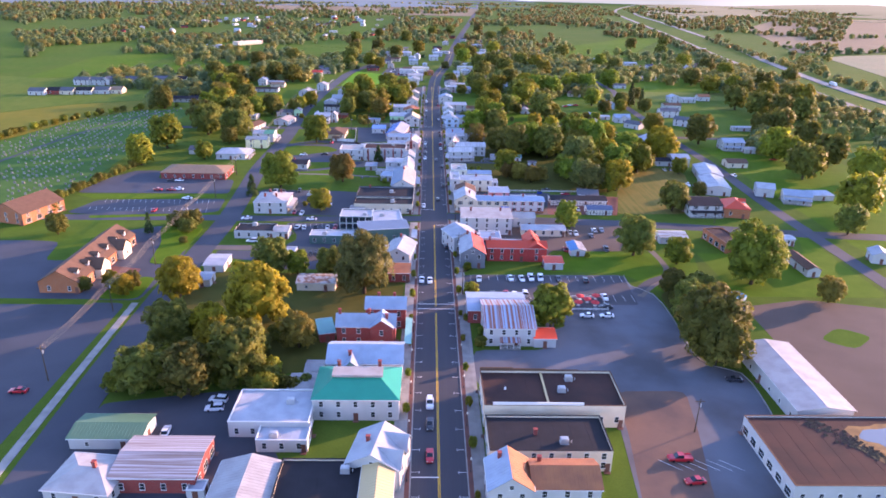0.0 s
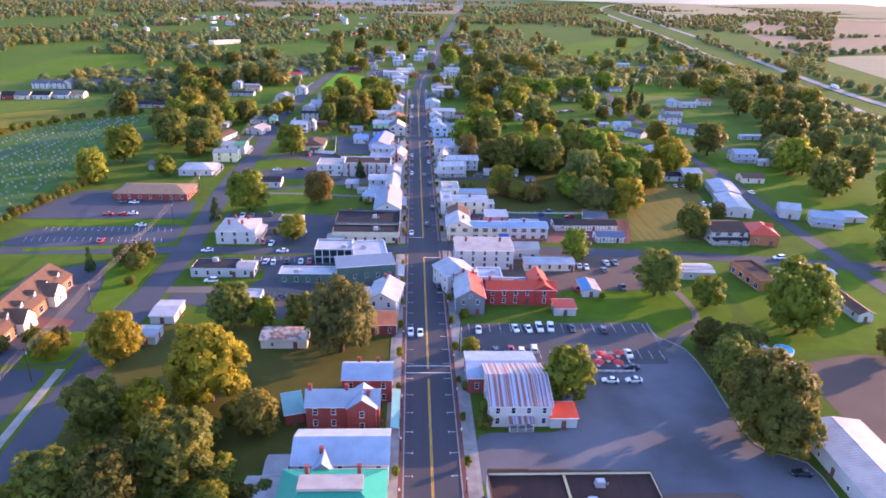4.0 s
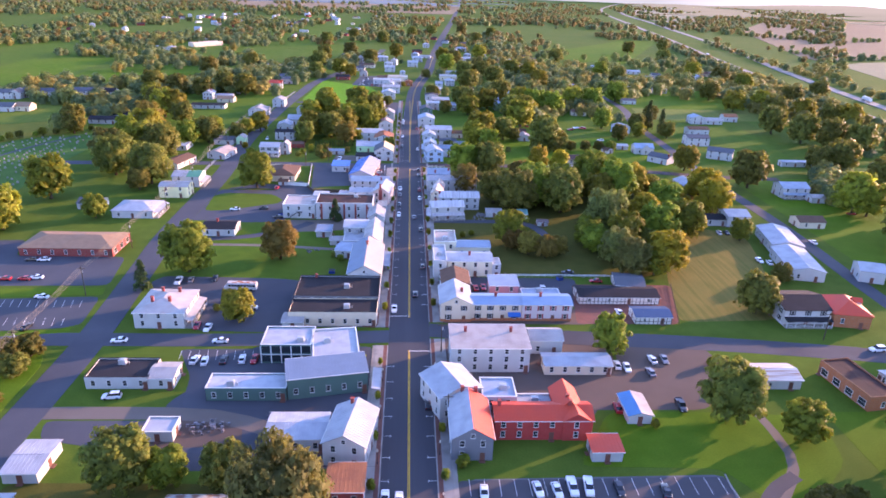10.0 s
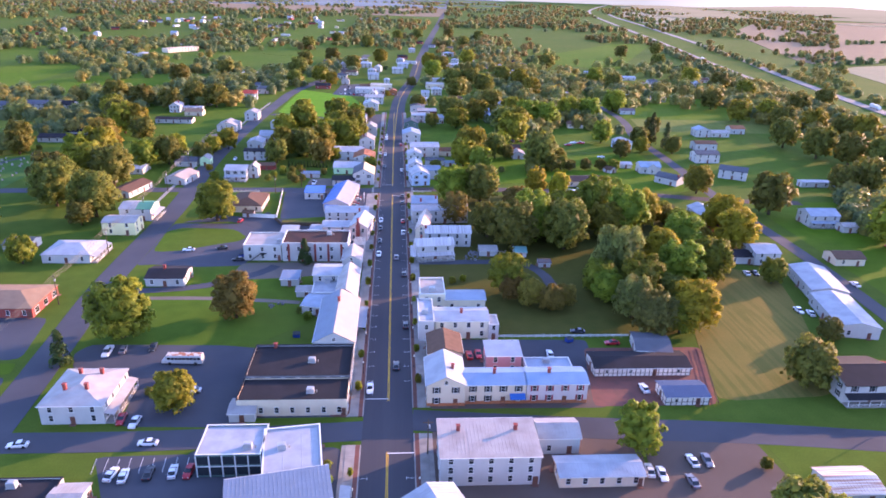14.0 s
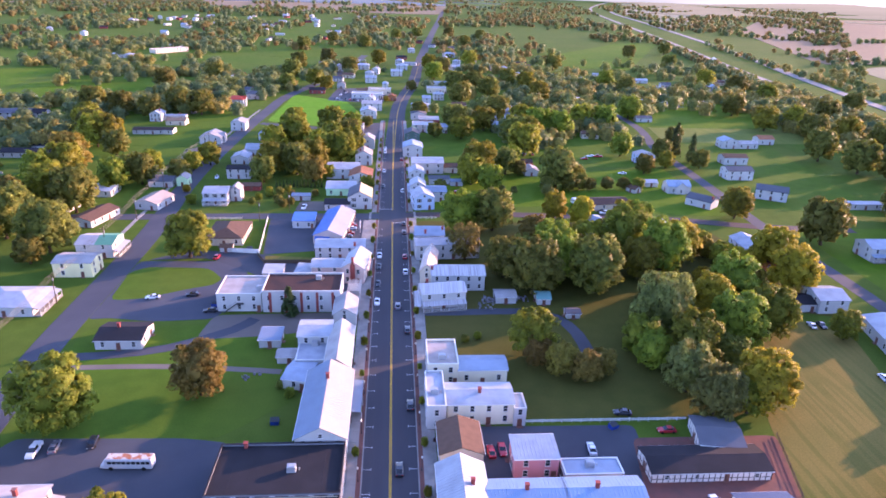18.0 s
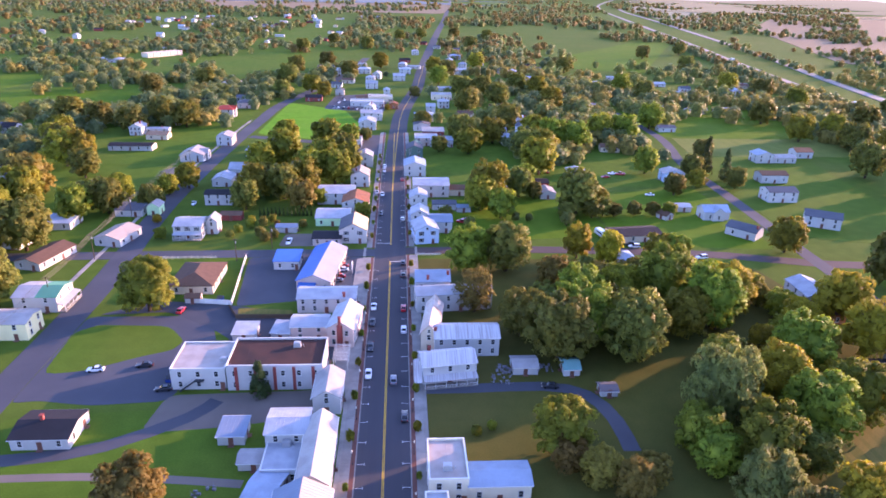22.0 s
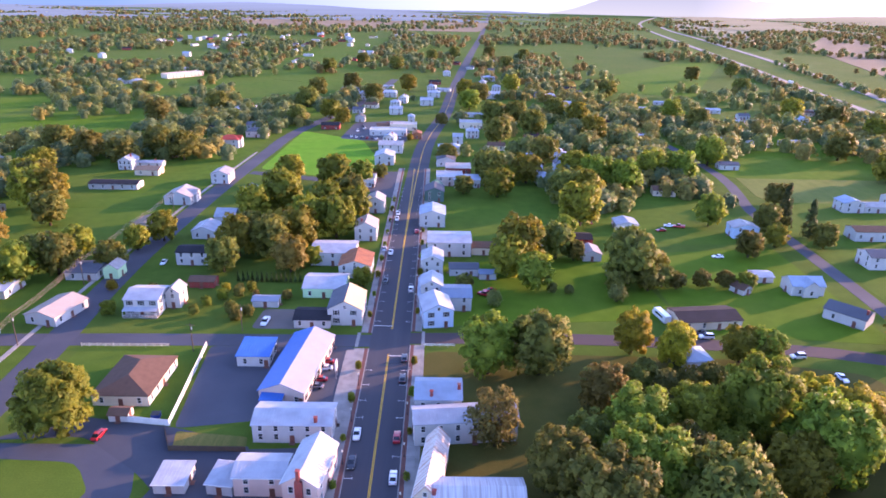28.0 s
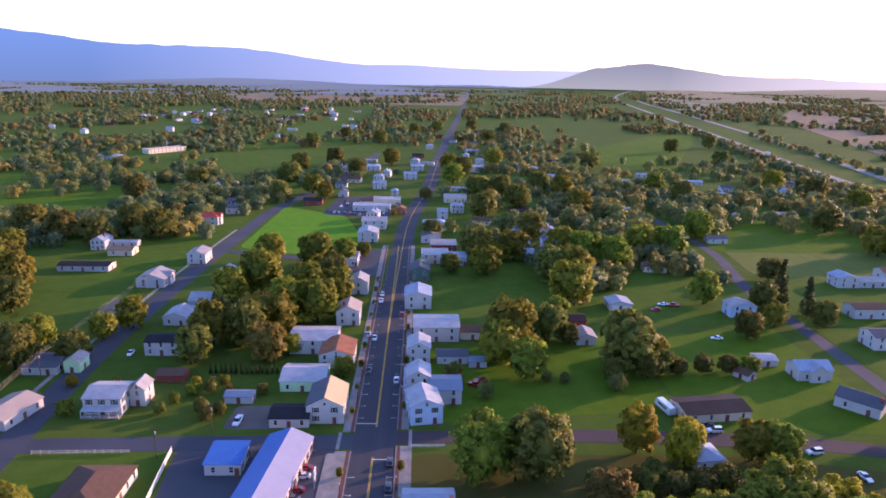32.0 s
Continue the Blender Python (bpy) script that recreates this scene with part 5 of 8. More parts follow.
house("shop_building", "low pale rear block", 30.9, 243.9, 10.2, 8.0, 0, 4, "flat", 0.3, W_WHITE, R_WHITE)
house("house", "rear wing with an orange hipped roof", 38.3, 240.2, 5.9, 8.0, 0, 5.6, "hip", 1.8, W_RED, R_RED, chim=((.4,.6),))
house("shop_building", "large white three-storey building with a low metal roof", 22.2, 270.7, 21.5, 12.5, 0, 7.5, "shed", 0.5, W_WHITE, R_PINKW, chim=((.2,.7),(.8,.7)), floors=3)
house("house", "white rear wing with a grey metal roof", 39.5, 277.9, 9.5, 7.2, 0, 4.5, "gx", 1.4, W_WHITE, R_PALE)
house("shop_building", "long low cream hut with a white metal roof", 46.4, 266.4, 18.6, 6.5, 0, 3, "gx", 0.7, W_CREAM, R_WHITE, floors=1)
house("house", "cream gabled house with a brick ground floor", 14.6, 300.2, 9.7, 13.3, 0, 6.3, "gy", 2.4, W_CREAM, R_WHITE, shutters=True, chim=((.7,.4),), floors=2, plinth=True)
house("house", "long cream house half with dark shutters and blue-grey roof", 27.4, 298.2, 15.7, 7.8, 0, 5.8, "gx", 0.9, W_CREAM, R_SLATE, chim=((.5,.5),), floors=2, shutters=True, plinth=True, awning=True)
house("house", "lilac house half with red shutters and blue-grey roof", 43.4, 298.2, 15.9, 7.8, 0, 5.8, "gx", 0.9, W_LILAC, R_SLATE, chim=((.4,.5),), floors=2, plinth=True)
house("shop_building", "pink two-storey block with a metal roof", 31.7, 312.2, 9.6, 7.2, 0, 5.6, "shed", 0.6, W_PINKR, R_BLUEW)
house("shop_building", "low rear block with a bluish roof", 43.8, 308.2, 12.8, 5.2, 0, 3.5, "flat", 0.2, W_WHITE, R_BLUEW)
house("shed", "long timbered black and white stable with a dark roof", 70.6, 311.0, 27.3, 8.8, 0, 2.6, "gx", 1, W_TIMBER, R_DARK)
house("shed", "timbered black and white shed with a grey roof", 77.6, 320.1, 10.1, 10.9, -9, 3, "gx", 1, W_TIMBER, R_GREY)
house("shed", "timbered black and white hut with a blue roof", 77.6, 296.2, 11.6, 7.3, 0, 2.6, "gx", 0.9, W_TIMBER, R_NAVY)
house("shop_building", "small shop with a brown shingled gable", 15.7, 317.8, 9.6, 11.4, 0, 4.4, "gy", 1.8, W_CREAM, R_BROWN)
house("house", "long cream house with a white metal roof", 21.8, 332.8, 16.2, 9.0, 0, 6, "gx", 1, W_CREAMY, R_WHITE, chim=((.5,.4),), floors=2)
house("house", "white side annex with a flat roof", 31.4, 330.6, 3.0, 6.4, 0, 5, "flat", 0.2, W_WHITE, R_WHITE)
house("shop_building", "street front with a white flat roof", 11.0, 334.3, 4.6, 15.3, 0, 6.4, "flat", 0.4, W_WHITE, R_WHITE)
house("shop_building", "cream shop with a pale flat roof", 13.8, 352.1, 8.2, 13.0, 0, 6.2, "flat", 0.4, W_CREAMY, R_PINKW, floors=2)
house("house", "cream rear wing with a blue-white metal roof", 24.5, 349.2, 13.1, 7.2, 0, 4.6, "gx", 0.8, W_CREAMY, R_BLUEW, floors=1)
house("house", "white clapboard house with a weathered metal roof and porch", 16.6, 393.9, 14.6, 7.7, 8, 6, "gx", 1.6, W_WHITE, R_OLDW, chim=((.2,.95),), floors=2, porch="S")
house("house", "rear house with a streaked old metal roof", 23.0, 408.3, 18.6, 8.8, 0, 6, "gx", 1.6, W_WHITE, R_OLDW)
house("house", "beige gabled front with a weathered roof", 13.5, 416.7, 4.7, 19.9, -8, 6, "gy", 2.6, W_CREAM, R_RUSTW, chim=((.9,.0),))
house("house", "white brick house with a pale metal roof", 21.2, 435.8, 24.9, 7.5, 6, 6.2, "gx", 1.4, W_WHITE, R_WHITE, floors=2)
house("house", "white cross-gabled house with red chimneys", 14.8, 445.3, 11.5, 9.9, 0, 6.8, "gx", 2, W_WHITE, R_BLUEW, chim=((.35,.1),(.95,.3)))
house("house", "pale blue clapboard house with a white gabled roof", 14.0, 497.1, 9.7, 11.5, 9, 6, "gy", 2.2, W_PBLUE, R_WHITE, shutters=True, floors=2)
house("house", "white side wing with a blue metal roof", 20.9, 509.1, 10.2, 10.7, 7, 5, "gx", 1, W_WHITE, R_BLUEG, floors=2)
house("house", "white terrace house with a white metal roof", 12.4, 515.6, 7.5, 22.8, 0, 6, "gy", 2, W_WHITE, R_WHITE)
house("house", "white terrace house with a pale gable", 12.4, 539.5, 8.2, 16.6, 10, 6, "gy", 2, W_WHITE, R_WHITE)
house("house", "long white terrace with a flat metal roof", 19.2, 561.0, 17.7, 15.2, 0, 6, "gx", 1.2, W_WHITE, R_WHITE, floors=2)
house("house", "white gabled house behind the street", 11.9, 597.6, 11.7, 20.7, 19, 6, "gy", 2, W_WHITE, R_BLUEW, floors=2)
house("house", "grey green house with a gabled roof", 12.5, 636.7, 9.9, 22.0, 16, 5.5, "gy", 2, W_GREEN, R_GREY)
house("house", "white shop with a pale flat roof", 20.9, 668.6, 14.7, 22.8, 0, 5, "flat", 0.3, W_PINK, R_WHITE)
house("shed", "pale metal warehouse with a low ridged roof", 95.0, 149.4, 14.0, 33.1, 0, 4.4, "gy", 1, W_WHITE, R_PALE)
wide = house("shop_building", "wide building with a brown flat roof, white fascia and ponded rainwater", 95.5, 118.3, 44, 24.2, 0, 4.2, "flat", 0.4, W_WHITE, R_BROWNF, floors=1)
rs = random.Random(8)
POND = glass_mat("rain_pond", (0.11, 0.12, 0.13), 0.06)
ALGAE = weathered("rusty_silt", (0.30, 0.17, 0.06), 0.9, 0, 0.6, 0.3, 3.0, (1, 1, 1), (0.12, 0.07, 0.035), 0.9)
RUBBLE = weathered("roof_rubble", (0.13, 0.085, 0.055), 0.95, 0, 0.5, 0.9, 4.0, (1, 1, 1), (0.05, 0.036, 0.028), 0.9)
for nm, mat, cx, cy, rx, ry, z in (("silt", ALGAE, 8.5, 2.0, 12.0, 9.2, 4.225), ("rain_pond", POND, 10.0, 4.0, 9.0, 5.6, 4.24), ("rain_pond", POND, 16.5, -3.5, 3.6, 4.2, 4.24)):
    sh = Shape()
    rim = []
    for k in range(28):
        a = 2 * math.pi * k / 28
        q = 0.8 + 0.3 * noise.noise((math.cos(a) * 1.6 + cx, math.sin(a) * 1.6 + cy, 3.0))
        rim.append((cx + math.cos(a) * rx * q, cy + math.sin(a) * ry * q, z))
    sh.slab(rim, 0.02)
    part(nm, sh.mesh(nm, mat), wide)
sh = Shape()
for k in range(420):
    u = rs.random()
    x, y, q = -7 + 15 * u + rs.gauss(0, 1.1), 10.5 - 20 * u + rs.gauss(0, 1.0), 0.12 + 0.4 * rs.random() ** 2
    if abs(y) < 11.5:
        sh.add([(x - q, y - q * 0.7, 4.2), (x + q * 0.8, y - q, 4.2), (x + q, y + q * 0.8, 4.2), (x - q * 0.7, y + q, 4.2), (x + 0.1 * q, y - 0.1 * q, 4.2 + q)], [(0, 1, 4), (1, 2, 4), (2, 3, 4), (3, 0, 4)])
part("rubble", sh.mesh("rubble", RUBBLE), wide)["kind"] = "stuff"
house("shed", "blue and white canopy tent", 56.6, 245.8, 5.8, 9.1, 0, 2.5, "gy", 0.8, W_WHITE, R_TENT, roof2=R_PALE)
house("shed", "white shed with a rust-striped roof", 99.9, 260.2, 11.4, 8.1, 0, 3, "gx", 1, W_WHITE, R_RUSTW)
house("shop_building", "orange brick block with a flat roof", 120.7, 255.8, 8.5, 18.4, 8, 4, "flat", 0.3, W_OBRICK, R_BROWNF, floors=1)
house("shop_building", "long white mobile home", 140.5, 258.2, 20.9, 5.1, 0, 3, "gx", 0.4, W_WHITE, R_WHITE, floors=1)
house("house", "white farmhouse with a dark grey gabled roof", 127.5, 299.7, 15.3, 14.5, 0, 5.4, "gx", 2, W_WHITE, R_DARK, shutters=True, floors=2, porch="S")
house("house", "house with a broad red hipped roof", 142.8, 297.7, 11.5, 14.0, -10, 4.6, "hip", 3, W_OBRICK, R_RED, floors=1, dormers=1)
house("house", "white house with a pale metal roof near the lane", 156, 364, 12.4, 23, -11, 4, "gy", 1.4, W_WHITE, R_WHITE, floors=1)
house("house", "long white house with a metal roof near the lane", 149.6, 338.5, 12.4, 24, -11, 4, "gy", 1.4, W_WHITE, R_WHITE, floors=1)
house("house", "long brick house with a brown roof", 139.3, 427.4, 17.4, 13.7, 0, 3.4, "gx", 1.4, W_OBRICK, R_BROWN, floors=1)
house("house", "white two-storey house beyond the trees", 144.4, 436.6, 9.8, 13.9, 0, 5.6, "gy", 1.8, W_WHITE, R_WHITE, floors=2)
house("house", "white house with a dark front wing", 148.4, 390.7, 10.3, 11.3, 0, 5, "gx", 1.6, W_WHITE, R_WHITE, floors=2)
house("house", "low white wing with a dark roof", 138.9, 390.5, 11.8, 8.3, 0, 3, "gx", 1.2, W_WHITE, R_DARK)
house("house", "ranch house with a long dark roof", 103.3, 498.2, 21.1, 11.0, 7, 3, "gx", 1.2, W_CREAM, R_DARK, floors=1)
house("house", "white cottage with a cross gable", 149.8, 524.5, 12.0, 8.5, 0, 4, "gx", 2.2, W_WHITE, R_BLUEW, floors=1, cross=(("S", 0.5, 5.5, 1.4, 4.4, 2.2, 4, W_WHITE),))
house("house", "white house with a grey gabled roof and brick chimney", 153.8, 501.5, 13, 9.2, -48, 3.6, "gx", 1.8, W_WHITE, R_GREY, chim=((.95,.3),), floors=1)
house("shed", "small white garden shed", 139.2, 535.2, 7.0, 6.6, 0, 2.4, "gx", 0.8, W_WHITE, R_WHITE)
house("shed", "white garage with red door frames", 102.1, 594.7, 10.2, 9.6, 12, 3, "gy", 1.2, W_WHITE, R_WHITE, garage=True)
house("house", "pale blue house with a light roof", 153.5, 586, 11.5, 8.5, 14, 5, "gy", 1.6, W_PBLUE, R_PALE, floors=2)
house("shed", "red shed at the end of the lawn", 77.8, 574.0, 7.4, 8.8, 0, 2.8, "gx", 1, W_RED, R_DARK)
house("house", "low house with a pinkish metal roof", 77.4, 555.8, 7.5, 17.8, -12, 3.2, "gy", 1.4, W_GREY, R_PINKW)
house("house", "white roofed cottage among the trees", 89.9, 470.9, 7.7, 8.2, 6, 3.4, "hip", 1.6, W_WHITE, R_BLUEW)
house("house", "yellow two-storey house with a pale roof", -111.6, 420.3, 13.1, 9.5, 0, 5.4, "gx", 1, W_YELLOW, R_PALE, floors=2)
house("house", "white house with a pale and green metal roof and porch", -111.2, 438.9, 13.3, 11.5, 0, 5.4, "gx", 1.4, W_WHITE, R_WHITE, roof2=R_SEAGREEN, floors=2, porch="E")
house("house", "white bungalow with a hipped roof and porch", -119.6, 393.4, 17.2, 14.7, 0, 3.4, "hip", 2, W_WHITE, R_WHITE, floors=1, porch="E")
house("house", "low white house with a brown roof", -128.1, 475.6, 10.2, 19.2, -14, 3, "gy", 1.4, W_WHITE, R_BROWN, floors=1)
house("house", "long white mobile home by the back road", -145.8, 513.6, 24.3, 12.3, 0, 3, "gx", 0.6, W_WHITE, R_BLUEW, floors=1)
house("house", "tan roofed house with a white carport", -109.8, 496.4, 11, 15, -12, 3.2, "gy", 1.6, W_WHITE, R_TANM, floors=1)
house("house", "white two-storey house with a columned front porch", -82.5, 502.7, 11.2, 11.4, 0, 5.6, "gx", 1.6, W_WHITE, R_WHITE, shutters=True, floors=2, porch="S")
house("house", "white rear wing with a tan gable", -74.4, 506.3, 4.7, 16.6, -8, 5.6, "gy", 1.8, W_WHITE, R_PALE)
house("house", "white house with a gabled roof and porch", -115.0, 624.9, 13.1, 14.0, -14, 4.2, "gy", 2.6, W_WHITE, R_PALE, floors=2, cross=(("E", 1, 6, 1.2, 5, 1.8, 4.2, W_WHITE),))
house("house", "low house with an orange-brown roof", -115.3, 583.8, 10.9, 19.0, -9, 3, "gy", 1.4, W_CREAM, R_TANSH, floors=1)
house("house", "long pale mobile home with a dark roof on the lawn", -158.6, 647.7, 25.7, 9.0, 0, 3, "gx", 0.9, W_GREYW, R_DARK, floors=1)
house("house", "white two-storey house by the back road", -106.4, 664.4, 9.6, 23.6, -11, 5.4, "gy", 1.8, W_WHITE, R_PALE, floors=2)
house("house", "white house with a red roof", -127.8, 753.5, 13.5, 11.0, -9, 5.8, "hip", 2.4, W_WHITE, R_RED, floors=2, cross=(("E", 0, 5, 1.2, 4, 2.0, 5.8, W_WHITE),))
house("house", "small green gabled house", -106.0, 529.6, 5.4, 12.3, -9, 4, "gy", 1.8, W_LGREEN, R_PALE)
house("house", "grey house with a low roof", -116.1, 530.2, 11.6, 11.7, 0, 3, "gx", 1.2, W_GREY, R_GREY)
house("house", "white cottage beside the back road", -86.7, 576.0, 9.5, 14.8, 0, 3.6, "gy", 1.8, W_WHITE, R_WHITE, floors=1)
house("house", "white house with a steep white roof", -82.9, 594.3, 9.0, 19.9, -7, 4, "gx", 2.4, W_WHITE, R_WHITE, floors=1)
house("house", "small white house among the trees", -83.5, 635.0, 7.7, 18.3, -12, 4, "gy", 1.8, W_WHITE, R_WHITE, floors=1)
house("house", "grey-white two-storey house with a dark roof", -81.1, 544.8, 12.2, 8.6, 0, 5.2, "gx", 1, W_GREYW, R_DARK, floors=2)
house("shed", "small shed with a brown roof in the garden", -44.0, 506.6, 8.6, 4.7, 0, 2.4, "gx", 0.7, W_GREY, R_BLUEG)
house("house", "white house with a pale metal roof by the meadow", 227, 628.5, 10.6, 10.0, 0, 5, "gy", 1.8, W_WHITE, R_BLUEW)
house("house", "low white house beside the meadow", 240, 628.5, 14, 9.0, 0, 3.2, "gx", 1.4, W_WHITE, R_PALE)
house("house", "pale two-storey house with a grey roof", 196, 551.5, 15, 10.0, -12, 5.4, "gx", 1.6, W_GREYW, R_GREY, floors=2)
house("house", "white house with a brown roof by the lane", 210, 585, 15, 9.0, -12, 4.6, "gx", 1.4, W_WHITE, R_BROWN)
house("house", "white house with a dark gabled roof on the lawn", 196.5, 514, 15, 10.0, -30, 5, "gx", 1.8, W_WHITE, R_GREY, floors=2)
house("house", "long white mobile home on the green", 235.6, 497.6, 16.8, 5.0, 0, 3, "gx", 0.5, W_WHITE, R_WHITE)
house("house", "short white mobile home on the green", 248.7, 493.7, 9.9, 5.0, 0, 2.8, "gx", 0.5, W_WHITE, R_WHITE)
house("house", "large pale two-storey house with a cross gable", 199.7, 435.4, 14.1, 11.0, 0, 5.4, "gx", 2, W_WHITE, R_BLUEW, floors=2, porch="S")
house("shed", "white garage beside the pale house", 207.8, 425.5, 7.0, 6.0, 0, 2.8, "gx", 1, W_WHITE, R_PALE)
house("house", "low house with a dark brown roof and carport", 182.7, 388.9, 12.1, 9.0, 0, 3, "gx", 1.6, W_CREAM, R_BROWN)
house("house", "small white bungalow near the highway", 252.3, 842.8, 17.1, 8.0, 10, 3.2, "gx", 1.3, W_WHITE, R_WHITE)
house("house", "small white bungalow near the highway", 279.1, 870.7, 17.9, 8.0, 11, 3.2, "gx", 1.3, W_WHITE, R_GREY)
house("house", "small white bungalow near the highway", 250.9, 785.0, 16.5, 8.0, 9, 3.2, "gx", 1.3, W_WHITE, R_PALE)
house("house", "small white bungalow near the highway", 276.1, 789.1, 15.4, 8.0, 9, 3.2, "gx", 1.3, W_WHITE, R_WHITE)
house("house", "small white bungalow near the highway", 198.8, 714.6, 12.3, 8.0, 8, 3.2, "gx", 1.3, W_WHITE, R_GREY)
house("house", "small white bungalow near the highway", 222.3, 769.1, 8.6, 8.0, 9, 3.2, "gx", 1.3, W_WHITE, R_PALE)
house("house", "small white bungalow near the highway", 272.1, 935.7, 17.0, 8.0, 12, 3.2, "gx", 1.3, W_WHITE, R_WHITE)
house("house", "small white bungalow near the highway", 367.7, 899.2, 12.9, 8.0, -12, 3.2, "gx", 1.3, W_WHITE, R_GREY)
house("house", "small white bungalow near the highway", 364.5, 934.8, 10.6, 8.0, -19, 3.2, "gx", 1.3, W_WHITE, R_PALE)
house("house", "white house with a bay front beside the lane", 172.9, 330.2, 8.6, 10.0, -18, 4.5, "gx", 1.8, W_WHITE, R_WHITE)
house("house", "long white house with a porch beside the lane", 184.0, 318.9, 12.9, 10.0, -19, 4.2, "gx", 1.8, W_WHITE, R_BLUEW, porch="S")
house("shed", "grey shed with a flat metal roof", 199.5, 324.5, 10.6, 8.0, 0, 2.8, "shed", 0.4, W_GREY, R_BLUEW)
house("house", "long white house with a brown shingle roof", 141.7, 232.0, 5.0, 17.0, 0, 3, "gy", 1.2, W_WHITE, R_BROWN)
house("house", "white house at the road corner", 177.3, 240.7, 6.9, 8.0, -18, 3.4, "gy", 1.6, W_WHITE, R_WHITE)
house("shed", "long silver metal shed among the trees", 96.6, 201.5, 5.2, 20.0, 20, 2.8, "gy", 0.8, W_GREY, R_BLUEW)
for x, y, w, rot, wall, rm in ((-349, 606, 14, 14, W_WHITE, R_GREY), (-337, 611, 10, 14, W_RBRICK, R_DARK), (-326, 612, 12, 14, W_CREAM, R_GREY), (-312, 615, 14, 14, W_WHITE, R_DARK), (-298, 619, 13, 14, W_WHITE, R_GREY), (-286, 622, 10, 14, W_CREAM, R_TANSH)):
    house("house", "attached home of a low row with a grey shingle roof", x, y, w, 10, rot, 3.6, "gx", 2.4, wall, rm, floors=1)
for x, y, w, rot in ((-340, 669, 14, 10), (-326, 671, 14, 10), (-308, 680, 18, 6), (-292, 681, 14, 6), (-275, 688, 14, 4), (-261, 689, 14, 4), (-250, 688, 9, 4)):
    house("house", "white attached two-storey home with a dark roof", x, y, w, 10, rot, 5, "gx", 2.2, W_WHITE, R_GREY if w > 10 else R_DARK, floors=2)
house("house", "white gabled end house of the row", -318, 672, 8, 11, 8, 5, "gy", 2.6, W_WHITE, R_GREY)
house("house", "white bungalow with a red-brown roof by the meadow", 259.5, 641, 11, 9, -8, 4, "gx", 1.8, W_WHITE, R_RUST)
house("house", "long low white building with a dark roof", -205.5, 583.7, 33.1, 10.0, 14, 3, "gx", 1.6, W_WHITE, R_DARK)
house("house", "white mobile home among the trees", -147.5, 490.4, 10.2, 8.0, -11, 3, "gx", 0.8, W_WHITE, R_WHITE)
house("shed", "dark shed in the trees", -142.7, 401.4, 10.0, 9.0, 0, 2.8, "gx", 1.4, W_GREY, R_GREY)
house("shop_building", "long pale motel with a pinkish flat roof", -297.6, 1136.3, 49.1, 14.0, 52, 5, "flat", 0.4, W_CREAM, R_PINKW)
house("house", "low white clubhouse on the fairway", -334.1, 1068.4, 28.8, 12.0, 10, 4, "hip", 1.5, W_WHITE, R_WHITE)
house("house", "pinkish house with a grey roof behind the trees", -118.6, 789.2, 15.0, 10.0, -16, 4.6, "hip", 2, W_PINK, R_GREY)
house("house", "small white house behind the trees", -155.1, 720.9, 8.5, 8.0, 0, 3.2, "gy", 1.4, W_WHITE, R_WHITE)
house("house", "tan house with vehicles in front", -152.7, 677.2, 13.4, 9.0, 0, 3.2, "gx", 1.5, W_CREAM, R_TANSH)
house("house", "long white stable with a dark roof", -202.5, 600.8, 20.2, 10.0, 16, 3, "gx", 1.6, W_WHITE, R_DARK)
house("shop_building", "white shop with a red metal roof", -25.0, 676.9, 8.4, 9.0, 0, 4, "gx", 1.4, W_WHITE, R_RUST)
house("shop_building", "long white flat-roofed workshop", -23.5, 805.1, 27.5, 12.0, 22, 4, "flat", 0.3, W_WHITE, R_WHITE)
house("shop_building", "tan flat-roofed shop by the car park", -13.1, 827.6, 20.6, 12.0, 17, 4.5, "flat", 0.3, W_CREAM, R_PINKW)
house("shop_building", "orange brick shop by the main street", -1.4, 792.9, 7.0, 9.0, 0, 4, "gy", 1.4, W_OBRICK, R_RUST)
house("house", "white two-storey house with a pale roof beside the far street", -23.2, 898.0, 11.3, 10.0, 0, 5.2, "gx", 1.8, W_WHITE, R_WHITE)
house("house", "white house with a blue-white metal roof beside the far street", -38.0, 1004.6, 18.4, 14.0, 0, 5, "hip", 1.8, W_WHITE, R_BLUEW)
house("house", "pale house with a grey roof beside the far street", -80.2, 1028.9, 18.9, 12.0, 6, 4.4, "gy", 1.8, W_GREYW, R_GREY)
house("house", "white two-storey house with a pale roof beside the far street", 3.1, 953.2, 12.4, 12.0, 0, 5.2, "gx", 1.8, W_WHITE, R_WHITE)
house("house", "white house with a blue-white metal roof beside the far street", 9.5, 1008.6, 12.9, 12.0, 0, 5, "hip", 1.8, W_WHITE, R_BLUEW)
house("house", "pale house with a grey roof beside the far street", -50.6, 857.8, 7.8, 8.0, 0, 4.4, "gy", 1.8, W_GREYW, R_GREY)
house("house", "white two-storey house with a pale roof beside the far street", 72.9, 1006.5, 20.1, 14.0, 0, 5.2, "gx", 1.8, W_WHITE, R_WHITE)
house("house", "white house with a blue-white metal roof beside the far street", 77.2, 1154.1, 14.4, 10.0, 7, 5, "hip", 1.8, W_WHITE, R_BLUEW)
house("house", "pale house with a grey roof beside the far street", 102.6, 1095.9, 10.8, 10.0, 7, 4.4, "gy", 1.8, W_GREYW, R_GREY)
house("house", "white two-storey house with a pale roof beside the far street", 28.5, 778.7, 7.2, 12.0, 0, 5.2, "gx", 1.8, W_WHITE, R_WHITE)
house("house", "white house with a blue-white metal roof beside the far street", 21.8, 744.3, 14.6, 10.0, -10, 5, "hip", 1.8, W_WHITE, R_BLUEW)
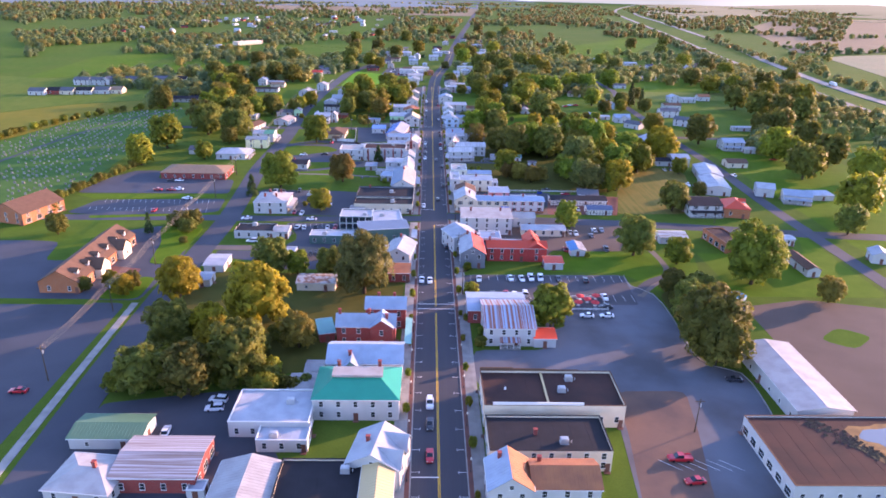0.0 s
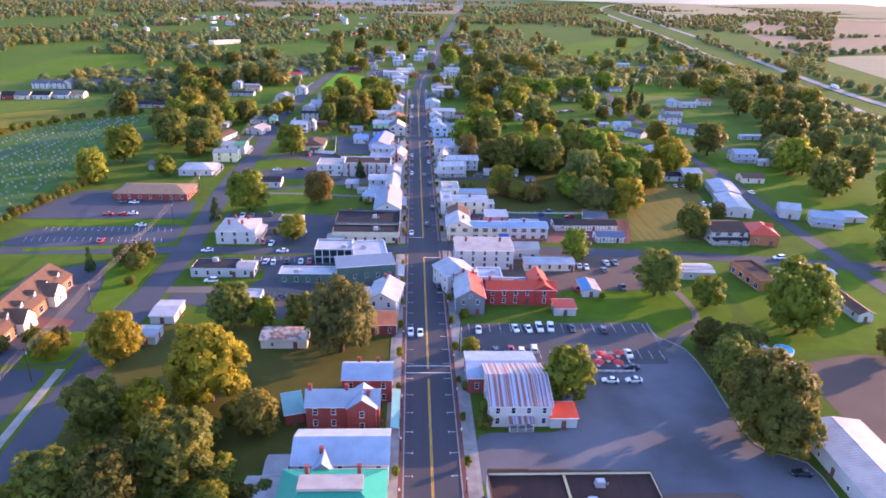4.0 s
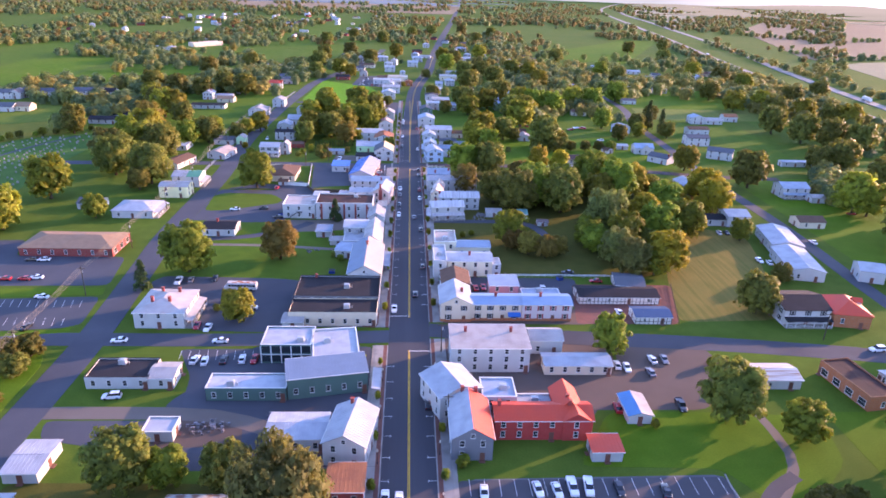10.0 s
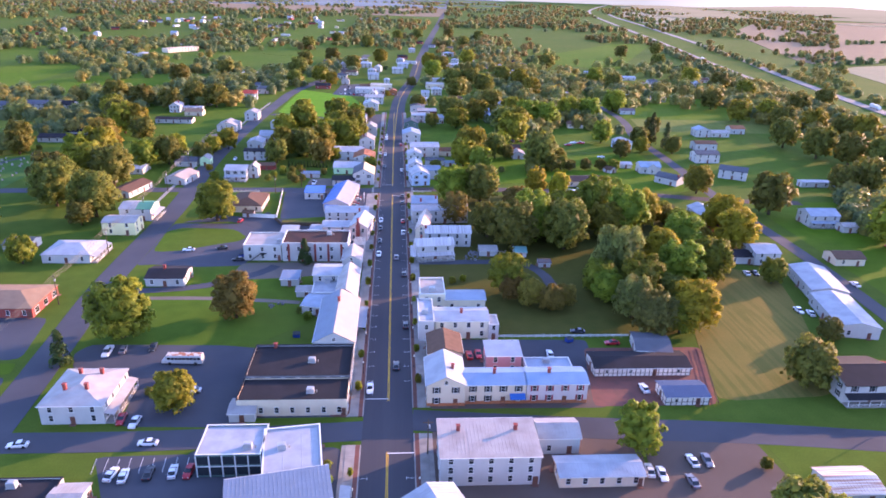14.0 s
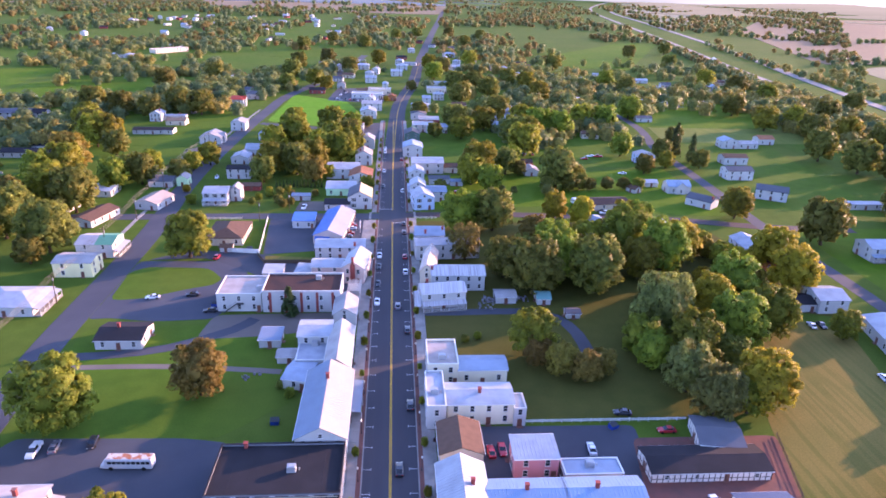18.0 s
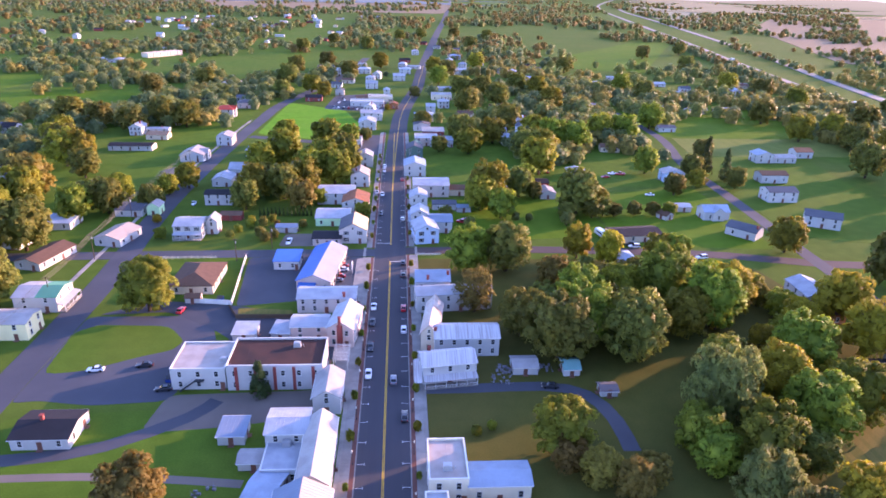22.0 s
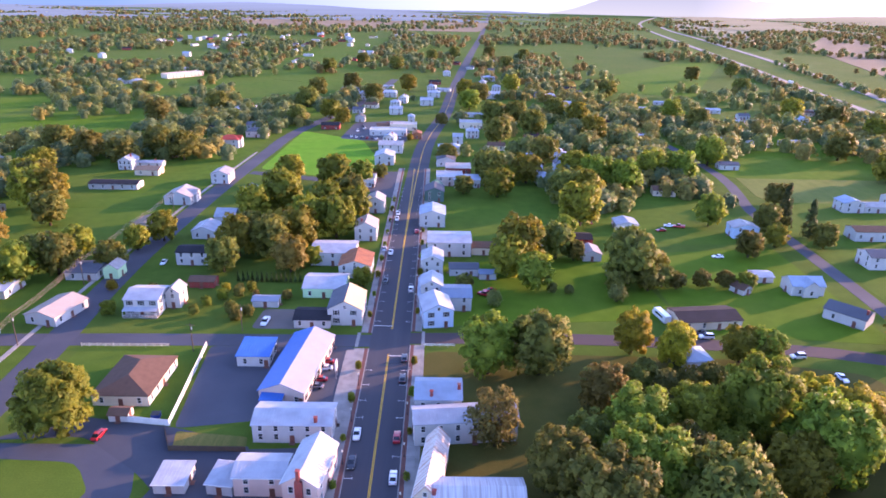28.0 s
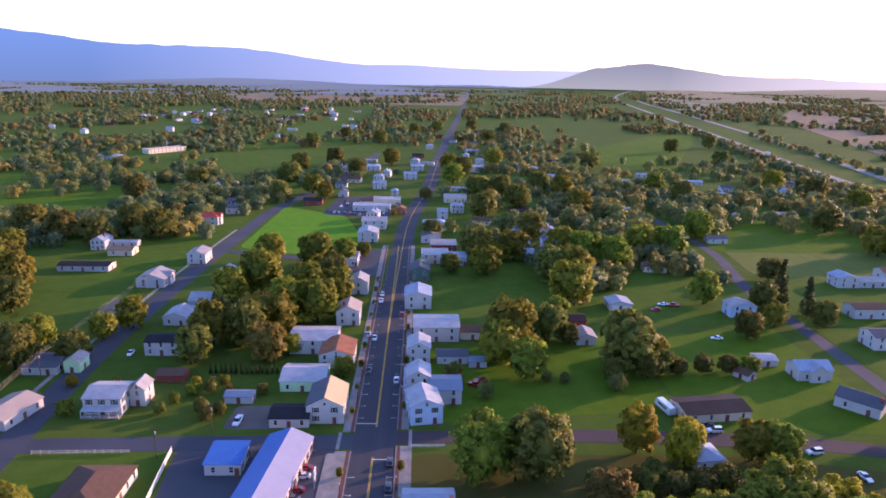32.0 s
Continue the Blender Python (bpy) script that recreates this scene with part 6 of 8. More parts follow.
house("house", "pale house with a grey roof beside the far street", 19.3, 711.6, 11.7, 10.0, 0, 4.4, "gy", 1.8, W_GREYW, R_GREY)
house("house", "white two-storey house with a pale roof beside the far street", 69.2, 688.7, 13.9, 9.0, 0, 5.2, "gx", 1.8, W_WHITE, R_WHITE)
house("house", "white house with a blue-white metal roof beside the far street", 74.6, 670.7, 7.9, 10.0, 0, 5, "hip", 1.8, W_WHITE, R_BLUEW)
house("house", "pale house with a grey roof beside the far street", 124.0, 957.5, 11.2, 9.0, 0, 4.4, "gy", 1.8, W_GREYW, R_GREY)
house("house", "white two-storey house with a pale roof beside the far street", 135.1, 946.4, 12.1, 9.0, 0, 5.2, "gx", 1.8, W_WHITE, R_WHITE)
house("house", "white house with a blue-white metal roof beside the far street", -8.2, 860.2, 5.6, 8.0, 0, 5, "hip", 1.8, W_WHITE, R_BLUEW)
house("house", "pale house with a grey roof beside the far street", 120.1, 1014.4, 9.1, 9.0, 0, 4.4, "gy", 1.8, W_GREYW, R_GREY)
house("shop_building", "wide cream shop with a flat roof", 40.7, 841.7, 18.0, 16.0, 12, 4.5, "flat", 0.3, W_CREAM, R_PALE)
house("shop_building", "brick shop with a faded pink roof", 26.4, 692.9, 14.8, 12.0, 0, 4, "shed", 0.5, W_RBRICK, R_PINKW)
house("shop_building", "shop with a pale blue metal roof", 30.5, 663.9, 14.7, 10.0, 0, 4.5, "shed", 0.6, W_WHITE, R_BLUEW)
house("house", "house with a dark green gabled roof", 13.5, 645.1, 6.6, 11.0, 0, 5, "gy", 2, W_GREY, R_GREEN)
house("house", "narrow tall blue-grey house with a steep gable", 86.7, 690.7, 6.0, 7.0, 0, 8, "gy", 2.6, W_PBLUE, R_GREY)
house("house", "small white cottage with a dark roof", -77.8, 371.1, 12.9, 10.8, 0, 3, "gx", 1.3, W_WHITE, R_DARK, floors=1, chim=((.4,.5),))
house("shed", "low brown shed behind the porch house", -70.5, 522, 9, 5.5, 4, 2.5, "gx", 1.0, W_RBRICK, R_BROWN)
house("shed", "grey shed with a dark roof at the end of the lawn", 62.5, 571, 7, 9, -8, 2.8, "gy", 1.1, W_GREY, R_DARK)
house("shed", "small open-fronted shed with a tan roof", 56.5, 562, 4.4, 4.4, -6, 2.4, "gy", 0.9, W_CREAM, R_TANSH)
house("shed", "low rear annex with a brown roof behind the terrace", 33.5, 560, 10, 7.5, 0, 3.2, "gx", 1.4, W_CREAM, R_BROWN)
house("shed", "low rear annex with a grey roof behind the terrace", 24.5, 537, 11, 6.5, 0, 3.0, "gx", 0.9, W_GREYW, R_GREY)
house("shed", "grey garden shed with a dark roof", 33.5, 533, 6.5, 4.5, 0, 2.4, "gx", 0.8, W_GREY, R_BLUEG)
house("shed", "white lean-to with a dark roof behind the sheds", 83, 537, 5, 9, -10, 2.6, "gy", 1.0, W_WHITE, R_DARK)
house("shed", "small brown-roofed shed on the lawn", 126.5, 523.5, 5, 6, 30, 2.2, "gy", 1.4, W_GREY, R_BROWN)
house("shed", "grey weathered garden shed among clutter", 38.4, 396.7, 6.9, 6.0, 0, 2.4, "gx", 0.8, W_GREY, R_PALE)
house("shed", "little shed with a teal barn roof", 51.2, 395.7, 4.5, 6.0, 0, 2.2, "gx", 1.2, W_WHITE, R_TEALF)
house("shed", "small low shed at the edge of the wood", 58.8, 384.7, 4.5, 4.0, 0, 1.8, "gx", 0.6, W_WHITE, R_GREY)
house("shed", "small white shed beside the gravel drive", -28.4, 359.4, 6.8, 4.5, 0, 2.2, "gx", 0.7, W_WHITE, R_PALE)
house("shed", "white kiosk with a flat roof behind the house", -35.3, 291.0, 6.2, 6.0, 0, 2.6, "gx", 0.6, W_WHITE, R_PALE)
house("shop_building", "long orange brick office with a brown gabled roof and white dormers", -126.3, 226, 13.5, 46, 0, 4.0, "gy", 4, W_OBRICK, R_BROWN, dormers=6, floors=1, cross=(("E", -8, 7, 2.2, 6, 2.8, 4, W_CREAMY), ("E", 10, 7, 2.2, 6, 2.8, 4, W_CREAMY)))


# ---- trees ----
def crown_mesh(seed, kind, leaf, share=1.0):
    rng = np.random.RandomState(seed)
    lobes = []
    if kind == "k":
        for i in range(16):
            z = 0.2 + 2.4 * i / 15
            r = 0.95 * (1 - i / 16.5)
            for k in range(max(3, int(9 * r))):
                a = rng.rand() * 6.28
                lobes.append((math.cos(a) * r * 0.7, math.sin(a) * r * 0.7, z, 0.26, 0.26))
    else:
        n = 95
        for i in range(n):
            a, u = i * 2.4 + rng.rand(), rng.rand() ** 0.42
            z = 0.27 + (i + rng.rand()) / n * 1.31
            rr = u * 0.82 * math.sqrt(max(0.05, 1 - ((z - 0.85) / 0.95) ** 2))
            s = 0.10 + 0.15 * rng.rand()
            lobes.append((math.cos(a) * rr, math.sin(a) * rr, z, s, s * (0.85 if kind != "w" else 1.1)))
        lobes.append((0, 0, 0.95, 0.62, 0.6))
    lobes = np.array(lobes)
    n = int({"b": 3000, "k": 5000}.get(kind, 7600) * share)
    pick = rng.randint(0, len(lobes), n)
    d = rng.normal(size=(n, 3))
    d /= np.linalg.norm(d, axis=1)[:, None]
    d[:, 2] = np.where(d[:, 2] < -0.45, -d[:, 2], d[:, 2])
    rad = 0.70 + 0.42 * rng.rand(n)
    L = lobes[pick]
    c = L[:, :3] + d * np.stack([L[:, 3], L[:, 3], L[:, 4]], 1) * rad[:, None]
    size = (0.026 + 0.040 * rng.rand(n) ** 1.5) / share ** 0.42
    nrm = d + rng.normal(size=(n, 3)) * 0.55
    nrm /= np.linalg.norm(nrm, axis=1)[:, None]
    side = np.cross(nrm, rng.normal(size=(n, 3)))
    side /= np.linalg.norm(side, axis=1)[:, None]
    other = np.cross(nrm, side)
    if kind == "w":
        other, side = other * 0.7 + np.array([0, 0, -0.7]), side * 0.8
    a, b = side * size[:, None], other * size[:, None]
    tufts = np.stack([c - a * 1.25 - b * 0.7, c + a * 1.2 - b * 0.5, c + a * 0.1 + b * 1.35], 1)
    verts = tufts.reshape(-1, 3).tolist()
    faces = [(3 * i, 3 * i + 1, 3 * i + 2) for i in range(n)]
    mid = np.array([0, 0, 0.7])
    soft = d * 0.55 + (c - mid) * 0.7 + rng.normal(size=(n, 3)) * 0.28 + np.array([0, 0, 0.2])
    soft /= np.linalg.norm(soft, axis=1)[:, None]
    soft = np.repeat(soft, 3, 0).tolist()
    if kind not in "kb":
        # a lumpy inner mass behind the leaf tufts
        o, rings, segs = len(verts), 6, 11
        for i in range(rings + 1):
            th = math.pi * i / rings
            for k in range(segs):
                ph = 2 * math.pi * k / segs
                q = Vector((math.sin(th) * math.cos(ph), math.sin(th) * math.sin(ph), math.cos(th)))
                r = 0.60 + 0.22 * noise.noise(q * 2.3 + Vector((seed * 1.7, 0, 0)))
                verts.append((q.x * r, q.y * r, 0.93 + q.z * r))
                soft.append((q * 0.9 + Vector((0, 0, 0.1))).normalized()[:])
        for i in range(rings):
            for k in range(segs):
                k2 = (k + 1) % segs
                faces.append((o + i * segs + k, o + (i + 1) * segs + k, o + (i + 1) * segs + k2, o + i * segs + k2))
    me = mesh_of("crown", verts, faces, (leaf,), None, True)
    me.normals_split_custom_set_from_vertices(soft)
    return me


def trunk_mesh(seed, kind):
    rng = random.Random(seed)
    s = Shape()
    top = 2.3 if kind == "k" else 1.25
    s.tube([(0, 0, -0.02), (0.015, 0.01, 0.3), (0.0, 0.02, 0.7), (0.02, 0, top)], [0.075, 0.055, 0.045, 0.012], 7)
    if kind != "k":
        for i in range(7):
            a, z = i * 0.95 + rng.random(), 0.42 + 0.09 * i
            r = 0.45 + 0.3 * rng.random()
            s.tube([(0, 0, z), (math.cos(a) * r * 0.5, math.sin(a) * r * 0.5, z + 0.22), (math.cos(a) * r, math.sin(a) * r, z + 0.55)], [0.03, 0.02, 0.006], 5)
    return s.mesh("trunk", BARK, True)


TREE_LABEL = {"g": "leafy green broadleaf tree", "d": "dark green broadleaf tree", "o": "olive yellow broadleaf tree turning in autumn", "y": "golden yellow broadleaf tree in autumn colour", "c": "russet brown tree turning in autumn",
              "w": "grey green willow-like tree", "k": "dark conical evergreen tree", "b": "half-bare tree with sparse yellow leaves"}
TREES = {k: [(crown_mesh(11 * i + ord(k), k, LEAF[k]), trunk_mesh(i + ord(k), k)) for i in range(3)] for k in LEAF}
for k in LEAF:
    TREES[k + "s"] = [(crown_mesh(7 + i, k, LEAF[k], 0.14), trunk_mesh(i, k)) for i in range(3)]
    TREES[k + "l"] = [(crown_mesh(3 * i + ord(k), k, LEAF[k], 1.9), trunk_mesh(i, k)) for i in range(2)]
    TREES[k + "m"] = [(crown_mesh(5 * i + ord(k), k, LEAF[k], 0.38), trunk_mesh(i, k)) for i in range(3)]
    TREE_LABEL[k + "l"] = TREE_LABEL[k + "s"] = TREE_LABEL[k + "m"] = TREE_LABEL[k]
n_tree = 0
TREE_AT = []


def tree(k, x, y, r, tall=1.0):
    global n_tree
    n_tree += 1
    k = k[0]
    if r < 2.7:
        k += "s"
    elif y > 500 or abs(x) > 165 or r < 4.4:
        k += "m"
    elif r > 7.6 and y < 460:
        k += "l"
    cm, tm = TREES[k][n_tree % len(TREES[k])]
    ob = new("tree" if r > 2 else "shrub")
    hi = r * tall * (1.5 if k[0] == "k" else 1.0)
    ob.matrix_basis = pose(x, y, 0, 0, 0, (n_tree * 77) % 360) @ Matrix.Diagonal((r, r, hi, 1))
    tagged(ob, TREE_LABEL[k] + (" on the grass" if r > 2 else ", small and low"), "tree" if r > 2 else "shrub")
    part("trunk", tm, ob)
    part("crown", cm, ob)
    TREE_AT.append((x, y, r))
    return ob


def plant(k, spots, rooted=False):
    """Trees of one kind; broad crowns stand over a foot a little south of their middle."""
    for x, y, r in spots:
        tall = 1.0
        if r >= 4.5:
            tall = 1.10 if y < 620 else 0.98
            if not rooted and y < 620:
                x, y = x * (1 - 0.6 * r / 150), y - 0.6 * r
        tree(k, x, y, min(r * 1.02, 11.0), tall)


plant("d", [(-78, 149, 6.7), (-66, 149, 7.4), (-55, 158, 8.6), (82, 166, 9.1), (-79, 173, 7.5), (84, 175, 11.9), (84, 194, 6.5), (91, 203, 5.9), (-119, 205, 2.8), (-104, 208, 3.3), (84, 210, 5.0), (-39, 224, 5.5), (-61, 225, 7.1), (82, 248, 8.6), (-158, 261, 4.7), (188, 275, 7.0), (-171, 285, 3.2), (118, 305, 7.4), (137, 326, 4.1), (220, 368, 11.4), (254, 397, 14.0), (74, 409, 11.8), (52, 410, 14.7), (42, 420, 8.2), (71, 422, 7.7), (-135, 431, 6.0), (51, 431, 6.1), (-138, 447, 14.8), (266, 451, 9.6)])
plant("d", [(192, 455, 12.0), (-161, 460, 12.4), (-164, 468, 17.2), (-172, 479, 14.6), (45, 470, 9.6), (250, 486, 8.7), (266, 488, 10.5), (-148, 493, 13.5), (24, 520, 3.8), (103, 525, 3.8), (113, 527, 3.8), (122, 527, 3.8), (-131, 534, 8.4), (90, 536, 10.9), (-112, 538, 6.1), (-69, 539, 7.2), (319, 541, 15.8), (-143, 542, 6.6), (-224, 552, 7.6), (302, 553, 12.1), (-54, 556, 9.1), (65, 559, 7.8), (-57, 560, 7.8), (148, 562, 6.0), (187, 574, 6.0), (-232, 569, 8.4), (291, 570, 12.5), (-67, 572, 7.0), (-165, 589, 8.2)])
plant("d", [(172, 596, 7.0), (285, 600, 13.2), (-29, 617, 9.4), (336, 625, 11.5), (-191, 631, 15.3), (81, 631, 13.2), (192, 635, 7.0), (28, 646, 5.9), (305, 658, 12.1), (44, 672, 11.1), (-19, 676, 4.8), (-176, 696, 9.9), (-202, 708, 10.2), (-145, 712, 12.0), (81, 713, 10.8), (20, 718, 7.1), (354, 720, 13.4), (-165, 724, 10.6), (-228, 724, 14.1), (286, 743, 13.8), (404, 760, 14.3), (57, 779, 12.3), (87, 818, 17.4), (-210, 836, 15.5), (-100, 842, 9.0), (226, 844, 12.6), (17, 846, 5.7), (60, 860, 16.5), (79, 861, 16.5), (351, 866, 13.0)])
plant("d", [(-178, 886, 14.6), (116, 888, 14.8), (-107, 927, 13.0), (-48, 962, 11.0), (55, 979, 17.0), (-109, 997, 14.4), (196, 1031, 18.4), (-80, 1046, 18.5), (356, 1065, 35.2), (346, 1195, 27.3), (-131, 1215, 11.3), (422, 1253, 47.9), (-44, 1270, 16.0), (112, 1301, 20.7), (-96, 1309, 20.8), (3, 1405, 18.2), (154, 1440, 23.6), (41, 1462, 19.2), (100, 1483, 24.4)])
plant("y", [(-65, 169, 5.8), (-67, 174, 6.4), (-57, 188, 10.9), (-105, 202, 4.4), (-88, 205, 7.7), (99, 338, 8.6), (106, 384, 8.9), (148, 407, 9.3), (106, 422, 5.8), (152, 428, 9.0), (117, 436, 8.8)])
plant("c", [(-41, 172, 5.8), (138, 205, 4.9), (-50, 347, 7.6), (59, 451, 6.8), (-43, 540, 7.3), (-179, 561, 11.7)])
plant("g", [(37, 187, 7.2), (120, 223, 10.6), (-51, 224, 4.7), (125, 232, 12.9), (96, 238, 5.7), (60, 279, 6.2), (-82, 336, 9.7), (89, 359, 8.7), (75, 364, 6.5), (42, 365, 7.6), (108, 370, 9.3), (144, 371, 5.1), (122, 376, 8.7), (-138, 389, 5.7), (121, 399, 9.6), (61, 417, 10.6), (-175, 419, 12.9), (107, 428, 12.8), (-79.5, 439.6, 9.4), (64, 435, 9.0), (92, 442, 7.2), (97, 443, 11.2), (113.5, 474, 6.2), (30, 469.5, 9.2), (-171, 498, 7.5), (-13, 523, 4.2), (-141, 524, 8.2), (129, 525, 4.0), (51, 527, 7.4)])
plant("g", [(-181, 532, 9.1), (71, 576, 6.3), (-44, 580, 9.7), (-31, 580, 9.7), (-39, 601, 10.3), (-26, 605, 8.6), (148, 604, 8.0), (-64, 618, 12.1), (46, 642, 9.1), (116, 653, 12.5), (-42, 654, 10.5), (-28, 663, 7.7), (103, 664, 12.5), (-210, 670, 9.2), (156, 680, 13.3), (189, 722, 12.9), (350, 807, 15.1), (-77, 868, 9.5), (219, 889, 13.3), (43, 926, 13.2)])
plant("o", [(12, 204, 2.9), (-111, 208, 3.4), (-54, 297, 5.4), (210, 302, 11.0), (250, 357, 11.2), (-171, 375, 8.1), (-177, 388, 7.6), (228, 408, 8.6), (225, 413, 10.9), (94, 419, 8.2), (79, 439, 7.8), (107, 476, 6.0), (166, 486, 7.8), (-164, 501, 15.4), (43, 539, 8.8), (-34, 543, 4.2), (-173, 543, 10.0), (-131, 549, 7.4), (50, 553, 15.4), (166, 575, 5.5), (-68, 556, 9.1), (-111, 559, 5.5), (-45, 567, 9.1), (-105, 571, 6.9), (-74, 603, 8.5)])
plant("o", [(87, 606, 16.5), (-180, 615, 10.5), (-190, 616, 13.7), (361, 618, 13.7), (90, 631, 16.7), (-196, 635, 13.4), (325, 647, 12.0), (-68, 663, 9.2), (57, 669, 6.3), (65, 671, 9.8), (93, 676, 14.5), (139, 680, 15.0), (283, 684, 15.2), (310, 688, 15.3), (130, 795, 12.6), (-64, 843, 7.9), (131, 863, 14.2), (336, 911, 13.7), (42, 1008, 11.8), (-19, 1048, 15.5), (95, 1060, 15.8)])
plant("w", [(-26, 214, 14.2), (84, 334, 7.6), (87, 378, 10.4)])
plant("k", [(-119, 261, 2.1), (183, 584, 4.2), (181, 600, 4.6)])
plant("b", [(29, 436, 7.5)])
# light yellow-green trees by the side street and fill round the sheds
plant("o", [(97, 534, 6.2), (110, 470, 5.6)], True)
for x, y, r in ((73, 476, 6.2), (83.5, 469, 6.0)):
    tree("y", x, y, r, 1.35)
plant("d", [(92, 523, 5.2), (80, 521, 4.6), (98, 526, 4.8), (70, 552, 4.6), (73, 462, 3.6)], True)
plant("w", [(78, 513, 3.6), (34, 508, 3.2), (56, 520, 2.2), (62, 519, 2.0)], True)
# brush and single trees along the edges of the wood
plant("c", [(41, 355, 4.6), (47, 350, 5.0), (53, 346.5, 5.0), (58.5, 350, 4.4), (68, 460, 3.2)], True)
plant("w", [(79, 341, 7.6), (57, 459.5, 2.9), (63, 458.5, 3.4), (77, 456, 3.6)], True)
plant("g", [(74, 353.5, 6.0), (91, 331, 5.6), (-93.5, 497, 2.9)], True)
plant("d", [(70, 457.5, 3.6), (84, 456.5, 4.0), (90, 458, 4.4), (-51, 494, 2.4), (-48, 498, 2.2), (-54, 499, 2.6), (-66, 498, 2.0)], True)
plant("d", [(86, 206, 3.4), (90, 199, 3.8), (81.5, 190, 3.2), (93, 187, 3.6), (82, 181, 3.4), (95, 193, 3.2), (98, 207, 3.0), (92, 212, 3.2), (81, 199, 2.8)], True)
plant("w", [(88, 184, 3.8), (86, 212, 3.0), (90, 206, 3.2)], True)
plant("y", [(-61, 517, 1.8), (-101, 516, 2.2)])
plant("c", [(-86, 515, 2.0), (-56, 517, 1.7), (-49, 512, 1.6), (-38, 511, 2.0)])


# far woods and scattered trees


def free(x, y, r):
    if abs(x - (0 if y < 700 else (y - 700) * 0.08)) < 12 + r or (abs(x + 98) < 7 + r and y < 800) or abs(x - 172) < 6 + r and y < 760:
        return False
    hx = 380 + max(0, y - 430) * 0.12 if y < 1100 else 460 + (y - 1100) * 0.17
    if abs(x - hx - 25) < 45:
        return False
    for x0, x1, y0, y1 in ((-95, -20, 665, 815), (-205, -108, 480, 700), (10, 95, 490, 640), (95, 162, 484, 570), (176, 300, 480, 800), (205, 490, 1040, 1450), (-345, -195, 770, 900),
                           (-265, -170, 255, 545), (-430, -250, 450, 640), (-440, -345, 700, 960), (-300, 30, 1330, 2200)):
        if x0 - r < x < x1 + r and y0 - r < y < y1 + r and not (x0 == -300 and (x < -230 + (y - 1330) * 0.1 or x > -100)):
            return False
    return True


def small_crown(rng, n):
    d = rng.normal(size=(n, 3))
    d /= np.linalg.norm(d, axis=1)[:, None]
    d[:, 2] = np.abs(d[:, 2]) * 0.9 + rng.rand(n) * 0.1
    return d


def woods(name, label, spots, leaf, n, seed):
    """Many far trees in one mesh: uneven crowns of leaf tufts over dark hearts."""
    rng = np.random.RandomState(seed)
    V, F, N, o = [], [], [], 0
    for x, y, r in spots:
        d = small_crown(rng, n)
        lump = 0.5 + 0.5 * np.sin(d[:, 0] * 5.1 + x) * np.cos(d[:, 1] * 4.3 + y) * np.cos(d[:, 2] * 3.7)
        wob = 0.68 + 0.22 * lump + 0.26 * rng.rand(n)
        h = 1.5 * r * (0.8 + 0.5 * rng.rand())
        c = np.stack([x + d[:, 0] * r * wob, y + d[:, 1] * r * wob, 0.25 * h + d[:, 2] * h * 0.75 * wob], 1)
        s = r * (0.11 + 0.10 * rng.rand(n)) * (64 / n) ** 0.25 * (1.0 if n > 60 else 1.25)
        nrm = d + rng.normal(size=(n, 3)) * 0.45
        nrm /= np.linalg.norm(nrm, axis=1)[:, None]
        a = np.cross(nrm, rng.normal(size=(n, 3)))
        a /= np.linalg.norm(a, axis=1)[:, None]
        b = np.cross(nrm, a)
        a, b = a * s[:, None], b * s[:, None]
        V += np.stack([c - a * 1.2 - b * 0.7, c + a * 1.2 - b * 0.6, c + b * 1.3], 1).reshape(-1, 3).tolist()
        F += [(o + 3 * i, o + 3 * i + 1, o + 3 * i + 2) for i in range(n)]
        soft = d + rng.normal(size=(n, 3)) * 0.3
        soft /= np.linalg.norm(soft, axis=1)[:, None]
        N += np.repeat(soft, 3, 0).tolist()
        o += 3 * n
        ring = [(x + math.cos(k * 1.26) * r * 0.62, y + math.sin(k * 1.26) * r * 0.62, z) for z in (0, 0.72 * h) for k in range(5)]
        V += ring + [(x, y, 0.9 * h)]
        N += [(math.cos(k * 1.26) * 0.9, math.sin(k * 1.26) * 0.9, 0.43) for _ in range(2) for k in range(5)] + [(0, 0, 1)]
        F += [(o + k, o + (k + 1) % 5, o + 5 + (k + 1) % 5, o + 5 + k) for k in range(5)] + [(o + 5 + k, o + 5 + (k + 1) % 5, o + 10) for k in range(5)]
        o += 11
    me = mesh_of(name, V, F, (leaf,), None, True)
    me.normals_split_custom_set_from_vertices(N)
    return tagged(new(name, me), label, "woods", "", "stuff")


rng2 = random.Random(12)
VILLAGE = []
for _ in range(64):
    y = 1320 + 700 * rng2.random()
    VILLAGE.append((-600 + 480 * rng2.random() + (y - 1300) * 0.12, y, rng2.choice((0, 90, 20, 70))))


def hides_village(x, y):
    """Keeps a clearing on the south side of the far houses and the motel."""
    return any(abs(x - a - 0.12 * (y - b)) < 11 and -70 < y - b < 10 for a, b, c in VILLAGE) or abs(x + 290) < 38 and 1050 < y < 1160


WEST_HOUSES = ((-157, 877, 3), (-129, 820, 0), (-159, 694, 5), (-20, 772, 3), (-28, 826, 2), (-70, 824, 4), (-57, 902, 0), (-26, 935, 1), (-44, 1065, 5), (-86, 1077, 0), (7, 1054, 1), (-316, 1206, 5), (75, 716, 3), (94, 726, 3), (108, 712, 4), (79, 1061, 1), (87, 1255, 0))
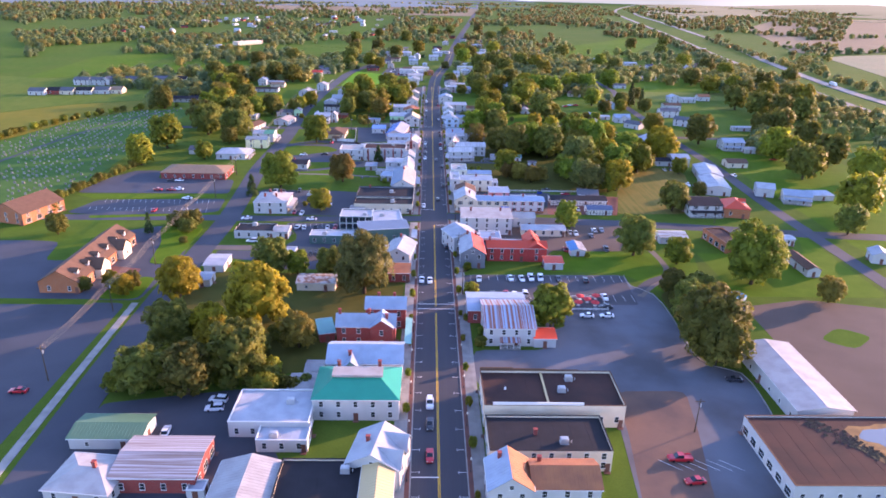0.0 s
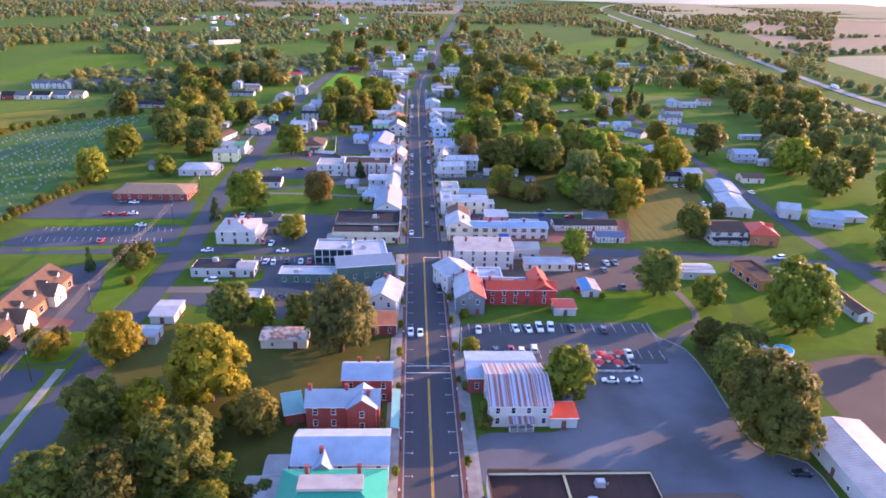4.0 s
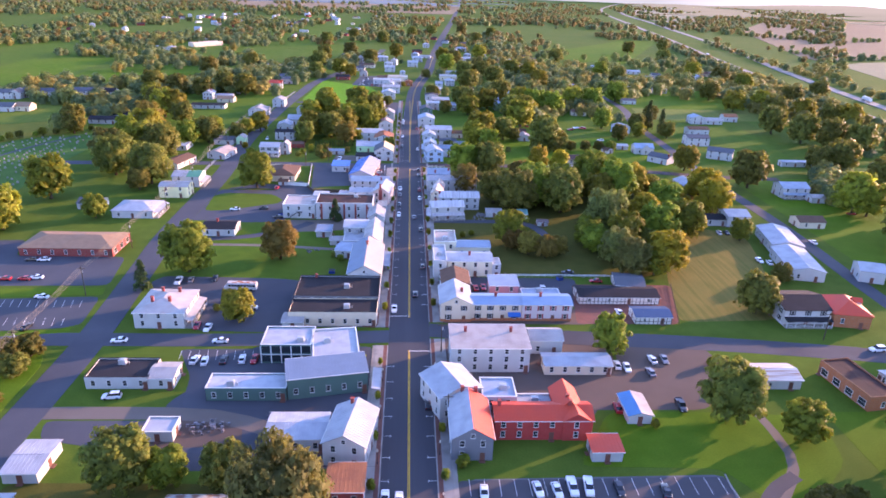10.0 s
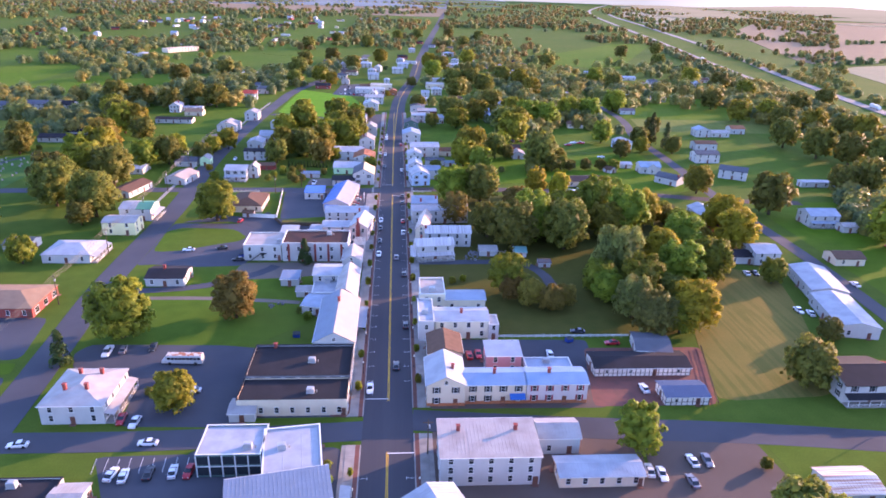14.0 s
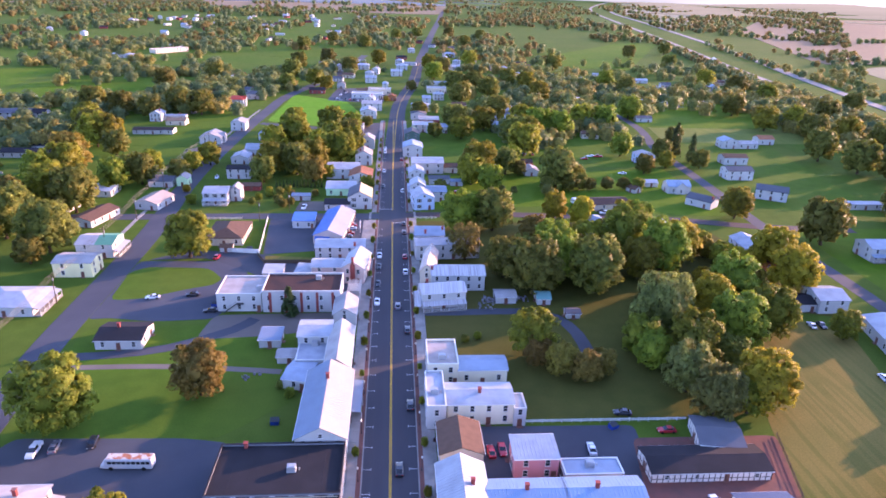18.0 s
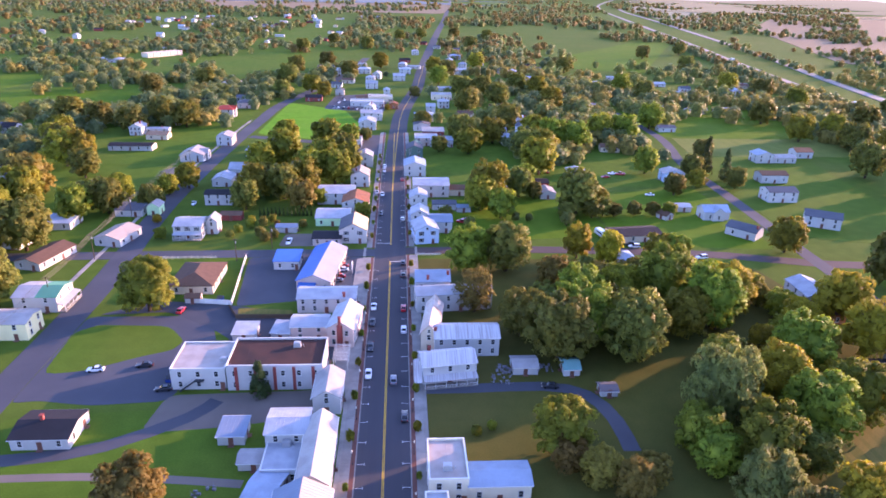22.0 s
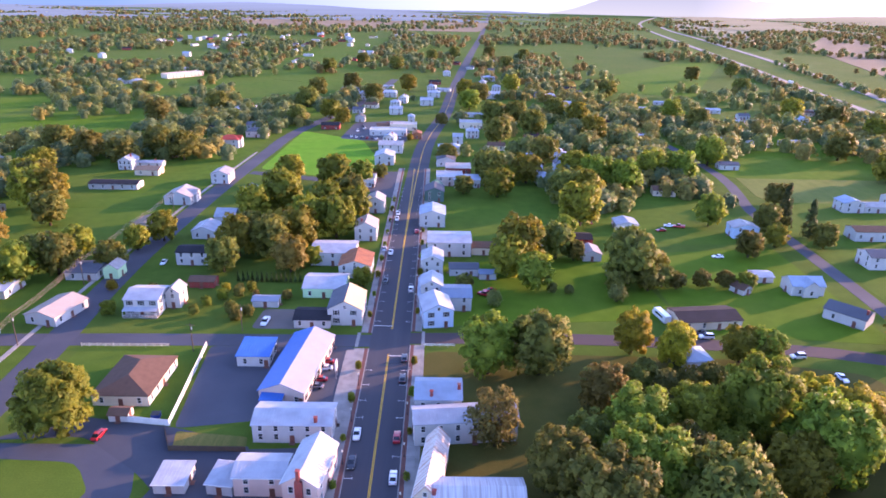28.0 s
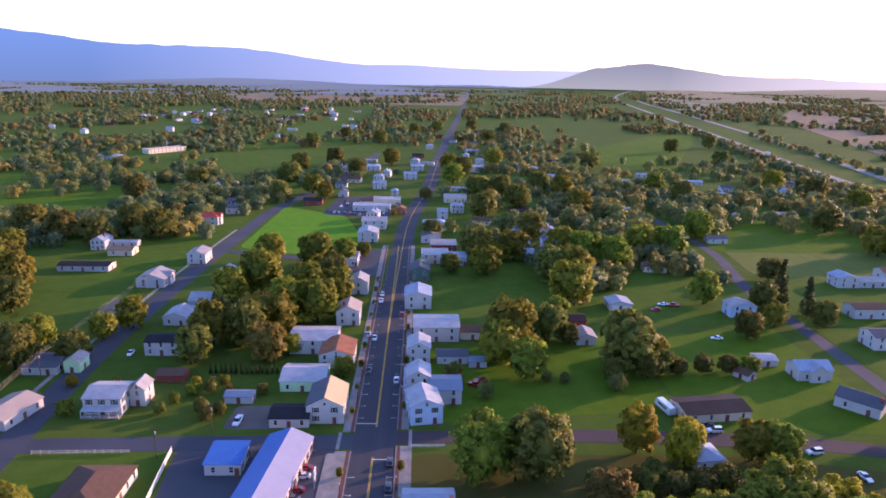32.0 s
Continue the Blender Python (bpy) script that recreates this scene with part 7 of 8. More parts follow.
EAST_HOUSES = ((111, 1162, 0), (46, 889, 5), (162, 1068, 4), (132, 995, 2), (214, 941, 5), (166, 806, 5), (266, 858, 1), (321, 878, 2), (138, 652, 2), (-20, 965, 3), (40, 800, 1), (55, 760, 2), (60, 830, 0), (90, 850, 2), (85, 790, 4), (-48, 930, 2), (-62, 985, 3))
MID_HOUSES = WEST_HOUSES + EAST_HOUSES
CLUMPS = ((61, 166, 740, 915, 60), (120, 205, 715, 915, 40), (72, 118, 604, 688, 24), (165, 255, 735, 860, 36), (135, 190, 628, 715, 22), (245, 390, 925, 1085, 46), (75, 240, 1100, 1440, 50), (245, 400, 745, 870, 30),
          (-215, -135, 712, 838, 30), (-205, -105, 818, 985, 34), (-245, -185, 690, 755, 16), (-320, -210, 838, 950, 22), (-250, -195, 880, 1060, 14), (-85, -32, 885, 1045, 22), (20, 60, 700, 990, 20), (-420, -120, 1170, 1330, 50))
rng = random.Random(5)
far = {"g": [], "d": [], "o": []}
for _ in range(17000):
    y = 420 + 3300 * rng.random() ** 1.6
    x = (rng.random() * 2 - 1) * (150 + 0.62 * (y - 300))
    dens = noise.noise((x * 0.006, y * 0.004, 0.3)) + 0.35 * noise.noise((x * 0.03, y * 0.03, 2.0))
    west = x < -20
    need = (0.0 if y < 1150 else -0.11) if west and y > 640 else -0.04 if y > 640 else 0.06
    if y < 640 and -125 < x < 172 or 640 <= y < 980 and -90 < x < 120:
        continue
    if dens < need or not free(x, y, 4) or y > 1040 and hides_village(x, y):
        continue
    r = 3.5 + 3.2 * rng.random() + (1.5 if y > 1500 else 0)
    far[rng.choice("gddo" if x < 0 else "gdoo")].append((x, y, r))
for x0, x1, y0, y1, n in CLUMPS:
    for i in range(n):
        x, y, r = x0 + (x1 - x0) * rng.random(), y0 + (y1 - y0) * rng.random(), 4.2 + 3.6 * rng.random()
        bend = 1 if y < 700 else 3 + (y - 720) * 0.095
        if abs(x - bend) < 10 + r or abs(x + 98) < 6 + r and y < 800 or abs(x - 182) < 4 + r and y < 880 or any(math.hypot(x - a, y - b) < 6.5 + r for a, b, c in MID_HOUSES):
            continue
        far[rng.choice("gddo" if x < 0 else "gdog")].append((x, y, r))
for i in range(150):
    y = 330 + 7.5 * i + 5 * rng.random()
    hx = 380 + max(0, y - 430) * 0.12 if y < 1100 else 460 + (y - 1100) * 0.17
    for off in (-34, -24, 62):
        if rng.random() < 0.75:
            far[rng.choice("ddoo")].append((hx + off + 12 * rng.random() - 6, y, 3 + 3 * rng.random()))
for i in range(90):
    far[rng.choice("gdo")].append((300 + 60 * rng.random(), 420 + 480 * rng.random(), 3.5 + 3 * rng.random()))
for i in range(260):
    u = rng.random()
    bx, by = rng.choice(((560, 820), (640, 1130), (760, 900), (820, 1500), (700, 650)))
    far[rng.choice("dgo")].append((bx + u * 700 + 14 * rng.random(), by + u * 380 + 14 * rng.random(), 3.5 + 4 * rng.random()))
# young trees and brush in the thicket by the back road
for i in range(120):
    x, y = -84 + 42 * rng.random(), 143 + 30 * rng.random()
    r = 2.8 + 1.5 * rng.random()
    if y > 148 + (x + 84) * 0.9 + 14 or any(math.hypot(x - a, y - b) < 0.6 * (r + c) for a, b, c in TREE_AT):
        continue
    tree(rng.choice("ddgo"), x, y, r, 0.9)
# understorey fill in the wood east of the street
for i in range(260):
    x, y = 58 + 74 * rng.random(), 335 + 140 * rng.random()
    r = 4.5 + 2.5 * rng.random()
    if y < 330 + max(0, x - 80) * 0.9 or (x < 88 and y < 402) or y > (446 if x < 95 else 458) - r or any(math.hypot(x - a, y - b) < 0.62 * (r + c) for a, b, c in TREE_AT):
        continue
    tree(rng.choice("gdgwo" if x < 108 else "goyyo"), x, y, r, 0.95)
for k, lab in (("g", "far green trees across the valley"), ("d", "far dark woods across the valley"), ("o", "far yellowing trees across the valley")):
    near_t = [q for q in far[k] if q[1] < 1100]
    woods("woods", lab, near_t, HAZY_LEAF[k], 118, 3)
    woods("woods", lab, [s for s in far[k] if s[1] >= 1100], HAZY_LEAF[k], 31, 4)


# ---- vehicles ----
def loft(sections, closed=True):
    """A body through cross-sections of equal point count."""
    s = Shape()
    n = len(sections[0])
    v = [p for sec in sections for p in sec]
    f = []
    for i in range(len(sections) - 1):
        for k in range(n - 1):
            f.append((i * n + k, i * n + k + 1, (i + 1) * n + k + 1, (i + 1) * n + k))
    f.append(tuple(range(n - 1, -1, -1)))
    f.append(tuple(range((len(sections) - 1) * n, len(sections) * n)))
    s.add(v, f)
    return s


def car_sections(profile, half, z0):
    out = []
    for y, z, k in profile:
        w = half * k
        out.append([(w, y, z0), (w, y, z0 + (z - z0) * 0.55), (w * 0.94, y, z - 0.06), (w * 0.82, y, z), (-w * 0.82, y, z), (-w * 0.94, y, z - 0.06), (-w, y, z0 + (z - z0) * 0.55), (-w, y, z0)])
    return out


WHEEL = Shape()
WHEEL.tube([(-0.11, 0, 0), (-0.115, 0, 0), (-0.10, 0, 0), (0.10, 0, 0), (0.115, 0, 0), (0.11, 0, 0)], [0.19, 0.24, 0.33, 0.33, 0.24, 0.19], 14)
WHEEL_ME = WHEEL.mesh("wheel", TYRE)
WHEEL_ME.materials.append(UNIT)
for face in WHEEL_ME.polygons:
    if len(face.vertices) > 4:
        face.material_index = 1
CAR_ME = {}
for ck, (paint, _) in PAINT.items():
    CAR_ME["car", ck] = (
        loft(car_sections([(-2.25, 0.62, 0.86), (-2.2, 0.85, 0.93), (-1.2, 0.93, 1.0), (0.6, 0.93, 1.0), (1.7, 0.80, 0.97), (2.2, 0.66, 0.88), (2.28, 0.5, 0.8)], 0.9, 0.26)).mesh("body", paint),
        loft(car_sections([(-1.75, 0.93, 0.82), (-1.1, 1.36, 0.76), (-0.9, 1.40, 0.76), (0.15, 1.38, 0.76), (0.95, 0.93, 0.84)], 0.9, 0.84)).mesh("glasshouse", CARGLASS), (-1.02, 0.1, 1.34, 1.42), (-1.4, 1.4, 0.9))
    CAR_ME["suv", ck] = (
        loft(car_sections([(-2.3, 0.7, 0.9), (-2.25, 1.0, 0.97), (-1.0, 1.05, 1.0), (0.8, 1.05, 1.0), (1.9, 0.98, 0.97), (2.3, 0.8, 0.9), (2.36, 0.55, 0.84)], 0.96, 0.3)).mesh("body", paint),
        loft(car_sections([(-2.2, 1.05, 0.88), (-2.0, 1.66, 0.8), (-1.0, 1.72, 0.8), (0.2, 1.68, 0.8), (1.05, 1.05, 0.88)], 0.96, 0.95)).mesh("glasshouse", CARGLASS), (-1.95, 0.15, 1.64, 1.75), (-1.45, 1.45, 0.95))
    bed = loft(car_sections([(-2.7, 0.95, 0.97), (-2.6, 1.02, 1.0), (-0.9, 1.02, 1.0), (0.9, 1.05, 1.0), (2.2, 0.98, 0.97), (2.7, 0.8, 0.92), (2.75, 0.55, 0.88)], 0.98, 0.34))
    for sx in (-1, 1):
        bed.box(*sorted((sx * 0.78, sx * 0.96)), -2.65, -0.75, 1.0, 1.18)
    bed.box(-0.9, 0.9, -2.72, -2.62, 0.9, 1.18)
    CAR_ME["pickup", ck] = (bed.mesh("body", paint),
        loft(car_sections([(-0.75, 1.05, 0.88), (-0.6, 1.72, 0.8), (0.1, 1.76, 0.8), (0.7, 1.7, 0.8), (1.35, 1.05, 0.88)], 0.98, 0.95)).mesh("glasshouse", CARGLASS), (-0.6, 0.62, 1.68, 1.79), (-1.7, 1.65, 0.97))
lamp_s = Shape()
lamp_s.box(-0.17, 0.17, -0.04, 0.04, -0.07, 0.07)
HEAD_ME, TAIL_ME = lamp_s.mesh("headlight", LAMPGLASS), lamp_s.mesh("tail_light", TAIL)
CAR_THING = {}


def vehicle(kind, ck, x, y, rot):
    key = kind, ck
    m = pose(x, y, 0.075 if abs(x) < 6.1 else 0.045, 0, 0, rot)
    if key in CAR_THING:
        return copy_thing(CAR_THING[key], m)
    body, cab, (ra, rb, z0, z1), (wa, wb, half) = CAR_ME[key]
    ob = new({"car": "car", "suv": "suv", "pickup": "pickup_truck"}[kind])
    ob.matrix_basis = m
    tagged(ob, PAINT[ck][1] + {"car": " saloon car parked on asphalt", "suv": " sport utility car parked on asphalt", "pickup": " pickup truck parked on asphalt"}[kind], "car" if kind != "pickup" else "pickup truck", "parked vehicles")
    part("body", body, ob)
    part("glasshouse", cab, ob)
    s = Shape()
    s.slab([(-0.66, ra, z1), (0.66, ra, z1), (0.66, rb, z1 - 0.02), (-0.66, rb, z1 - 0.02)], 0.07)
    part("car_roof", s.mesh("car_roof", PAINT[ck][0]), ob)
    for sx in (-1, 1):
        for wy in (wa, wb):
            part("wheel", WHEEL_ME, ob, pose(sx * half * 0.92, wy, 0.33))
        end = {"car": 2.24, "suv": 2.33, "pickup": 2.72}[kind]
        part("headlight", HEAD_ME, ob, pose(sx * 0.58, end, 0.62))
        part("tail_light", TAIL_ME, ob, pose(sx * 0.62, -end + 0.05, 0.78))
    CAR_THING[key] = ob
    return ob


def park(kind, ck, spots):
    for x, y, across in spots:
        if across:
            rot = 90 + ((int(x * 3 + y) % 3) - 1) * 6
        elif abs(x) < 7:
            x, rot = (math.copysign(4.9, x) if abs(x) > 2.6 else math.copysign(2.0, x)), (0 if x > 0 else 180)
        else:
            rot = ((int(x * 5 + y) % 5) - 2) * 3 + (180 if int(x + y) % 2 else 0)
        vehicle(kind, ck, x, y, rot)


park("car", "R", [(55.5, 112.3, 1), (-1.8, 120.1, 0), (-107.1, 144.7, 1), (44.6, 204.0, 0), (24.2, 205.3, 0), (52.9, 247.3, 0), (-42.8, 270.2, 0), (-64.1, 289.3, 0), (-127.7, 289.7, 0), (23.1, 317.5, 0), (25.8, 318.1, 0), (-138.2, 321.7, 1), (-131.6, 321.9, 1), (67.3, 324.2, 1), (214.4, 405.1, 1), (-66.5, 433.1, 0), (4.6, 433.5, 0), (-18.1, 458.9, 1), (-17.6, 468.6, 1), (4.3, 583.0, 0), (117.9, 590.3, 1)])
park("pickup", "R", [(54.7, 119.7, 1), (-38, 788, 0)])
park("car", "W", [(-50, 792, 0), (-46.5, 791, 0), (-31, 787, 0), (-18, 790, 0), (-14, 791, 0), (-48, 815, 0), (-44, 826, 0), (141.5, 343, 0), (138.5, 345, 0), (172.5, 366, 0)])
park("car", "K", [(-42, 790, 0), (-34.5, 787, 0), (-22, 789, 0), (-46, 836, 0), (44, 387.5, 1)])
park("car", "W", [(-63.9, 128.3, 0), (48.9, 189.5, 1), (55.4, 189.6, 1), (58.0, 203.2, 0), (27.2, 204.8, 0), (-2.1, 215.4, 0), (-5.7, 216.0, 0), (15.8, 217.4, 0), (31.3, 218.0, 0), (27.3, 218.3, 0), (61.0, 266.2, 0), (58.6, 267.5, 0), (-56.2, 269.1, 0), (-59.0, 269.7, 0), (-46.2, 270.2, 0), (69.7, 270.4, 0), (-54.8, 280.2, 1), (-83.5, 280.2, 1), (-60.5, 288.0, 0), (68.7, 299.8, 0), (-5.5, 301.1, 0), (-50.7, 301.2, 1), (-119.0, 308.1, 1), (46.8, 317.8, 0), (-128.2, 323.0, 1), (-133.4, 338.7, 1), (135.8, 376.2, 0), (-6.2, 394.4, 0), (-79.0, 398.6, 1), (4.4, 419.1, 0)])
park("car", "W", [(-6.6, 434.5, 0), (130.2, 463.3, 0), (-17.5, 464.9, 1), (5.0, 520.2, 0), (-92.7, 541.7, 0), (-6.7, 556.5, 0), (131.4, 557.5, 1), (-7.7, 560.6, 0), (-6.4, 600.2, 0), (-6.2, 609.0, 0)])
park("car", "K", [(-2.1, 131.7, 0), (81.4, 152.6, 1), (56.7, 196.1, 1), (19.8, 204.9, 0), (54.6, 217.5, 0), (44.8, 218.3, 0), (5.2, 248.7, 0), (5.4, 252.0, 0), (-51.2, 269.8, 0), (-113.5, 287.9, 0), (1.5, 312.1, 0), (-67.9, 323.5, 0), (58.6, 331.5, 1), (5.0, 335.9, 0), (-137.5, 338.6, 1), (4.6, 375.1, 0), (139.1, 376.1, 0), (-57.8, 388.9, 1), (-66.6, 400.6, 1), (-6.0, 408.9, 0), (-6.1, 423.9, 0), (4.7, 459.8, 0), (4.6, 470.9, 0), (99.3, 489.5, 1), (-6.5, 527.4, 0)])
park("suv", "W", [(-55.3, 137.7, 1), (-1.7, 140.3, 0), (-55.4, 141.4, 1), (31.0, 205.8, 0), (-74.3, 252.3, 1), (140.8, 276.5, 1), (123.5, 475.2, 1), (100.1, 486.9, 1)])
park("pickup", "W", [(34.8, 218.9, 0), (38.3, 218.9, 0), (-79.6, 321.0, 0), (-41.2, 492.8, 0)])
park("pickup", "K", [(69.6, 248.2, 0)])
park("car", "G", [(67.0, 263.7, 0), (73.2, 270.4, 0), (-75.7, 322.1, 0), (1.1, 391.3, 0), (-18.6, 455.5, 1)])



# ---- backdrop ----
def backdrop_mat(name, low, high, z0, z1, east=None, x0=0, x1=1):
    """Far distance with haze painted into its own glow: one colour at the foot, one at the crest, and a third towards
    the east.
    """
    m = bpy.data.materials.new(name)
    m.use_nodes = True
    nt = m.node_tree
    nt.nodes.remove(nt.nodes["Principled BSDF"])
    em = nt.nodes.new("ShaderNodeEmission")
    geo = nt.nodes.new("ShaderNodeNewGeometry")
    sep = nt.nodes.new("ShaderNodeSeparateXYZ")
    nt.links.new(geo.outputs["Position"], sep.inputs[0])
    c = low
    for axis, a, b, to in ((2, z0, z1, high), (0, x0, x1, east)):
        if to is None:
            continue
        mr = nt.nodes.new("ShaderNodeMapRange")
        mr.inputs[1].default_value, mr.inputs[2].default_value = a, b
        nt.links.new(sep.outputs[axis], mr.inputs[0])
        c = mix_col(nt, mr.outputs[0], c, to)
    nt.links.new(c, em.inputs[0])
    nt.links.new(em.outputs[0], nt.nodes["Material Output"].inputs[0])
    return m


def ridge(name, label, dist, a0, a1, height, mat, seed):
    """A far ridge as a curved wall; height takes the share along it from a0 to a1 degrees (0 is along the street, plus is east)."""
    n = 220
    v, f = [], []
    for i in range(n + 1):
        u = i / n
        a = radians(a0 + (a1 - a0) * u)
        h = height(u) * min(1, 9 * u + 0.02, 9 * (1 - u) + 0.02) + 14 * noise.noise((u * 14, seed, 0)) * min(1, height(u) / 60) + (2 + 0.02 * height(u)) * noise.noise((u * 90, seed, 1))
        x, y = math.sin(a) * dist, 250 + math.cos(a) * dist
        v += [(x, y, -5), (x, y, max(h, 2)), (x * 1.01, 250 + (y - 250) * 1.01, -5)]
        if i:
            o = 3 * i
            f += [(o - 3, o, o + 1, o - 2), (o - 2, o + 1, o + 2, o - 1)]
    return tagged(new(name, mesh_of(name, v, f, (mat,))), label, "hills", "", "structure")


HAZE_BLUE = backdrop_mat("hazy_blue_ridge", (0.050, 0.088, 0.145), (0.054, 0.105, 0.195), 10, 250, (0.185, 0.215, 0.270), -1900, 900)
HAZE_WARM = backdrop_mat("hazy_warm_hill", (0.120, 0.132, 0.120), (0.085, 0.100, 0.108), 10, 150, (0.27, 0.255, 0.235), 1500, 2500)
RIDGE_A = (-64, -30, -26.6, -23, -18, -14.3, -11.7, -8.2, -4.2, 0.9, 8, 20, 40)
RIDGE_H = (400, 268, 248, 222, 208, 203, 191, 156, 118, 113, 106, 96, 80)
HILL_A = (8, 10.5, 12.5, 14.5, 17, 18.4, 20.5, 23.8, 28.4, 34, 48, 62)
HILL_H = (20, 70, 104, 126, 146, 154, 140, 100, 84, 78, 70, 60)
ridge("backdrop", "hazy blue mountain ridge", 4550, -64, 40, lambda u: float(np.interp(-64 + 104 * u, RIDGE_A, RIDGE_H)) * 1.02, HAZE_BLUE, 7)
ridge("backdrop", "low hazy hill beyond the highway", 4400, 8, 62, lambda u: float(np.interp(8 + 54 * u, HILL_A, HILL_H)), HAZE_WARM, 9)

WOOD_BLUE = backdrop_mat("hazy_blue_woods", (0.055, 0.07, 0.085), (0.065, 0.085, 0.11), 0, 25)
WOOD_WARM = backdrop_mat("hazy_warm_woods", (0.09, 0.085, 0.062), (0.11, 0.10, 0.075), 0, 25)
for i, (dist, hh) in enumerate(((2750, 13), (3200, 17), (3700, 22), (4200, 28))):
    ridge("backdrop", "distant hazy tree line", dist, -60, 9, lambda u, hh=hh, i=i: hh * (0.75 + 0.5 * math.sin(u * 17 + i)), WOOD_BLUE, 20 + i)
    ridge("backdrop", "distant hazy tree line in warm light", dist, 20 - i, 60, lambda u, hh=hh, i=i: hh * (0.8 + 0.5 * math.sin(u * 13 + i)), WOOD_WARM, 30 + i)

# ---- far houses ----
FAR_KINDS = []
for i, (w, d, h, roof, rise, wall, rm, lab) in enumerate((
        (10, 8, 3.2, "gx", 1.8, W_WHITE, R_GREY, "white bungalow with a grey roof in the distance"), (9, 9, 5.4, "hip", 2.0, W_WHITE, R_WHITE, "white two-storey house with a pale roof in the distance"),
        (12, 8, 3.2, "gx", 1.6, W_CREAM, R_BROWN, "cream bungalow with a brown roof in the distance"), (8, 11, 5.4, "gy", 2.2, W_WHITE, R_BLUEW, "white gabled house with a metal roof in the distance"),
        (14, 9, 3.4, "gx", 1.8, W_RBRICK, R_DARK, "brick ranch house with a dark roof in the distance"), (16, 6, 3.0, "gx", 0.8, W_WHITE, R_WHITE, "long white mobile home in the distance"))):
    FAR_KINDS.append((w, d, h, roof, rise, wall, rm, lab))
FAR_MADE = {}
n_far = 0


def far_house(x, y, rot=0, pick=None, plain=False):
    global n_far
    n_far += 1
    k = n_far * 5 % 6 if pick is None else pick
    m = pose(x, y, 0, 0, 0, rot)
    if (k, plain) in FAR_MADE:
        return copy_thing(FAR_MADE[k, plain], m)
    w, d, h, roof, rise, wall, rm, lab = FAR_KINDS[k]
    hs = new("house")
    hs.matrix_basis = m
    tagged(hs, lab, "house", "far houses")
    part("wall", wall_mesh(w, d, h, roof, rise, wall), hs)
    part("roof", roof_mesh(w, d, h, roof, rise, rm), hs)
    for fl in range(0 if plain else 2 if h > 5 else 1):
        for i in range(3):
            mm = side_pose("S", (i - 1) * w / 3.2, 1.0 + 2.6 * fl, w, d)
            if i == 1 and fl == 0:
                part("door", DOOR, hs, side_pose("S", 0, 0, w, d))
            else:
                part("window", FAR_WIN, hs, mm)
    if not plain:
        c = Shape()
        c.box(w * 0.2 - 0.4, w * 0.2 + 0.4, -0.3, 0.3, h, h + rise + 1.0)
        part("chimney", c.mesh("chimney", CHIM), hs)
    FAR_MADE[k, plain] = hs
    return hs


for x, y in ((20, 1050), (10, 1110), (66, 1100), (75, 1180), (25, 1200), (140, 880), (110, 900), (150, 850), (130, 930), (175, 880), (262, 860), (290, 905), (220, 800), (180, 960), (330, 880), (360, 930),
             (130, 1000), (165, 1040), (240, 980), (-150, 800), (-170, 690), (-125, 850), (-150, 890), (60, 1290), (95, 1400), (40, 1350), (110, 1550)):
    far_house(x, y, (int(x) * 7) % 20 - 10)
for x, y, rot in VILLAGE:
    far_house(x, y, rot, None, True)
for x, y, k in MID_HOUSES:
    far_house(x, y, (int(x) * 7) % 24 - 12, k)
# ---- street furniture ----
lamp_pole = Shape()
lamp_pole.tube([(0, 0, 0), (0, 0, 0.5), (0, 0, 0.55), (0, 0, 3.3)], [0.13, 0.13, 0.06, 0.05], 8)
LP = lamp_pole.mesh("pole", SHUT_DARK)
lh = Shape()
lh.tube([(0, 0, 3.3), (0, 0, 3.45), (0, 0, 3.85), (0, 0, 4.0)], [0.10, 0.2, 0.16, 0.03], 8)
LH = lh.mesh("lantern", LAMPGLASS)
made_lamp = None
for sx in (-1, 1):
    y = 104.0 + (3 if sx > 0 else 0)
    i = 0
    while y < 640:
        if not 270 < y < 300 and not 470 < y < 496:
            if i % 2 == 0:
                t = tree("gs" if i % 4 else "os", sx * 7.9, y, 0.80 + 0.40 * ((i * 7) % 5) / 4, 1.5)
                t.name = "street_tree"
                t.location.z = 0.18
                tagged(t, "small street tree in a brick footway", "tree", "street trees")
            else:
                m = pose(sx * 6.95, y, 0.18)
                if made_lamp is None:
                    made_lamp = new("street_lamp")
                    made_lamp.matrix_basis = m
                    tagged(made_lamp, "dark post lamp on the footway", "street lamp", "street lamps")
                    part("pole", LP, made_lamp)
                    part("lantern", LH, made_lamp)
                else:
                    copy_thing(made_lamp, m)
        y += 8.2
        i += 1


def utility_pole(x, y, h=10.5, rot=0):
    ob = new("utility_pole")
    ob.matrix_basis = pose(x, y, 0, 0, 0, rot)
    tagged(ob, "weathered wooden utility pole with a crossarm", "utility pole", "utility poles")
    s = Shape()
    s.tube([(0, 0, 0), (0, 0, h)], [0.17, 0.11], 8)
    part("pole", s.mesh("pole", BARK), ob)
    s = Shape()
    s.box(-1.2, 1.2, -0.06, 0.06, h - 0.8, h - 0.65)
    part("crossarm", s.mesh("crossarm", BARK), ob)
    s = Shape()
    s.tube([(0.28, 0, h - 2.2), (0.28, 0, h - 1.4)], [0.2, 0.2], 8)
    part("transformer", s.mesh("transformer", UNIT), ob)
    return ob


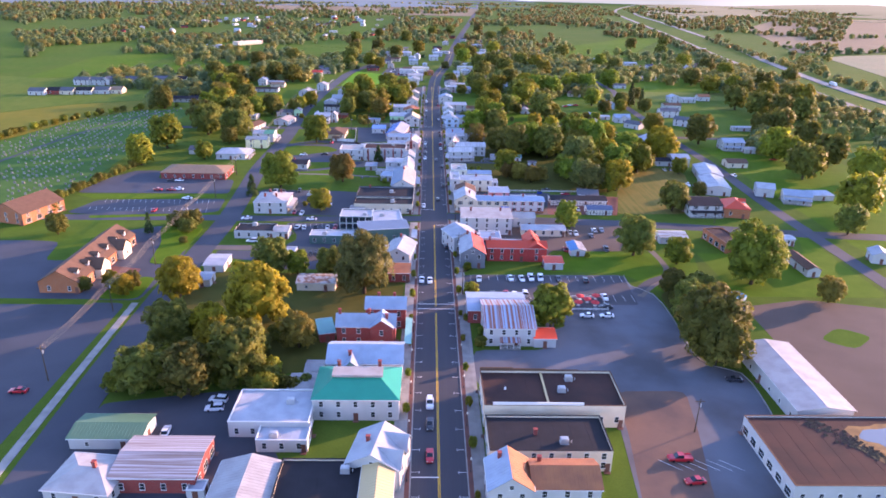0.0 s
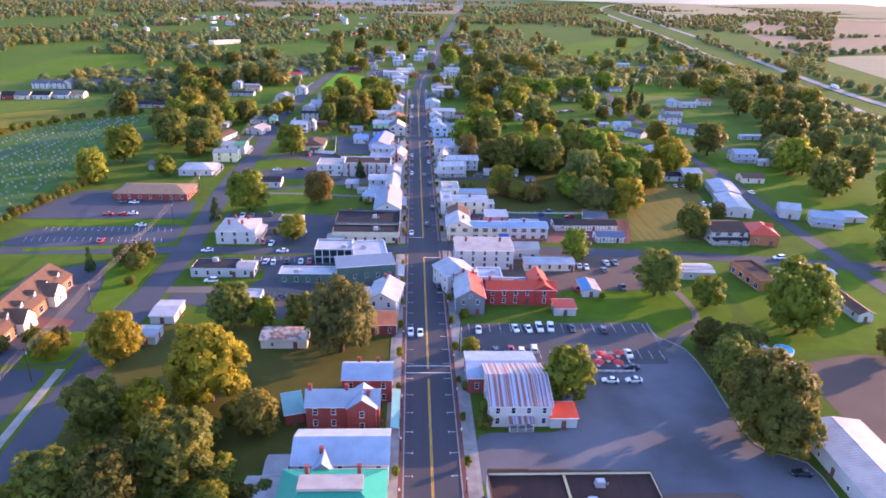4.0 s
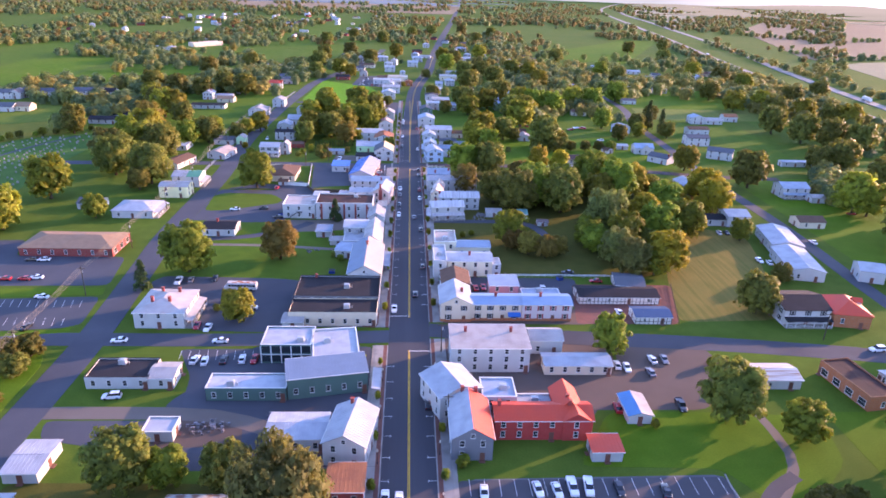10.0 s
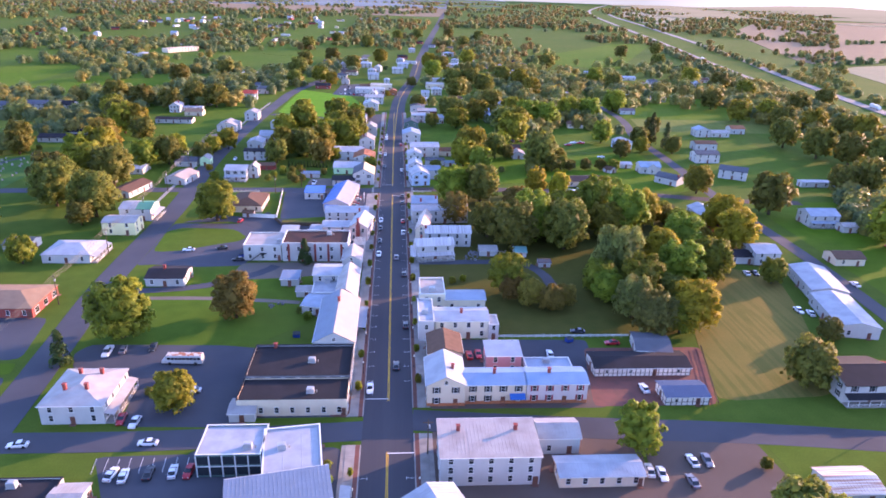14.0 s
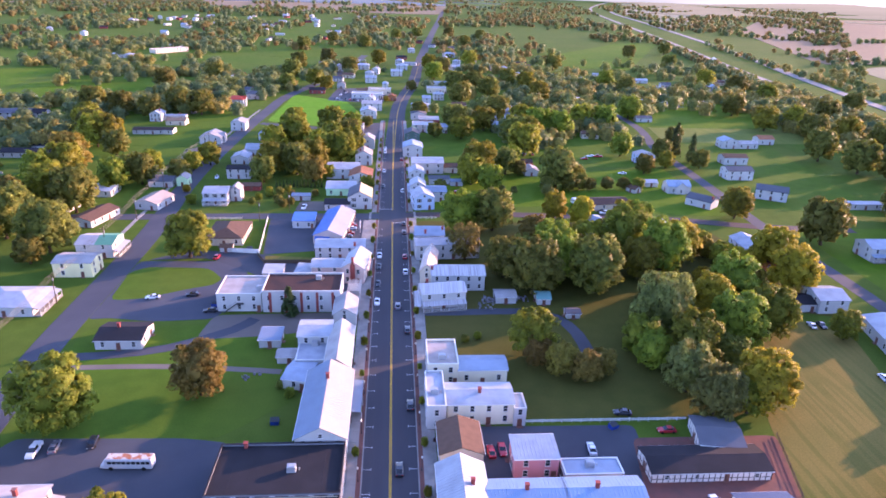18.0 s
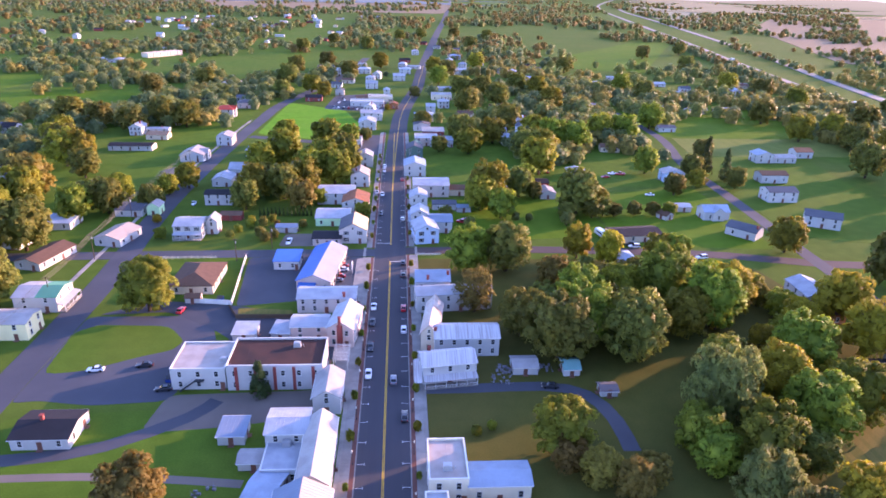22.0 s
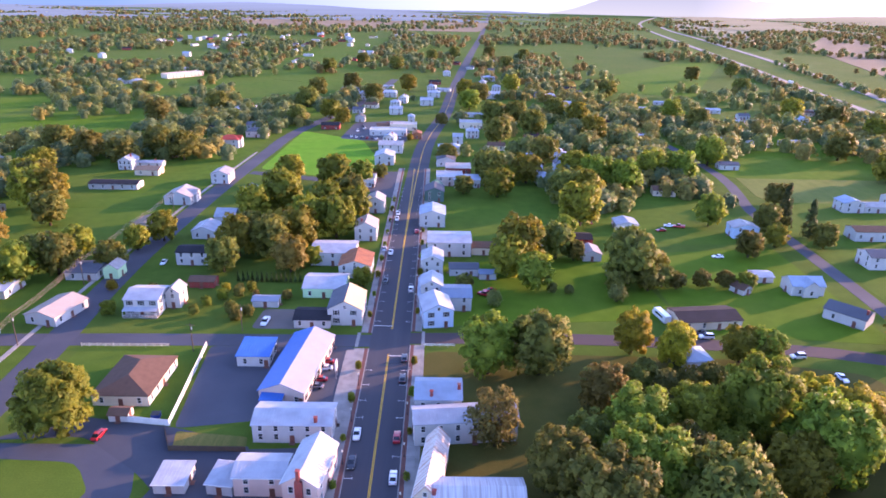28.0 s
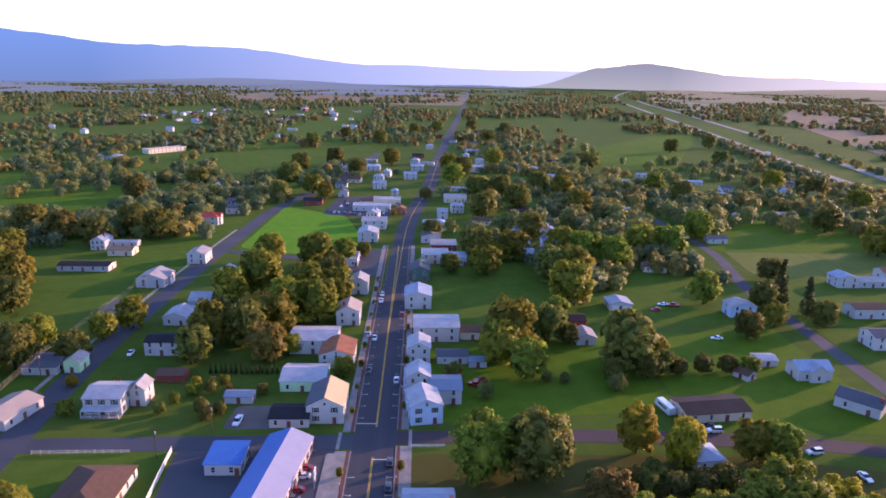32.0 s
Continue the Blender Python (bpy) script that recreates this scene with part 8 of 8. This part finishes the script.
# Pale tan puts the glint of the cables into their colour.
WIRE = weathered("glint_tan_cable", (0.20, 0.17, 0.12), 0.6, 0.3)
POLES = [(-102.5, 150), (-103, 190), (-104, 228), (-105, 268), (-106, 310), (-107, 352), (-108, 395), (-109, 438), (-111, 476), (-113, 520), (-113, 562), (-112, 605)]
for x, y in POLES:
    utility_pole(x, y)
for i in range(len(POLES) - 1):
    (xa, ya), (xb, yb) = POLES[i], POLES[i + 1]
    wires = new("power_line")
    tagged(wires, "dark power line sagging between poles", "power line", "power lines")
    for k in (-1.0, -0.4, 0.4, 1.0):
        s = Shape()
        pts = [(xa + (xb - xa) * t / 6 + k, ya + (yb - ya) * t / 6, 9.85 - 0.9 * (1 - (t / 3 - 1) ** 2)) for t in range(7)]
        s.tube(pts, [0.045] * 7, 4)
        part("wire", s.mesh("wire", WIRE), wires)
for x, y in ((9.2, 205), (9.2, 240), (62, 130), (-47, 481 + 6), (-58, 474), (128, 283), (9.2, 275)):
    utility_pole(x, y, 9.5)


def fence(label, pts, h, mat, gap=2.4, pickets=False):
    ob = new("fence")
    tagged(ob, label, "fence")
    for (xa, ya), (xb, yb) in zip(pts, pts[1:]):
        L = math.hypot(xb - xa, yb - ya)
        n = max(1, round(L / gap))
        m = pose(xa, ya, 0, 0, 0, math.degrees(math.atan2(yb - ya, xb - xa)))
        for i in range(n):
            s = Shape()
            s.box(-0.07, 0.07, -0.07, 0.07, 0, h + 0.1)
            part("post", s.mesh("post", mat), ob, m @ pose(L * i / n, 0, 0))
            s = Shape()
            if pickets:
                for z in (0.35, h - 0.25):
                    s.box(0.07, L / n - 0.07, -0.03, 0.03, z, z + 0.16)
                s.box(0.07, L / n - 0.07, -0.02, 0.02, 0.62, 0.74)
            else:
                s.box(0.07, L / n - 0.07, -0.03, 0.03, 0.05, h)
            part("panel", s.mesh("panel", mat), ob, m @ pose(L * i / n, 0, 0))
    return ob


fence("tall white vinyl privacy fence", [(-55, 477), (-51.5, 437.5), (-67, 439.5)], 1.8, TRIM)
fence("white picket rail fence behind the yard", [(32.5, 328.5), (74, 328.5)], 1.1, TRIM, 2.4, True)
fence("tan wooden rail fence around the lawn", [(-92, 476), (-66, 476.5)], 1.2, W_CREAM, 2.4, True)
fence("short white rail fence by the lawn", [(10.6, 479), (20, 479)], 1.1, TRIM, 2.4, True)
fence("weathered wooden board fence round a yard", [(-52, 436), (-48, 428), (-30, 428)], 1.5, BARK)
fence("low field fence beside the dry field", [(86, 292.6), (94, 322)], 1.2, BARK, 3.0, True)

# gravestones
stone = Shape()
stone.box(-0.45, 0.45, -0.1, 0.1, 0, 0.8)
stone.box(-0.35, 0.35, -0.1, 0.1, 0.8, 0.95)
stone.box(-0.55, 0.55, -0.2, 0.2, 0, 0.15)
rng3 = random.Random(4)


def cem_path(y):
    return float(np.interp(y, (330, 380, 440, 500, 540), (-250, -246, -240, -228, -212)))


def in_cemetery(x, y):
    return float(np.interp(y, (270, 313, 345, 420, 490, 526, 548), (-205, -245, -263, -272, -259, -238, -207))) < x < float(np.interp(y, (270, 313, 400, 455, 520, 550), (-187, -181, -186, -196, -194, -205)))


ribbon("path", ASPHALT_OLD, [(cem_path(y), y) for y in (330, 380, 440, 500, 540)], 2.6, 0.075, "narrow asphalt path through the cemetery")
rows = Shape()
for i in range(18):
    for j in range(60):
        gx, gy = -272 + i * 5.2 + 1.5 * rng3.random(), 285 + j * 4.4 + 1.5 * rng3.random()
        if rng3.random() < 0.75 and in_cemetery(gx, gy) and abs(gx - cem_path(gy)) > 2.4:
            k = 0.8 + 0.6 * rng3.random()
            rows.add([(gx + p[0] * k, gy + p[1] * k, p[2] * k + 0.04) for p in stone.v], stone.f)
tagged(new("gravestones", rows.mesh("gravestones", CONCRETE)), "rows of pale gravestones on the cemetery grass", "gravestones", "", "stuff")

# round garden pool
s = Shape()
s.tube([(0, 0, 0), (0, 0, 1.1)], [2.8, 2.8], 28)
pool = new("pool")
pool.location = (105, 205, 0)
tagged(pool, "round above-ground pool with blue water", "pool")
part("pool_wall", s.mesh("pool_wall", TRIM), pool)
s = Shape()
s.tube([(0, 0, 1.08), (0, 0, 1.13)], [2.6, 2.6], 28)
part("water", s.mesh("water", glass_mat("pool_water", (0.02, 0.35, 0.6), 0.05)), pool)


# ---- smaller things ----
def umbrella(x, y):
    ob = new("patio_umbrella")
    ob.location = (x, y, 0.04)
    tagged(ob, "red patio umbrella over a table", "umbrella", "patio umbrellas")
    s = Shape()
    s.tube([(0, 0, 0), (0, 0, 2.5)], [0.04, 0.03], 6)
    part("pole", s.mesh("pole", UNIT), ob)
    s = Shape()
    n = 8
    rim = [(1.5 * math.cos(k * 2 * math.pi / n), 1.5 * math.sin(k * 2 * math.pi / n), 2.0) for k in range(n)]
    s.add(rim + [(0, 0, 2.55)] + [(p[0], p[1], 1.88) for p in rim], [(k, (k + 1) % n, n) for k in range(n)] + [(k + n + 1, (k + 1) % n + n + 1, (k + 1) % n, k) for k in range(n)])
    part("canopy", s.mesh("canopy", R_UMB), ob)
    s = Shape()
    s.tube([(0, 0, 0.70), (0, 0, 0.75)], [0.6, 0.6], 12)
    part("table", s.mesh("table", TRIM), ob)


R_UMB = weathered("red_canvas", (0.55, 0.05, 0.05), 0.8)
for x, y in ((47.5, 196.5), (53, 196.3), (49, 201), (54.5, 201.5), (51, 198.8)):
    umbrella(x, y)
fence("low white rail fence round the patio", [(45, 194), (57, 194), (57, 203.5), (45, 203.5), (45, 194)], 1.0, TRIM, 2.0, True)


def lorry(x, y, rot, label):
    ob = new("truck")
    ob.matrix_basis = pose(x, y, 0.6, 0, 0, rot)
    tagged(ob, label, "truck", "highway trucks")
    s = Shape()
    s.box(-1.25, 1.25, -8.0, 4.8, 1.1, 4.0)
    part("trailer", s.mesh("trailer", TRIM), ob)
    part("cab", loft(car_sections([(5.0, 2.9, 0.95), (5.4, 3.2, 0.97), (7.0, 3.1, 1.0), (7.5, 2.2, 1.0), (8.3, 1.7, 0.9)], 1.2, 0.6)).mesh("cab", PAINT["W"][0]), ob)
    for yy in (-6.5, -5.2, 4.2, 7.2):
        for sx in (-1, 1):
            part("wheel", WHEEL_ME, ob, pose(sx * 1.05, yy, 0.5) @ Matrix.Scale(1.5, 4))


lorry(419, 826, -8, "white articulated lorry on the highway")
lorry(455, 760, 172, "white box lorry on the highway")
lorry(470, 1180, -10, "white lorry far along the highway")

for kind, ck, x, y, rot in (("pickup", "R", 31.5, 516.5, 60), ("car", "R", 33.5, 520, 100), ("pickup", "R", 128, 596, 80), ("car", "W", 123.5, 597, 84), ("car", "G", 82, 601, 5), ("car", "R", 87, 600, 8)):
    vehicle(kind, ck, x, y, rot)

bus = new("bus")
bus.matrix_basis = pose(-57, 315.5, 0.04, 0, 0, 88)
tagged(bus, "old white bus with a rusty roof in a car park", "bus")
part("body", loft(car_sections([(-5.4, 2.5, 0.96), (-5.3, 2.8, 1.0), (4.4, 2.8, 1.0), (4.6, 2.5, 1.0), (4.7, 1.5, 0.98), (5.6, 1.3, 0.9), (5.7, 0.9, 0.85)], 1.2, 0.5)).mesh("body", W_WHITE), bus)
s = Shape()
s.slab([(-0.95, -5.2, 2.86), (0.95, -5.2, 2.86), (0.95, 4.3, 2.86), (-0.95, 4.3, 2.86)], 0.05)
part("bus_roof", s.mesh("bus_roof", weathered("rust_blotched_paint", (0.50, 0.46, 0.40), 0.7, 0, 0.6, 0.9, 4.0, (1, 1, 1), (0.34, 0.10, 0.03), 1.0, "World", 0.46, 0.54)), bus, None, "rust-stained roof")
for sx in (-1, 1):
    for i in range(9):
        s = Shape()
        s.box(-0.02, 0.02, -0.42, 0.42, 0, 0.7)
        part("window", s.mesh("window", CARGLASS), bus, pose(sx * 1.2, -4.6 + i * 1.02, 1.65))
    for yy in (-3.6, 3.4):
        part("wheel", WHEEL_ME, bus, pose(sx * 1.08, yy, 0.48) @ Matrix.Scale(1.45, 4))

camper = new("camper")
camper.matrix_basis = pose(89.8, 500, 0.03, 0, 0, 12)
tagged(camper, "white camper parked beside the ranch house", "camper")
part("body", loft(car_sections([(-4.2, 2.7, 0.95), (-4.1, 2.95, 1.0), (3.2, 2.95, 1.0), (3.6, 2.4, 1.0), (4.2, 1.6, 0.95)], 1.2, 0.5)).mesh("body", PAINT["W"][0]), camper)
s = Shape()
s.box(-1.22, 1.22, -2.5, 2.2, 1.6, 2.2)
part("window_band", s.mesh("window_band", CARGLASS), camper)
for sx in (-1, 1):
    for yy in (-2.6, 2.4):
        part("wheel", WHEEL_ME, camper, pose(sx * 1.05, yy, 0.36))


def dumpster(x, y, rot, mat, label):
    ob = new("dumpster")
    ob.matrix_basis = pose(x, y, -0.07, 0, 0, rot)
    tagged(ob, label, "dumpster", "dumpsters")
    s = Shape()
    s.add([(-1, -0.7, 0.1), (1, -0.7, 0.1), (1, 0.7, 0.1), (-1, 0.7, 0.1), (-1.05, -0.85, 1.2), (1.05, -0.85, 1.2), (1.05, 0.8, 1.45), (-1.05, 0.8, 1.45)],
          [(3, 2, 1, 0), (0, 1, 5, 4), (1, 2, 6, 5), (2, 3, 7, 6), (3, 0, 4, 7)])
    part("bin", s.mesh("bin", mat), ob)
    for sx in (-0.52, 0.52):
        s = Shape()
        s.slab([(sx - 0.5, -0.9, 1.22), (sx + 0.5, -0.9, 1.22), (sx + 0.5, 0.82, 1.48), (sx - 0.5, 0.82, 1.48)], 0.05)
        part("lid", s.mesh("lid", SHUT_DARK), ob)


BIN_BLUE = weathered("blue_steel", (0.02, 0.06, 0.28), 0.6, 0.2)
for x, y in ((54.5, 326), (-57.5, 393), (-56, 441), (-28, 330)):
    dumpster(x, y, int(x) % 30, BIN_BLUE, "blue steel dumpster beside a yard")

# canopies over the footway
def canopy(x0, x1, y0, y1, z, mat, label):
    ob = new("canopy")
    tagged(ob, label, "canopy", "street canopies")
    s = Shape()
    s.slab([(x0, y0, z), (x1, y0, z - 0.3), (x1, y1, z - 0.3), (x0, y1, z)] if x1 > x0 else [(x1, y0, z - 0.3), (x0, y0, z), (x0, y1, z), (x1, y1, z - 0.3)], 0.12)
    part("canopy_roof", s.mesh("canopy_roof", mat), ob)
    for yy in (y0 + 0.3, (y0 + y1) / 2, y1 - 0.3):
        s = Shape()
        s.tube([(x1 * 0.99, yy, 0.18), (x1 * 0.99, yy, z - 0.42)], [0.07, 0.06], 6)
        part("post", s.mesh("post", TRIM), ob)


canopy(-9.6, -7.2, 330, 344, 3.2, R_BLUEG, "grey metal canopy over the footway")
canopy(-9.6, -7.4, 252, 262, 3.1, R_WHITE, "white porch canopy over the footway")
canopy(-9.4, -7.4, 166, 182, 3.2, R_TEALF, "faded green porch canopy over the footway")
canopy(9.6, 7.6, 386, 398, 3.1, R_OLDW, "weathered porch canopy over the footway")
canopy(9.2, 7.4, 510, 526, 3.0, R_BLUEW, "pale porch canopy over the footway")

# white pergola beside the hall
perg = new("pergola")
perg.location = (-12.6, 401, 0.02)
tagged(perg, "white timber pergola beside the hall", "pergola")
for x in (-1.9, 1.9):
    for y in (-4, 0, 4):
        s = Shape()
        s.box(x - 0.08, x + 0.08, y - 0.08, y + 0.08, 0, 3.4)
        part("post", s.mesh("post", TRIM), perg)
for y in [i * 0.75 - 4 for i in range(12)]:
    s = Shape()
    s.box(-2.3, 2.3, y - 0.05, y + 0.05, 3.4, 3.58)
    part("rafter", s.mesh("rafter", TRIM), perg)

# sign by the blue-roofed shop
sign = new("sign_board")
sign.location = (-13.6, 461, 0.03)
tagged(sign, "white roadside sign board on two posts", "sign")
for y in (-1.1, 1.1):
    s = Shape()
    s.tube([(0, y, 0), (0, y, 5.2)], [0.09, 0.08], 8)
    part("post", s.mesh("post", UNIT), sign)
s = Shape()
s.box(-0.18, 0.18, -1.3, 1.3, 2.6, 5.0)
part("panel", s.mesh("panel", TRIM), sign)
for i in range(3):
    s = Shape()
    s.box(-0.2, 0.2, -1.0, 0.9 - 0.3 * i, 4.4 - 0.6 * i, 4.65 - 0.6 * i)
    part("letter_bar", s.mesh("letter_bar", BIN_BLUE), sign)

# hedgerows and garden rows
tree("y", -6.5, 784, 2.8, 1.0)
tree("k", -89.5, 315, 3.4, 0.75)
tree("k", -32.5, 386, 3.3, 0.72)
for i in range(34):
    u = i / 33
    hx, hy = float(np.interp(u, (0, 0.35, 0.6, 0.8, 1), (-282, -278, -266, -246, -212))), float(np.interp(u, (0, 0.35, 0.6, 0.8, 1), (400, 445, 492, 530, 558)))
    tree("dgo"[i % 3], hx + 1.5 * math.sin(i * 2.3), hy, 2.1 + 1.2 * math.sin(i * 1.9) ** 2, 0.9)
for x, y, r in ((-103, 262, 4.4), (-108, 268, 5.0), (-104, 272, 4.6), (-113, 272, 3.2), (-101, 250, 2.0)):
    tree("g" if int(y) % 2 else "d", x, y, r, 0.85)
for i in range(26):
    tree("d" if i % 3 else "g", -78 + i * 1.75, 149.5 + 1.2 * math.sin(i * 1.3) - i * 0.12, 1.7 + 0.5 * math.sin(i * 2.1) ** 2, 1.2)
for i in range(14):
    tree("k", -59 + i * 1.75, 525.5 + 0.2 * math.sin(i), 0.75, 1.3)
for i in range(22):
    tree("d", -182 + i * 0.75, 284 + i * 4.2, 2.2 + 0.7 * math.sin(i * 1.7), 1.0)
for x, y, r in ((-61, 300, 1.4), (-58, 303, 1.2), (-60, 306, 1.5), (-26, 341, 1.6), (-29, 345, 1.3), (22, 368, 1.5), (26, 370, 1.4), (-52, 517, 2.2), (-60, 510, 2.4), (-64, 505, 2.0), (-55, 512, 2.3), (30, 492, 2.6), (26, 489, 2.0),
                (12, 226, 1.8), (14, 176, 1.9), (13, 170, 2.1), (9.6, 186, 1.4), (-14, 268, 1.0), (-12.5, 266, 1.2), (-13, 271, 1.1), (60, 240, 1.2), (86, 268, 1.6)):
    tree("d" if int(x) % 2 else "g", x, y, r, 1.0)

# scrap and clutter behind the white house
for cx, cy, n in ((33, 396, 16), (44.5, 396.5, 12), (31.5, 391, 10), (-50, 239.5, 18), (-45, 240.5, 14), (-31.5, 243.5, 10), (-37.5, 350, 8)):
    rs = random.Random(int(cx * 10))
    s = Shape()
    for i in range(n):
        x, y, a, b, c = rs.uniform(-2.4, 2.4), rs.uniform(-2.2, 2.2), rs.uniform(0.3, 0.9), rs.uniform(0.2, 0.7), rs.uniform(0.25, 0.9)
        s.box(x - a / 2, x + a / 2, y - b / 2, y + b / 2, 0, c)
        s.rib((x, y, 0.1), (x + rs.uniform(-1.2, 1.2), y + rs.uniform(-1.2, 1.2), 0.9), 0.08, 0.1, (0, 0, 1))
    ob = new("scrap_pile", s.mesh("scrap_pile", weathered("scrap_mix", (0.22, 0.22, 0.24), 0.8, 0.1, 0.6, 1.2, 5.0, (1, 1, 1), (0.06, 0.05, 0.05), 0.9)))
    ob.location = (cx, cy, 0.0)
    tagged(ob, "untidy pile of boards and scrap on the grass", "scrap", "", "stuff")
